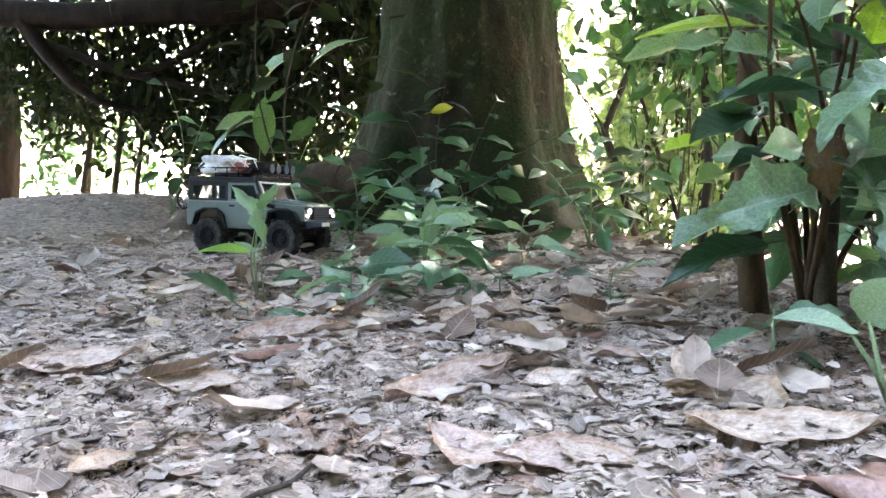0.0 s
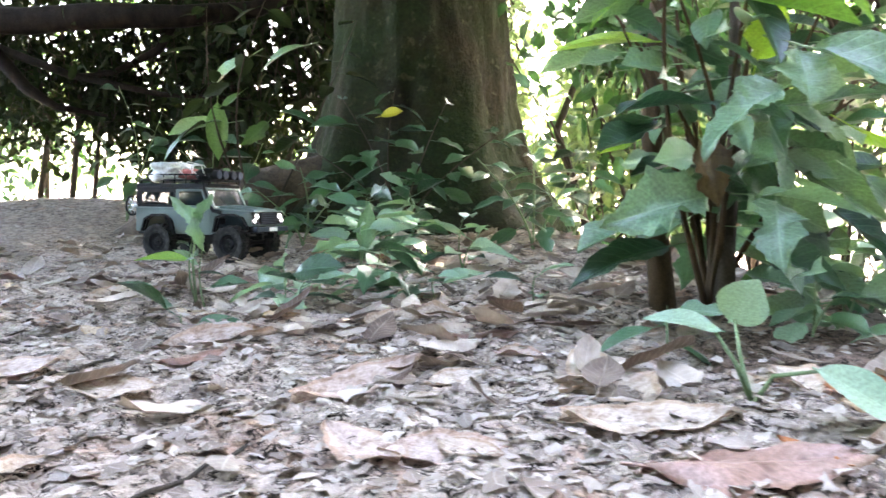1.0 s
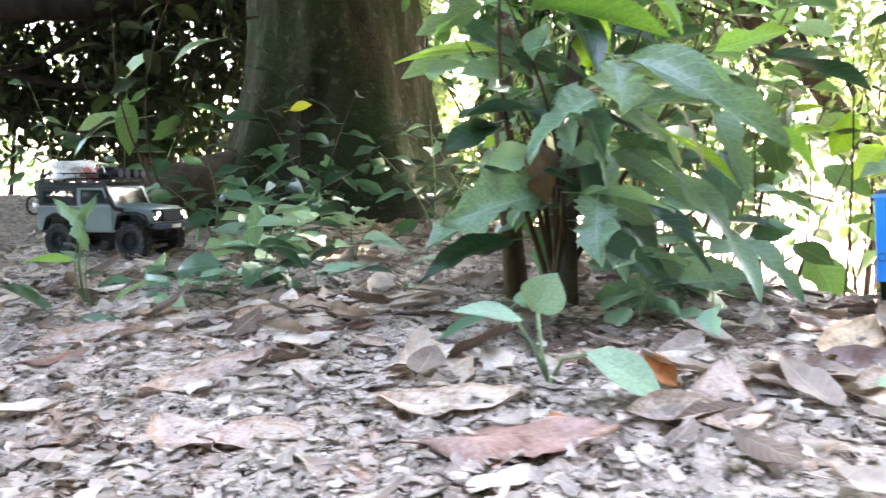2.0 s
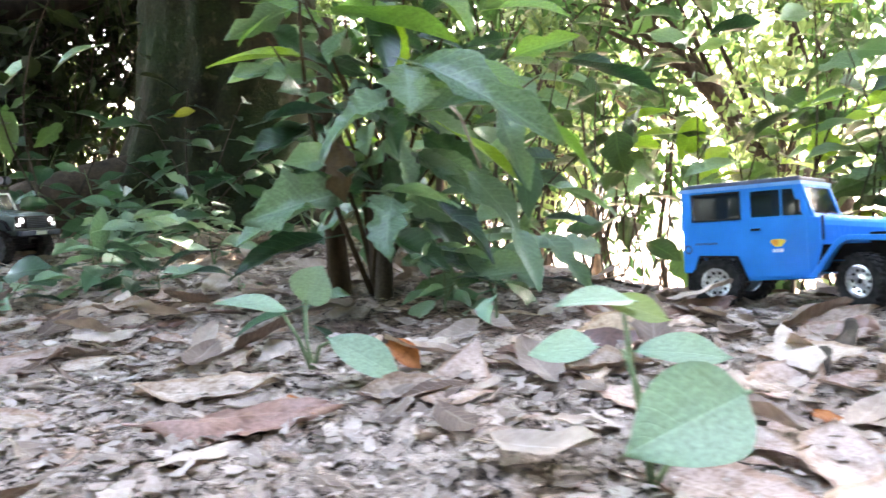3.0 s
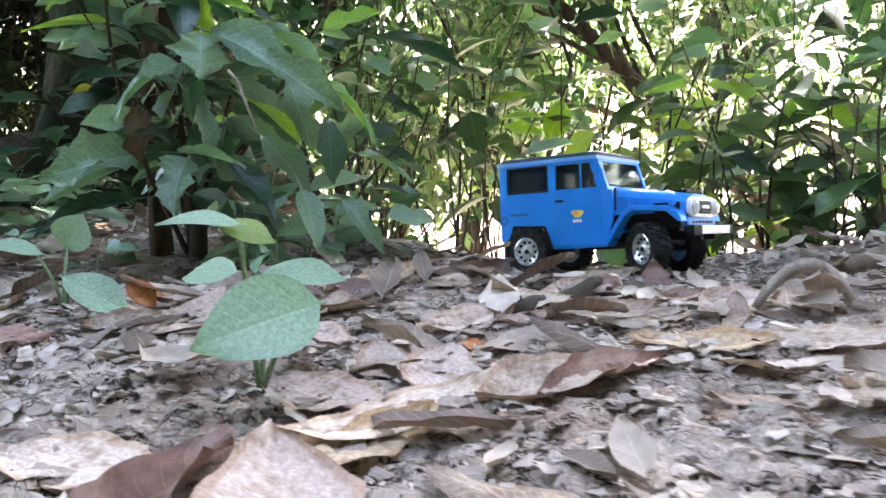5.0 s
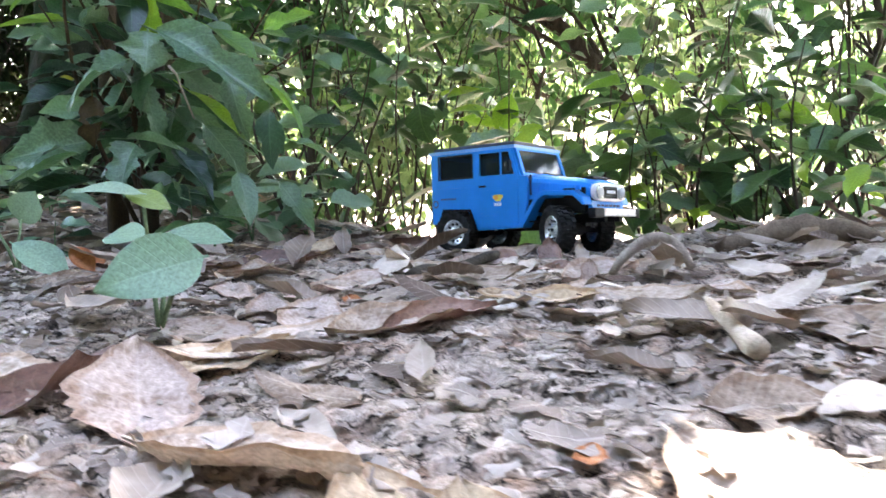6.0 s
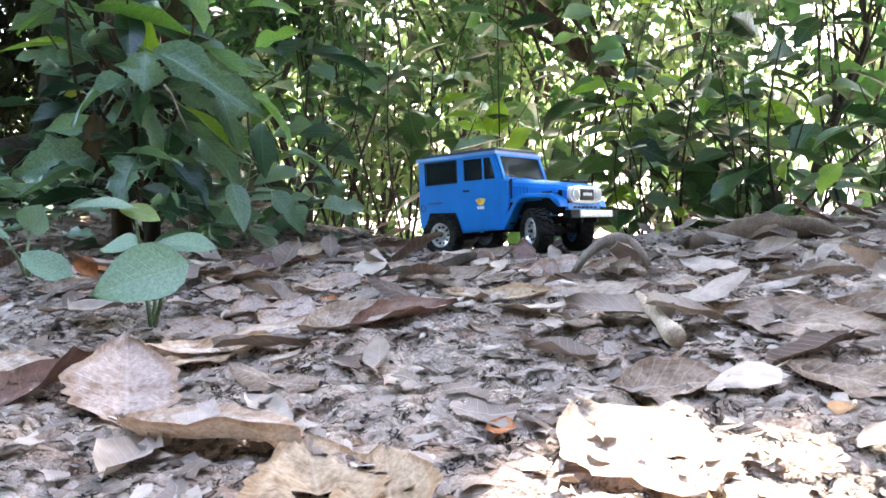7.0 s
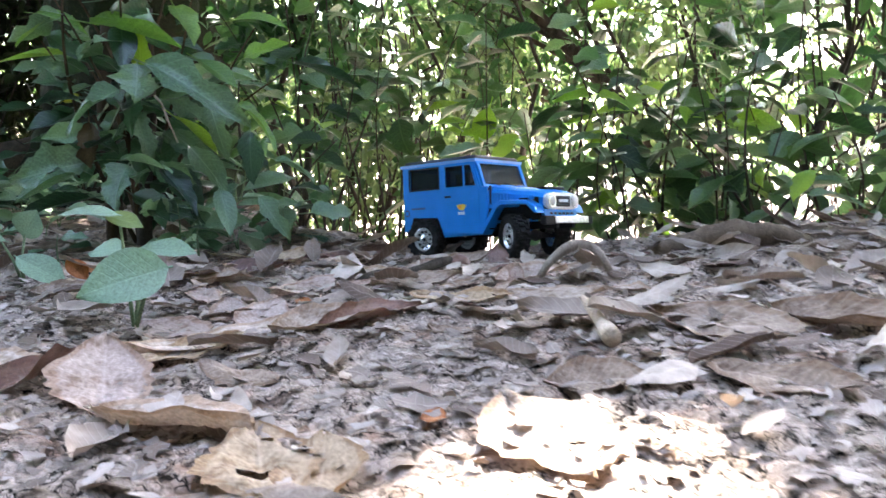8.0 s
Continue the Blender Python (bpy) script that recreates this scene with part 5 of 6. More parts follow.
def litter():
    """Trampled scraps of leaf over the whole track."""
    rng = np.random.default_rng(9)
    shapes = [scrap_shape(random.Random(k), 3) for k in range(18)]
    n, big = 46000, 4200
    near = np.stack([.45 + rng.normal(0, .75, n), rng.uniform(-.42, 1.0, n) ** 1 + rng.uniform(0, 1, n) ** 3 * 1.2], 1)
    mid = np.stack([rng.uniform(-1.3, 2.0, big), rng.uniform(-.5, 2.2, big)], 1)
    far = np.stack([rng.uniform(-3, 1, 1500), rng.uniform(1.6, 4, 1500)], 1)
    size = np.concatenate([rng.uniform(.22, 1, n) ** 1.9 * .0185, rng.uniform(.2, 1, big) ** 2 * .034, rng.uniform(.012, .038, len(far))])
    pos = np.concatenate([near, mid, far])
    z = ground_z(pos[:, 0], pos[:, 1]) + rng.uniform(-.001, .0025, len(pos)) + .09 * size
    clear = (np.hypot((pos[:, 0] - .47) / .26, (pos[:, 1] - .66) / .15) < 1) & (rng.uniform(0, 1, len(pos)) < .7)
    m = random_poses(np.c_[pos, z][~clear], size[~clear], rng, .22, 0)
    me = scatter("leaf_litter", shapes, m, rng)
    thing("leaf_litter", me, LITTER, "trampled grey-brown scraps of dead leaves", "leaf litter", kind="stuff")


litter()


ROLLED = bark_material("rolled_leaf_tan", (0.46, 0.34, 0.23), (0.70, 0.57, 0.44), scale=70.0)
DEAD_BARK = bark_material("fallen_bark", (0.10, 0.072, 0.048), (0.25, 0.18, 0.125), scale=45.0)


def twigs():
    # a rolled pale leaf, an arched tendril and a round husk on the litter
    ts = np.linspace(0, 1, 9)
    z = gz(.859, .012)
    v, f = tube([(.004 * math.sin(3 * t), .064 * t, .007 + .020 * t * t) for t in ts], [.0070 - .0020 * t - .0040 * t ** 4 + .0008 * math.sin(9 * t) for t in ts], 12)
    thing("rolled_leaf", mesh_from("rolled_leaf", v, f), ROLLED, "tightly rolled pale tan dead leaf", "dead leaf", m=Matrix.Translation((.859, .012, z)))
    ts = np.linspace(0, 1, 16)
    v, f = tube([(-.042 + .078 * t ** .8, 0.01 * math.sin(3 * t), -.004 + .036 * math.sin(math.pi * min(1, t * .98)) ** .6) for t in ts], [.0038 + .0028 * math.sin(math.pi * t) for t in ts], 10)
    thing("curled_leaf", mesh_from("curled_leaf", v, f), TWIG, "arched curl of dry tan leaf on the litter", "dead leaf", m=Matrix.Translation((.943, .318, gz(.943, .318) + .006)) @ pose(0, 0, 0, 0, 0, -20))
    bm = bmesh.new()
    bmesh.ops.create_icosphere(bm, subdivisions=3, radius=.016)
    for vert in bm.verts:
        vert.co *= 1 + .12 * noise.noise(vert.co * 120)
        vert.co.z *= .85
    me = bpy.data.meshes.new("seed_husk")
    bm.to_mesh(me)
    bm.free()
    thing("seed_husk", me, DEAD_RED, "round dark brown seed husk", "husk", m=Matrix.Translation((.849, .52, gz(.849, .52) + .011)))
    ts = np.linspace(0, 1, 12)
    v, f = tube([(1.14 + .22 * t, .53 + .012 * math.sin(5 * t) - .02 * t, gz(1.14 + .22 * t, .53) + .008 + .010 * math.sin(math.pi * t)) for t in ts], [.005 + .013 * math.sin(math.pi * (.08 + .88 * t)) ** .6 for t in ts], 12)
    thing("bark_piece", mesh_from("bark_piece", v, f), DEAD_BARK, "curled brown piece of fallen bark", "bark")
    ts = np.linspace(0, 1, 10)
    v, f = tube([(.135 * t, .15 * t + .008 * math.sin(6 * t), .010 + .004 * math.sin(9 * t)) for t in ts], [.0045 + .004 * math.sin(math.pi * (.1 + .8 * t)) + .001 * math.sin(14 * t) for t in ts], 9)
    thing("stick", mesh_from("stick", v, f), BARK, "short dark rotten stick lying on the litter", "stick", m=Matrix.Translation((.70, .37, gz(.75, .43))))
    rng = random.Random(4)
    for i in range(16):
        x, y, a, ln = rng.uniform(-.4, 1.3), rng.uniform(-.1, 1.1), rng.uniform(0, 6.28), rng.uniform(.05, .16)
        pts = []
        for t in np.linspace(-.5, .5, 7):
            px, py = x + math.cos(a) * ln * t, y + math.sin(a) * ln * t + .008 * math.sin(6 * t + i)
            pts.append((px - x, py - y, gz(px, py) + .003))
        v, f = tube(pts, .0012 + .0012 * rng.random(), 6)
        thing("twig", mesh_from("twig", v, f), BARK if i % 2 else TWIG, "thin dry twig lying in the litter", "twig", "twigs in the litter", m=Matrix.Translation((x, y, 0)))


twigs()

# ---------------------------------------------------------------- model cars
BLUE = plain("blue_plastic", (0.003, 0.222, 0.69), 0.42, wear=0.06, scale=30, coat=0.05)
BLUE.node_tree.nodes["Principled BSDF"].inputs["Specular IOR Level"].default_value = 0.22
BLACK = plain("black_plastic", (0.005, 0.005, 0.0065), 0.6, wear=0.2, scale=80)
DARKBLUE = plain("dark_blue_grey_plastic", (0.03, 0.04, 0.06), 0.45, wear=0.2, scale=80)
RUBBER = plain("dusty_rubber", (0.016, 0.0155, 0.015), 0.85, wear=0.5, scale=90, bumpy=0.4)
CHROME = plain("scuffed_silver", (0.62, 0.62, 0.63), 0.28, metal=0.9, wear=0.12, scale=120)
WHITE = plain("white_plastic", (0.78, 0.78, 0.76), 0.4, wear=0.06, scale=60)
GREY = plain("sage_grey_paint", (0.070, 0.108, 0.102), 0.38, metal=0.0, wear=0.08, scale=40, coat=0.1)
LIGHTGREY = plain("silver_grey_paint", (0.135, 0.18, 0.18), 0.35, metal=0.0, wear=0.08, scale=40, coat=0.2)
ORANGE_INK = plain("orange_print", (0.85, 0.36, 0.03), 0.5, wear=0.05)
YELLOW_INK = plain("yellow_print", (0.9, 0.62, 0.06), 0.5, wear=0.05)
WHITE_INK = plain("white_print", (0.82, 0.82, 0.82), 0.5, wear=0.05)
NAVY_INK = plain("navy_print", (0.02, 0.05, 0.15), 0.5, wear=0.05)
BAG = plain("crumpled_white_bag", (0.50, 0.50, 0.50), 0.5, wear=0.35, scale=110, bumpy=0.9)
RED = plain("red_cloth", (0.40, 0.12, 0.11), 0.7, wear=0.2, scale=120)
CORD = plain("white_cord", (0.75, 0.74, 0.70), 0.7, wear=0.1, scale=200)
LAMP_AMBER = plain("amber_lens", (0.75, 0.22, 0.03), 0.15, wear=0.05)


def glass_material(name, tint, alpha):
    m, nt, b = material(name)
    out = nt.nodes["Material Output"]
    b.inputs["Base Color"].default_value = (*tint, 1)
    b.inputs["Roughness"].default_value = 0.06
    tr = nt.nodes.new("ShaderNodeBsdfTransparent")
    tr.inputs["Color"].default_value = (0.55, 0.60, 0.62, 1)
    b.inputs["Specular IOR Level"].default_value = 0.35
    ms = nt.nodes.new("ShaderNodeMixShader")
    ms.inputs[0].default_value = alpha
    nt.links.new(b.outputs[0], ms.inputs[1])
    nt.links.new(tr.outputs[0], ms.inputs[2])
    nt.links.new(ms.outputs[0], out.inputs["Surface"])
    return m


GLASS = glass_material("smoked_glass", (0.02, 0.028, 0.03), 0.52)
LENS = glass_material("clear_lens", (0.6, 0.62, 0.64), 0.25)
LED, _nt, _b = material("lit_headlamp")
_b.inputs["Base Color"].default_value = (0.9, 0.93, 1.0, 1)
_b.inputs["Emission Color"].default_value = (0.85, 0.92, 1.0, 1)
_b.inputs["Emission Strength"].default_value = 0.25


def outline_panel(bm, outline, holes, y, thick):
    """A plate in the x-z plane with holes, from y to y + thick."""
    edges = []
    for loop in (outline, *holes):
        vs = [bm.verts.new((x, y, z)) for x, z in loop]
        for a, b in zip(vs, vs[1:] + vs[:1]):
            edges.append(bm.edges.new((a, b)))
    got = bmesh.ops.triangle_fill(bm, use_beauty=True, use_dissolve=False, edges=edges)
    faces = [f for f in got["geom"] if isinstance(f, bmesh.types.BMFace)]
    ext = bmesh.ops.extrude_face_region(bm, geom=faces)
    vs = [v for v in ext["geom"] if isinstance(v, bmesh.types.BMVert)]
    bmesh.ops.translate(bm, vec=(0, thick, 0), verts=vs)


def plate(outline, holes, y, thick):
    bm = bmesh.new()
    outline_panel(bm, outline, holes, y, thick)
    return bm


def box(bm, x0, x1, y0, y1, z0, z1, top=1.0, shift=0.0):
    """A block; top: how much narrower (in y) and shift: how far forward its upper face is."""
    ym = (y0 + y1) / 2
    vs = []
    for z, k, s in ((z0, 1.0, 0.0), (z1, top, shift)):
        for x, y in ((x0, y0), (x1, y0), (x1, y1), (x0, y1)):
            vs.append(bm.verts.new((x + s, ym + (y - ym) * k, z)))
    for f in ((0, 3, 2, 1), (4, 5, 6, 7), (0, 1, 5, 4), (1, 2, 6, 5), (2, 3, 7, 6), (3, 0, 4, 7)):
        bm.faces.new([vs[i] for i in f])
    return bm


def prism(profile, y0, y1):
    """A solid with the x-z profile, from y0 to y1."""
    bm = bmesh.new()
    a = [bm.verts.new((x, y0, z)) for x, z in profile]
    b = [bm.verts.new((x, y1, z)) for x, z in profile]
    n = len(profile)
    bm.faces.new(a)
    bm.faces.new(b[::-1])
    for i in range(n):
        bm.faces.new((a[i], a[(i + 1) % n], b[(i + 1) % n], b[i]))
    return bm


def disc(bm, m, r, depth, sides=24):
    bmesh.ops.create_cone(bm, cap_ends=True, segments=sides, radius1=r, radius2=r * 0.96, depth=depth, matrix=m)


def lathe(bm, profile, sides, axis_y=True):
    """Turns a closed (radius, y) profile round the y axis."""
    rings = []
    for k in range(sides):
        a = 2 * math.pi * k / sides
        rings.append([bm.verts.new((math.cos(a) * r, y, math.sin(a) * r)) for r, y in profile])
    n = len(profile)
    for k in range(sides):
        p, q = rings[k], rings[(k + 1) % sides]
        for i in range(n):
            bm.faces.new((p[i], p[(i + 1) % n], q[(i + 1) % n], q[i]))


def wheel(parent, x, y, z, r, w, side, rim_mat, slots=8, turn=0.0):
    """A wheel at its centre; side -1 has its face to the car's right. Lugged tyre and dished rim."""
    bm = bmesh.new()
    h = w / 2
    rr = r * 0.58
    prof = [(rr, -h * .85), (r * .80, -h), (r * .925, -h * .97), (r * .935, -h * .42), (r * .935, -h * .34), (r * .935, h * .34), (r * .935, h * .42), (r * .925, h * .97), (r * .80, h), (rr, h * .85)]
    lathe(bm, prof, 44)
    # lugs rise out of the tread in three staggered rows
    bm.faces.ensure_lookup_table()
    raised = [bm.faces[k * 10 + i] for k in range(44) for i, odd in ((2, 0), (4, 1), (6, 0)) if k % 2 == odd]
    bmesh.ops.recalc_face_normals(bm, faces=bm.faces)
    bmesh.ops.inset_individual(bm, faces=raised, thickness=r * .012, depth=r * .065, use_even_offset=True)
    tyre_m = Matrix.Translation((x, y, z)) @ Matrix.Rotation(turn, 4, "Z")
    hub = new("wheel")
    hub.parent = parent
    hub.matrix_local = tyre_m
    part("tyre", bm, RUBBER, hub, "dusty black lugged tyre")
    bm = bmesh.new()
    s = side
    prof = [(rr * 1.02, s * h * .80), (rr * .92, s * h * .84), (rr * .84, s * h * .55), (rr * .50, s * h * .42), (rr * .44, s * h * .60), (rr * .20, s * h * .66), (rr * .18, s * h * .2), (rr * .9, -s * h * .6), (rr * 1.02, -s * h * .7)]
    lathe(bm, prof, 32)
    part("rim", bm, rim_mat, hub, smooth=False)
    bm = bmesh.new()
    for k in range(slots):
        a = 2 * math.pi * k / slots
        disc(bm, Matrix.Translation((math.cos(a) * rr * .67, s * h * .50, math.sin(a) * rr * .67)) @ Matrix.Rotation(radians(90), 4, "X"), rr * .11, h * .12, 10)
    disc(bm, Matrix.Translation((0, s * h * .66, 0)) @ Matrix.Rotation(radians(90), 4, "X"), rr * .14, h * .2, 12)
    part("slotted_disc", bm, BLACK, hub)
    return hub


def blue_car():
    car = tagged(new("model_car"), "bright blue plastic scale model off-road car on leaf litter", "model car")
    hw = .066
    body = new("body")
    body.parent = car
    side = [(-.226, .160), (-.072, .160), (-.058, .116), (-.046, .114), (-.046, .076), (-.058, .038), (-.138, .036), (-.150, .068), (-.203, .070), (-.211, .048), (-.226, .048)]
    rear_win = [(-.210, .119), (-.210, .153), (-.146, .153), (-.146, .119)]
    door_win = [(-.131, .119), (-.131, .153), (-.078, .153), (-.068, .119)]
    big_hole = [(-.133, .117), (-.133, .155), (-.077, .155), (-.066, .117)]
    for s in (-1, 1):
        y0 = s * hw - (.004 if s > 0 else 0)
        part("side_panel", plate(side, [rear_win, big_hole], y0, .004), BLUE, body, bevel=.0012)
        yo = s * hw - (.0 if s > 0 else .0014)
        door = part("door", plate([(-.139, .041), (-.139, .158), (-.075, .158), (-.062, .116), (-.062, .044), (-.066, .041)], [door_win], yo, .0014), BLUE, car, bevel=.0006)
        bm = bmesh.new()
        box(bm, -.131, -.119, min(s * (hw + .001), s * (hw + .0045)), max(s * (hw + .001), s * (hw + .0045)), .1015, .1045)
        part("door_handle", bm, BLACK, door, "black door handle", bevel=.0008)
        bm = plate(door_win, [], s * (hw - .002), .0006)
        part("door_glass", bm, GLASS, door).visible_shadow = False
        bm = bmesh.new()
        box(bm, -.0935, -.0915, s * hw - .001, s * hw + .0016, .119, .154)
        part("quarter_post", bm, BLUE, door)
        bm = plate(rear_win, [], s * (hw - .002), .0006)
        part("side_glass", bm, GLASS, car).visible_shadow = False
        # black rubber round the rear side window
        bm = plate([(-.212, .117), (-.212, .155), (-.144, .155), (-.144, .117)], [[(-.2095, .1195), (-.2095, .1525), (-.1465, .1525), (-.1465, .1195)]], s * hw - (.0008 if s < 0 else 0), .0008)
        part("window_seal", bm, BLACK, car)
        # crease under the window and along the door
        for x0, x1, z in ((-.212, -.143, .1035), (-.135, -.066, .0585), (-.135, -.066, .0625), (-.135, -.070, .097)):
            bm = bmesh.new()
            box(bm, x0, x1, s * hw - .0005, s * hw + (.0017 if s > 0 else .0005), z, z + .0011)
            if s < 0:
                bmesh.ops.translate(bm, vec=(0, -.0014, 0), verts=bm.verts)
            part("crease", bm, BLUE, car)
        # front wing
        wing = [(-.062, .038), (-.030, .084), (-.018, .091), (.032, .089), (.046, .079), (.050, .068), (.045, .068), (.030, .082), (-.016, .084), (-.026, .078), (-.053, .038)]
        bm = prism(wing, s * .046, s * (hw + .006))
        part("front_wing", bm, BLUE, car, bevel=.0012)
        bm = bmesh.new()
        box(bm, -.058, .040, s * .050 - .002, s * .050 + .002, .060, .093)
        part("inner_arch", bm, BLACK, car)
        # rear wheel arch lip, black
        lip = [(-.211, .048), (-.203, .0715), (-.150, .0695), (-.137, .036), (-.141, .036), (-.152, .066), (-.202, .068), (-.207, .048)]
        bm = prism(lip, s * (hw - .012), s * (hw + .002))
        part("arch_lip", bm, BLACK, car)
        # mirror
        bm = bmesh.new()
        v, f = tube([(-.070, s * hw, .120), (-.066, s * (hw + .008), .119), (-.067, s * (hw + .013), .124)], .0012, 6)
        me = mesh_from("mirror_arm", v, f)
        part_mesh("mirror_arm", me, BLACK, car)
        box(bm, -.070, -.066, s * (hw + .013) - .004, s * (hw + .013) + .004, .122, .138)
        part("mirror", bm, BLACK, car, bevel=.0012)
        # mud flap
        bm = bmesh.new()
        box(bm, -.222, -.220, s * .052 - .013, s * .052 + .013, .020, .056)
        part("mud_flap", bm, BLACK, car)
        # snorkel-like vent by the cowl
        bm = bmesh.new()
        box(bm, -.0475, -.0445, s * .056 - .0016, s * .056 + .0016, .086, .117)
        part("cowl_hinge", bm, DARKBLUE, car, bevel=.0008)
        bm = bmesh.new()
        disc(bm, Matrix.Translation((.034, s * (hw - .006), .0925)), .0045, .006, 16)
        part("side_lamp", bm, BLUE, car)
    # rear wall and window
    bm = bmesh.new()
    box(bm, -.226, -.222, -hw + .004, hw - .004, .054, .117)
    box(bm, -.226, -.222, -hw + .004, hw - .004, .153, .160)
    box(bm, -.226, -.222, -hw + .004, -hw + .014, .117, .153)
    box(bm, -.226, -.222, hw - .014, hw - .004, .117, .153)
    part("rear_panel", bm, BLUE, body)
    bm = bmesh.new()
    box(bm, -.2245, -.2235, -hw + .014, hw - .014, .117, .153)
    part("rear_glass", bm, GLASS, car).visible_shadow = False
    # floor and interior
    bm = bmesh.new()
    box(bm, -.222, -.046, -hw + .004, hw - .004, .046, .050)
    part("floor_pan", bm, BLACK, car)
    for s in (-1, 1):
        bm = bmesh.new()
        box(bm, -.125, -.095, s * .030 - .019, s * .030 + .019, .066, .080)
        box(bm, -.134, -.124, s * .030 - .019, s * .030 + .019, .072, .124, .85, -.006)
        part("seat", bm, DARKBLUE, car, bevel=.003)
    bm = bmesh.new()
    box(bm, -.060, -.050, -hw + .006, hw - .006, .095, .114)
    part("dashboard", bm, BLACK, car)
    v, f = tube([(-.071 + .004 * math.cos(a), .030 + .014 * math.sin(a), .112 + .012 * math.cos(a)) for a in np.linspace(0, 6.28, 17)], .0014, 6)
    part_mesh("steering_wheel", mesh_from("steering_wheel", v, f), BLACK, car)
    # roof with rain gutter
    bm = bmesh.new()
    box(bm, -.226, -.070, -hw, hw, .160, .169, .90, 0)
    part("roof", bm, DARKBLUE, car, "dark roof panel", bevel=.003)
    # gutters and header use a paled blue: their edge highlight is in the colour
    bm = plate([(-.2285, .158), (-.2285, .1625), (-.0695, .1625), (-.0695, .158)], [], -hw - .0025, .003)
    part("rain_gutter", bm, plain("blue_white_edge", (.12, .33, .68), .35, wear=.05), car)
    bm = plate([(-.2285, .158), (-.2285, .1625), (-.0695, .1625), (-.0695, .158)], [], hw - .0005, .003)
    part("rain_gutter", bm, bpy.data.materials["blue_white_edge"], car)
    bm = bmesh.new()
    box(bm, -.072, -.0665, -hw - .002, hw + .002, .158, .1625)
    part("windscreen_header", bm, bpy.data.materials["blue_white_edge"], car)
    # windscreen frame, slightly raked
    def slanted(y0, y1, t0, t1, d=0.0):
        a, b = (-.055, .116), (-.069, .159)
        P = lambda t, o: (a[0] + (b[0] - a[0]) * t + o, a[1] + (b[1] - a[1]) * t)
        return prism([P(t0, -.003 + d), P(t0, .002 - d), P(t1, .002 - d), P(t1, -.003 + d)], y0, y1)
    for y0, y1, t0, t1 in ((-hw + .002, -hw + .009, 0, 1), (hw - .009, hw - .002, 0, 1), (-hw + .009, hw - .009, 0, .10), (-hw + .009, hw - .009, .90, 1)):
        part("windscreen_frame", slanted(y0, y1, t0, t1), BLUE, car)
    part("windscreen", slanted(-hw + .009, hw - .009, .10, .90, .002), GLASS, car).visible_shadow = False
    for yy in (-.022, .028):
        v, f = tube([(-.050, yy, .119), (-.0545, yy - .012, .1215), (-.0555, yy - .030, .1225)], .0011, 6)
        part_mesh("wiper", mesh_from("wiper", v, f), BLACK, car)
    # bonnet: crowned, narrower to the front
    bm = bmesh.new()
    rows = []
    for t in np.linspace(0, 1, 7):
        x = -.058 + .106 * t
        half = .058 - .010 * t
        top = .1165 - .0125 * t
        if t > .9:
            top -= .003
        ring = [(-half, .080), (-half, top - .010), (-half + .003, top - .004), (-half + .010, top - .001), (-half * .45, top + .0015), (0, top + .002), (half * .45, top + .0015), (half - .010, top - .001), (half - .003, top - .004), (half, top - .010), (half, .080)]
        rows.append([bm.verts.new((x, y, z)) for y, z in ring])
    for p, q in zip(rows, rows[1:]):
        for i in range(len(p) - 1):
            bm.faces.new((p[i], p[i + 1], q[i + 1], q[i]))
    bm.faces.new(rows[-1])
    bm.faces.new(rows[0])
    part("bonnet", bm, BLUE, car, smooth=False, bevel=.0008)
    bm = bmesh.new()
    box(bm, .024, .0415, -.028, .028, .1060, .1100)
    part("bonnet_scoop", bm, BLACK, car, "black bonnet vent", bevel=.001)
    for s in (-1, 1):
        for k in range(4):
            bm = bmesh.new()
            box(bm, -.036 + k * .006, -.033 + k * .006, s * (.0555 - k * .0005) - .001, s * (.0555 - k * .0005) + .001, .090, .102)
            part("bonnet_louvre", bm, BLUE, car, bevel=.0006)
    # nose: white bezel, round lamps, black grille with a lettering bar
    bm = bmesh.new()
    n = 40
    ring = []
    for k in range(n):
        a = 2 * math.pi * k / n
        c, s_ = math.cos(a), math.sin(a)
        ring.append((.050 * math.copysign(abs(c) ** .55, c), .0865 + .0135 * math.copysign(abs(s_) ** .55, s_)))
    a_ = [bm.verts.new((.048, y, z)) for y, z in ring]
    b_ = [bm.verts.new((.0535, y, z)) for y, z in ring]
    bm.faces.new(a_[::-1])
    bm.faces.new(b_)
    for i in range(n):
        bm.faces.new((a_[i], b_[i], b_[(i + 1) % n], a_[(i + 1) % n]))
    part("grille_bezel", bm, WHITE, car, "white grille surround", bevel=.001)
    bm = bmesh.new()
    box(bm, .053, .0552, -.021, .021, .0775, .0945)
    grille = part("grille", bm, BLACK, car, "black grille", bevel=.001)
    for z in (.0805, .0915):
        bm = bmesh.new()
        box(bm, .055, .0560, -.019, .019, z, z + .0012)
        part("grille_bar", bm, DARKBLUE, grille)
    bm = bmesh.new()
    for k in range(6):
        box(bm, .055, .0562, -.0135 + k * .0046, -.0105 + k * .0046, .0845, .0890)
    part("badge_bars", bm, WHITE_INK, grille)
    for s in (-1, 1):
        bm = bmesh.new()
        disc(bm, Matrix.Translation((.0545, s * .0345, .0865)) @ Matrix.Rotation(radians(90), 4, "Y"), .0105, .004, 28)
        lamp = part("headlamp", bm, CHROME, car, "round headlamp in chrome ring")
        bm = bmesh.new()
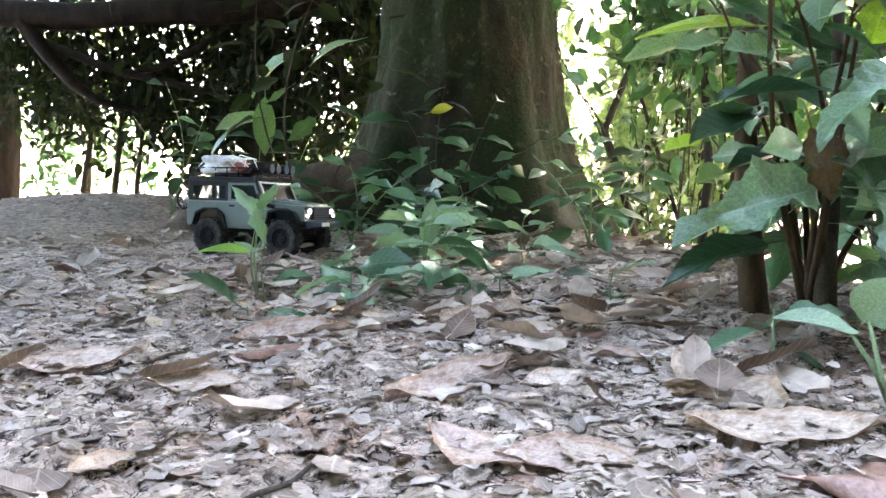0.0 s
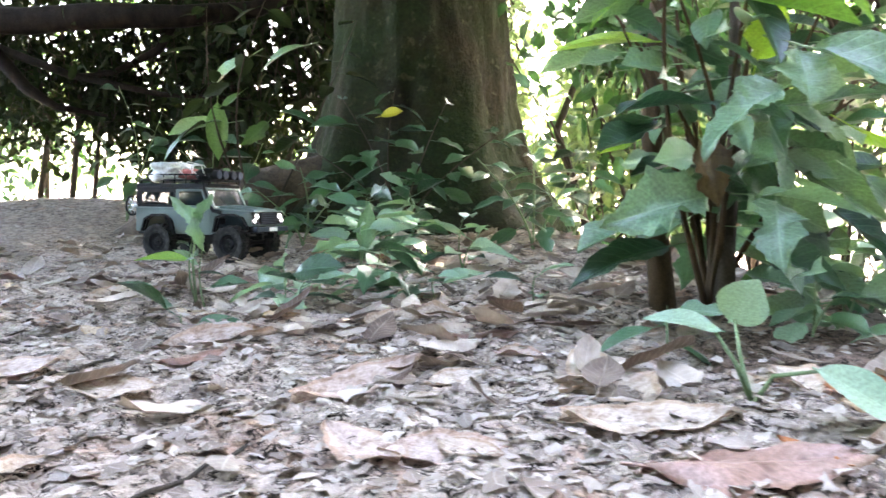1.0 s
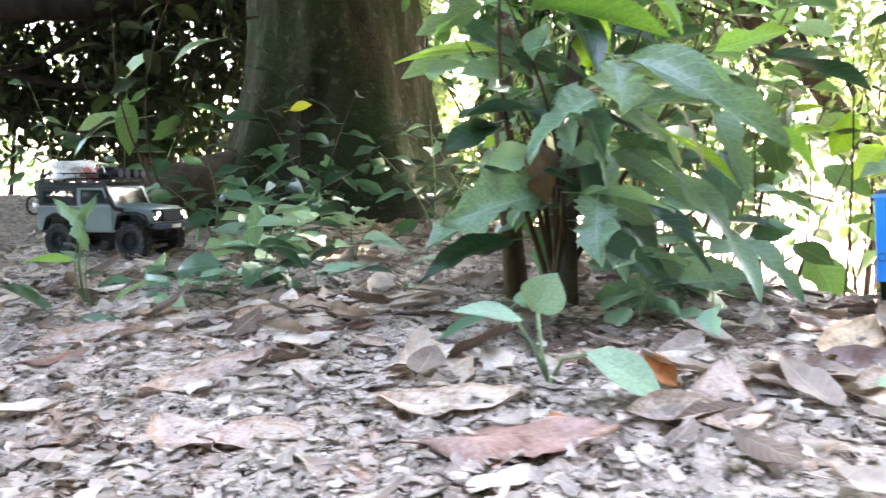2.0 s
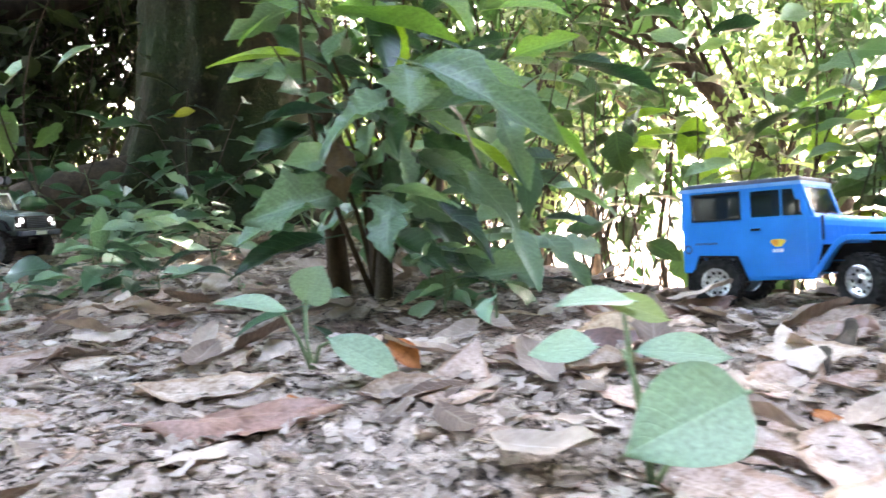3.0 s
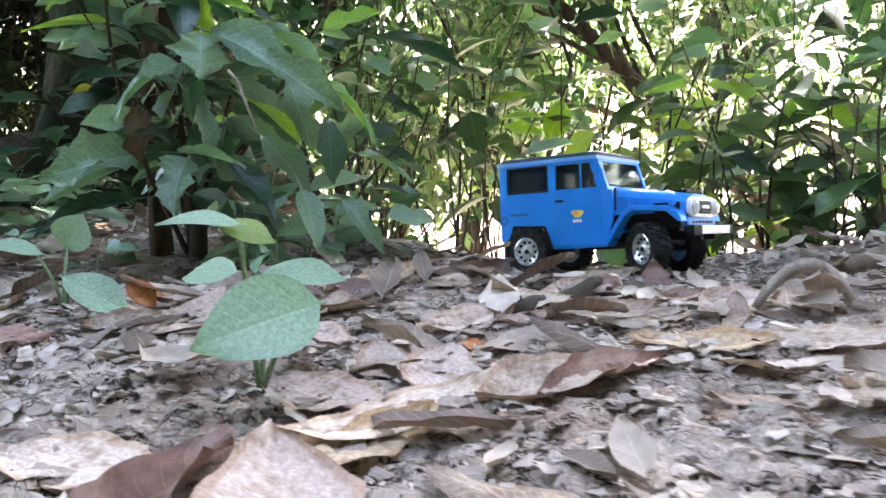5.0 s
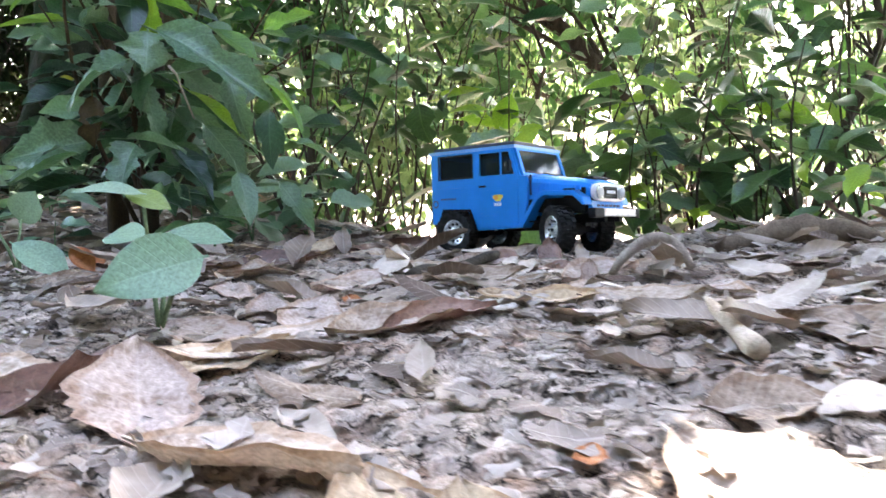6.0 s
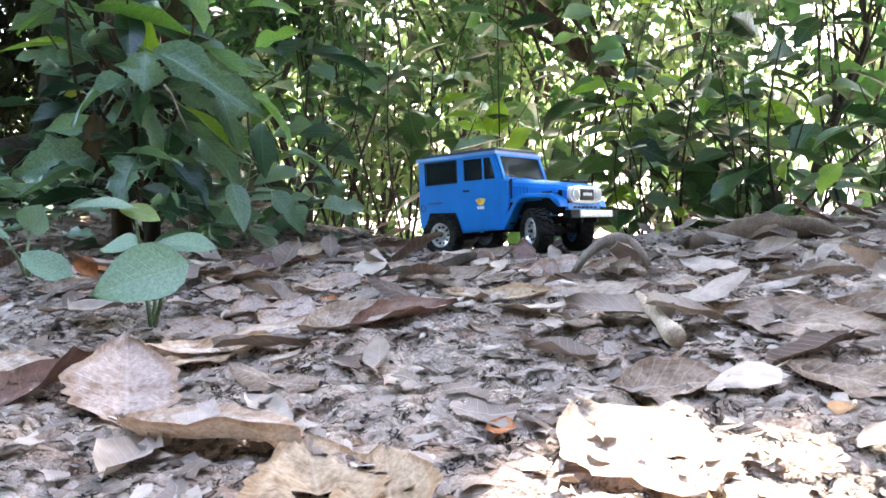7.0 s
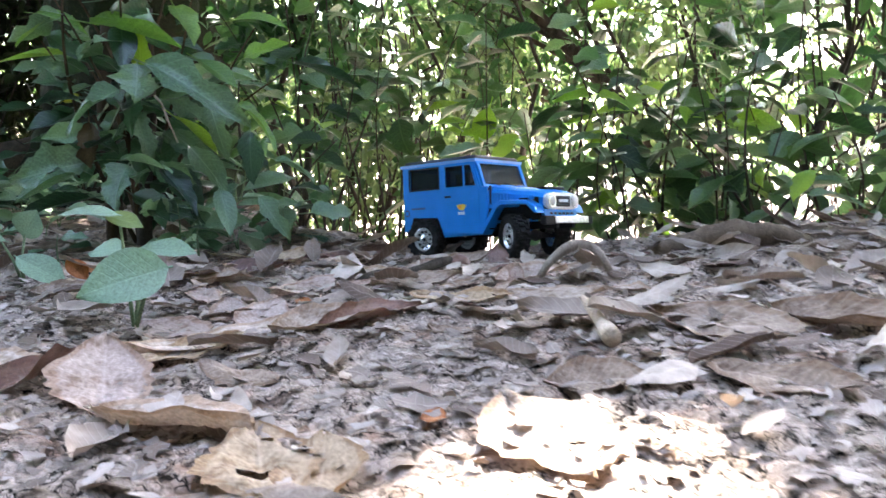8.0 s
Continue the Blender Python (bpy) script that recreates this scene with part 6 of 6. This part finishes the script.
        bmesh.ops.create_uvsphere(bm, u_segments=20, v_segments=10, radius=.0088, matrix=Matrix.Translation((.0560, s * .0345, .0865)) @ Matrix.Diagonal((.35, 1, 1, 1)))
        part("lens", bm, LENS, lamp, smooth=True)
        bm = bmesh.new()
        disc(bm, Matrix.Translation((.0566, s * .0345, .0865)) @ Matrix.Rotation(radians(90), 4, "Y"), .004, .002, 12)
        part("bulb", bm, LAMP_AMBER if s < 0 else WHITE, lamp)
    bm = bmesh.new()
    box(bm, .044, .050, -.050, .050, .061, .074)
    part("front_apron", bm, BLUE, car, bevel=.001)
    bm = bmesh.new()
    for k in range(6):
        box(bm, .0495, .0508, -.034 + k * .0125, -.026 + k * .0125, .0655, .0685)
    part("apron_slots", bm, BLACK, car)
    # bumper: chipped white bar with dark ends
    bm = bmesh.new()
    box(bm, .058, .067, -.044, .058, .051, .062)
    part("bumper", bm, plain("chipped_white_metal", (.62, .62, .62), .35, metal=.3, wear=.35, scale=160), car, "chipped white front bumper", bevel=.0015)
    for y0, y1 in ((-.072, -.042), (.056, .074)):
        bm = bmesh.new()
        box(bm, .055, .066, y0, y1, .049, .063)
        part("bumper_end", bm, BLACK, car, bevel=.002)
    # chassis, axles, shocks
    bm = bmesh.new()
    for s in (-1, 1):
        box(bm, -.215, .058, s * .024 - .004, s * .024 + .004, .044, .056)
    box(bm, -.120, -.070, -.02, .02, .034, .050)
    part("chassis", bm, BLACK, car)
    for x in (0, -.18):
        v, f = tube([(x, -.062, .034), (x, -.02, .034), (x, 0, .034), (x, .02, .034), (x, .062, .034)], [.005, .005, .010, .005, .005], 10)
        part_mesh("axle", mesh_from("axle", v, f), BLACK, car)
        for s in (-1, 1):
            v, f = tube([(x + .006, s * .036, .036), (x + .010, s * .033, .075)], .0035, 8)
            part_mesh("shock_absorber", mesh_from("shock_absorber", v, f), CHROME, car)
    for x, t in ((0, -.55), (-.18, 0)):
        for s in (-1, 1):
            wheel(car, x, s * .061, .034, .035, .026, s, CHROME, 10, t)
    # door print: orange-yellow emblem over white letters, spare badge and model name as bars
    yo = -hw - .0016
    bm = bmesh.new()
    ring = [(-.098 + .0085 * math.cos(a) * (1 + .25 * math.sin(3 * a)), .0845 + .0062 * math.sin(a) * (1 + .2 * math.cos(2 * a))) for a in np.linspace(0, 6.28, 22)[:-1]]
    outline_panel(bm, ring, [], yo, .0004)
    part("emblem", bm, YELLOW_INK, car, "small yellow and orange emblem")
    bm = bmesh.new()
    ring = [(-.101 + .0038 * math.cos(a), .0850 + .0040 * math.sin(a)) for a in np.linspace(0, 6.28, 14)[:-1]]
    outline_panel(bm, ring, [], yo - .0004, .0003)
    part("emblem_patch", bm, ORANGE_INK, car)
    bm = bmesh.new()
    for k in range(3):
        outline_panel(bm, [(-.1045 + k * .0046, .0725), (-.1045 + k * .0046, .0770), (-.1010 + k * .0046, .0770), (-.1010 + k * .0046, .0725)], [], yo, .0004)
    part("door_letters", bm, WHITE_INK, car, "white letters below the emblem")
    bm = bmesh.new()
    for k in range(7):
        outline_panel(bm, [(-.208 + k * .0045, .0855), (-.208 + k * .0045, .0885), (-.2048 + k * .0045, .0885), (-.2048 + k * .0045, .0855)], [], -hw - .0004, .0004)
    part("model_name_bars", bm, NAVY_INK, car)
    bm = bmesh.new()
    outer = [(-.2185 + .0055 * math.cos(a), .080 + .0062 * math.sin(a)) for a in np.linspace(0, 6.28, 22)[:-1]]
    inner = [(-.2185 + .0036 * math.cos(a), .080 + .0042 * math.sin(a)) for a in np.linspace(0, 6.28, 16)[:-1]]
    outline_panel(bm, outer, [inner], -hw - .0004, .0004)
    part("round_badge", bm, NAVY_INK, car)
    car.matrix_world = Matrix.Translation((1.016, .712, .009)) @ pose(0, 0, 0, 0, 0, -49.3) @ pose(0, 0, 0, 0, -4.5, 0) @ pose(0, 0, 0, -4.5, 0, 0)
    return car


blue_car()


def grey_car():
    car = tagged(new("model_car"), "sage-grey scale model off-road car with black roof and loaded roof rack", "model car")
    hw = .066
    body = new("body")
    body.parent = car
    low = [(-.250, .1165), (-.045, .1165), (-.045, .060), (-.052, .058), (-.142, .058), (-.150, .088), (-.168, .097), (-.202, .097), (-.220, .088), (-.230, .062), (-.250, .064)]
    up = [(-.250, .1165), (-.250, .160), (-.066, .160), (-.046, .1165)]
    win_r = [(-.236, .1215), (-.236, .149), (-.150, .149), (-.150, .1215)]
    win_d = [(-.132, .1205), (-.132, .151), (-.074, .151), (-.062, .1205)]
    win_dh = [(-.136, .118), (-.136, .155), (-.072, .155), (-.055, .118)]
    for s in (-1, 1):
        y0 = s * hw - (.004 if s > 0 else 0)
        part("side_panel", plate(low, [], y0, .004), GREY, body, "sage-grey lower side", bevel=.001)
        part("upper_side", plate(up, [win_r, win_dh], s * (hw - .003) - (.004 if s > 0 else 0), .004), BLACK, body, "black upper side", bevel=.001)
        part("side_glass", plate(win_r, [], s * (hw - .005), .0006), GLASS, car).visible_shadow = False
        door = part("door", plate([(-.140, .064), (-.140, .156), (-.070, .156), (-.052, .118), (-.050, .066), (-.056, .062)], [win_d], s * hw - (0 if s > 0 else .0014), .0014), GREY, car, bevel=.0006)
        part("door_glass", plate(win_d, [], s * (hw - .002), .0006), GLASS, door).visible_shadow = False
        bm = bmesh.new()
        box(bm, -.134, -.122, s * (hw + .003) - .002, s * (hw + .003) + .002, .1045, .108)
        part("door_handle", bm, BLACK, door)
        bm = bmesh.new()
        box(bm, -.250, -.046, s * (hw + .001) - .0012, s * (hw + .001) + .0012, .1135, .1165)
        part("belt_rail", bm, LIGHTGREY, car, "pale grey waist rail", bevel=.0006)
        # front wing with square arch
        wing = [(-.046, .1155), (.046, .109), (.052, .100), (.052, .078), (.040, .078), (.030, .094), (.012, .100), (-.014, .100), (-.032, .094), (-.040, .064), (-.046, .062)]
        part("front_wing", plate(wing, [], s * hw - (.005 if s > 0 else 0), .005), GREY, car, bevel=.001)
        bm = bmesh.new()
        pts = [(-.046, .1155), (.046, .109), (.046, .105), (-.046, .111)]
        part("wing_top", prism(pts, s * .046, s * hw), LIGHTGREY, car, bevel=.001)
        for arch in ([(.046, .078), (.033, .097), (.013, .104), (-.015, .104), (-.035, .097), (-.043, .064), (-.040, .064), (-.032, .094), (-.014, .100), (.012, .100), (.030, .094), (.040, .078)],
                     [(-.145, .058), (-.153, .091), (-.169, .101), (-.201, .101), (-.223, .091), (-.233, .062), (-.230, .062), (-.220, .088), (-.202, .097), (-.168, .097), (-.150, .088), (-.142, .058)]):
            part("wheel_arch_flare", prism(arch, s * (hw - .010), s * (hw + .007)), BLACK, car)
        bm = bmesh.new()
        box(bm, -.056, -.052, s * (hw + .011) - .006, s * (hw + .011) + .006, .120, .134)
        part("mirror", bm, BLACK, car, bevel=.001)
    # snorkel on the car's right
    v, f = tube([(-.020, -hw - .004, .106), (-.040, -hw - .005, .110), (-.050, -hw - .005, .122), (-.066, -hw - .003, .158), (-.068, -hw - .003, .172)], [.0042, .0042, .0036, .0036, .0045], 8)
    part_mesh("snorkel", mesh_from("snorkel", v, f), BLACK, car, "black snorkel")
    # rear, floor, roof
    bm = bmesh.new()
    box(bm, -.250, -.246, -hw + .004, hw - .004, .062, .118)
    part("rear_panel", bm, GREY, body)
    bm = bmesh.new()
    box(bm, -.250, -.246, -hw + .004, hw - .004, .149, .160)
    box(bm, -.250, -.246, -hw + .004, -hw + .018, .118, .149)
    box(bm, -.250, -.246, hw - .018, hw - .004, .118, .149)
    part("rear_frame", bm, BLACK, body)
    bm = bmesh.new()
    box(bm, -.246, .040, -hw + .004, hw - .004, .056, .061)
    part("floor_pan", bm, BLACK, car)
    for s in (-1, 1):
        bm = bmesh.new()
        box(bm, -.120, -.090, s * .030 - .019, s * .030 + .019, .078, .092)
        box(bm, -.130, -.119, s * .030 - .019, s * .030 + .019, .082, .132, .85, -.006)
        part("seat", bm, BLACK, car, bevel=.003)
    bm = bmesh.new()
    box(bm, -.251, -.062, -hw, hw, .160, .169, .88)
    part("roof", bm, BLACK, car, "black roof", bevel=.003)
    def slanted(y0, y1, t0, t1, d=0.0):
        a, b = (-.044, .1155), (-.066, .160)
        P = lambda t, o: (a[0] + (b[0] - a[0]) * t + o, a[1] + (b[1] - a[1]) * t)
        return prism([P(t0, -.003 + d), P(t0, .002 - d), P(t1, .002 - d), P(t1, -.003 + d)], y0, y1)
    for y0, y1, t0, t1 in ((-hw + .002, -hw + .009, 0, 1), (hw - .009, hw - .002, 0, 1), (-hw + .009, hw - .009, 0, .10), (-hw + .009, hw - .009, .90, 1)):
        part("windscreen_frame", slanted(y0, y1, t0, t1), LIGHTGREY, car)
    part("windscreen", slanted(-hw + .009, hw - .009, .10, .90, .002), GLASS, car).visible_shadow = False
    for yy in (-.02, .03):
        v, f = tube([(-.038, yy, .119), (-.046, yy - .004, .128), (-.053, yy - .010, .142)], .0012, 6)
        part_mesh("wiper", mesh_from("wiper", v, f), BLACK, car)
    # bonnet with raised middle
    part("bonnet", prism([(-.046, .116), (-.042, .1205), (.044, .1145), (.050, .108), (.050, .100), (-.046, .104)], -.045, .045), LIGHTGREY, car, "pale grey bonnet", bevel=.002)
    part("bonnet_ridge", prism([(-.040, .1200), (-.036, .1225), (.034, .1170), (.038, .1145)], -.020, .020), LIGHTGREY, car, bevel=.001)
    # front: black grille between lamp panels
    bm = bmesh.new()
    box(bm, .044, .050, -.066, .066, .078, .109)
    part("front_panel", bm, GREY, car, bevel=.001)
    bm = bmesh.new()
    box(bm, .049, .055, -.033, .033, .081, .108)
    grille = part("grille", bm, BLACK, car, "black slatted grille", bevel=.001)
    for k in range(6):
        bm = bmesh.new()
        box(bm, .0545, .0565, -.031, .031, .0835 + k * .0040, .0853 + k * .0040)
        part("slat", bm, DARKBLUE, grille)
    for s in (-1, 1):
        bm = bmesh.new()
        box(bm, .049, .0525, s * .0485 - .0135, s * .0485 + .0135, .082, .108)
        lamps = part("lamp_panel", bm, BLACK, car, bevel=.001)
        for y, z, r, mt in ((.046, .099, .0052, LED), (.0555, .0895, .0034, LED), (.044, .0865, .0035, BLACK)):
            bm = bmesh.new()
            disc(bm, Matrix.Translation((.0535, s * y, z)) @ Matrix.Rotation(radians(90), 4, "Y"), r, .003, 20)
            part("lamp", bm, mt, lamps, "lit white headlamp" if mt is LED else "")
    bm = bmesh.new()
    box(bm, .055, .066, -.064, .064, .066, .077)
    part("bumper", bm, DARKBLUE, car, "dark front bumper", bevel=.0015)
    bm = bmesh.new()
    box(bm, .066, .067, -.016, .016, .067, .075)
    part("plate_blank", bm, WHITE, car, "small white plate")
    bm = bmesh.new()
    for s in (-1, 1):
        box(bm, -.240, .055, s * .024 - .004, s * .024 + .004, .050, .062)
    box(bm, -.120, -.060, -.02, .02, .036, .058)
    part("chassis", bm, BLACK, car)
    for x in (0, -.186):
        v, f = tube([(x, -.062, .039), (x, -.02, .039), (x, 0, .039), (x, .02, .039), (x, .062, .039)], [.005, .005, .010, .005, .005], 10)
        part_mesh("axle", mesh_from("axle", v, f), BLACK, car)
        for s in (-1, 1):
            wheel(car, x, s * .062, .039, .039, .031, s, BLACK, 8, 0).scale = (1, 1, 1 / .96)
    # roof rack: rails, slats, posts, round lamps
    rack = new("roof_rack")
    rack.parent = car
    ts = []
    X0, X1, Y = -.240, -.060, .058
    for z in (.176, .188):
        ts.append(tube([(X0, -Y, z), (X1, -Y, z), (X1, Y, z), (X0, Y, z), (X0, -Y, z)], .0018, 6))
    part_mesh("rail", mesh_from("rail", *join_tubes(ts)), BLACK, rack)
    for k in range(9):
        x = X0 + (X1 - X0) * k / 8
        bm = bmesh.new()
        box(bm, x - .003, x + .003, -Y, Y, .1745, .177)
        part("slat", bm, BLACK, rack)
    for k in range(7):
        for s in (-1, 1):
            x = X0 + (X1 - X0) * k / 6
            v, f = tube([(x, s * Y, .166), (x, s * Y, .188)], .0014, 6)
            part_mesh("post", mesh_from("post", v, f), BLACK, rack)
    for s in (-1, 1):
        for y in (.016, .040):
            bm = bmesh.new()
            disc(bm, Matrix.Translation((X1 + .008, s * y, .188)) @ Matrix.Rotation(radians(90), 4, "Y"), .0105, .012, 20)
            spot = part("spot_lamp", bm, BLACK, rack, "round black roof lamp with dark cover")
            bm = bmesh.new()
            disc(bm, Matrix.Translation((X1 + .0145, s * y, .188)) @ Matrix.Rotation(radians(90), 4, "Y"), .0095, .003, 20)
            part("cover", bm, DARKBLUE, spot)
    # small spoked wheel hung at the rear
    hung = new("hung_wheel")
    hung.parent = car
    c = Vector((-.262, -.062, .118))
    ts = [tube([c + Vector((0, .021 * math.cos(a), .021 * math.sin(a))) for a in np.linspace(0, 2 * math.pi, 25)], .0022, 6)]
    part_mesh("tyre", mesh_from("tyre", *join_tubes(ts)), RUBBER, hung)
    ts = [tube([c, c + Vector((0, .020 * math.cos(a), .020 * math.sin(a)))], .0006, 4) for a in np.linspace(0, 2 * math.pi, 11)[:-1]]
    ts.append(tube([c, c + Vector((.014, 0, 0))], .004, 8))
    part_mesh("spokes", mesh_from("spokes", *join_tubes(ts)), CHROME, hung)
    place = Matrix.Translation((-.315, 1.605, .034)) @ pose(0, 0, 0, 0, 0, -20) @ pose(0, 0, 0, 0, 1.0, 0) @ pose(0, 0, 0, -2.5, 0, 0) @ Matrix.Diagonal((.94, .94, .95, 1))
    car.matrix_world = place

    # luggage on the rack
    def lump(name, mat, label, cx, cy, cz, sx, sy, sz, seed, rough=.28):
        bm = bmesh.new()
        bmesh.ops.create_icosphere(bm, subdivisions=4, radius=1.0)
        for v in bm.verts:
            p = v.co.copy()
            k = 1 + rough * noise.noise(p * 1.7 + Vector((seed, 0, 0))) + .10 * noise.noise(p * 5 + Vector((0, seed, 0)))
            v.co = Vector((math.copysign(abs(p.x) ** .7, p.x) * sx, math.copysign(abs(p.y) ** .7, p.y) * sy, max(-.8, math.copysign(abs(p.z) ** .8, p.z)) * sz)) * k
        me = bpy.data.meshes.new(name)
        bm.to_mesh(me)
        bm.free()
        me.polygons.foreach_set("use_smooth", np.ones(len(me.polygons), dtype=bool))
        return thing(name, me, mat, label, "luggage", "luggage on the roof rack", m=place @ Matrix.Translation((cx, cy, cz)))
    bag = lump("luggage_bag", BAG, "crumpled white bag tied on a roof rack", -.195, -.010, .192, .046, .046, .022, 3.0, .45)
    lump("bundle", RED, "red and white rolled bundle on a roof rack", -.146, -.006, .189, .015, .036, .013, 8.0)
    lump("bundle", BLACK, "black bundle on a roof rack", -.100, .006, .189, .022, .036, .015, 12.0)
    cords = []
    for k in range(10):
        x0, x1 = -.232 + .018 * k, -.215 + .030 * ((k * 3) % 6)
        cords.append(tube([(x0, -.058, .186), ((x0 + x1) / 2, -.034, .209 + .004 * (k % 3)), (x1, .014 * (k % 2), .211), (x1 - .01, .034, .206), (x1 + .01, .058, .186)], .0011, 5))
    me = mesh_from("cord", *join_tubes(cords))
    thing("cord", me, CORD, "loose white cord lashing over luggage", "cord", m=place)
    return car


grey_car()
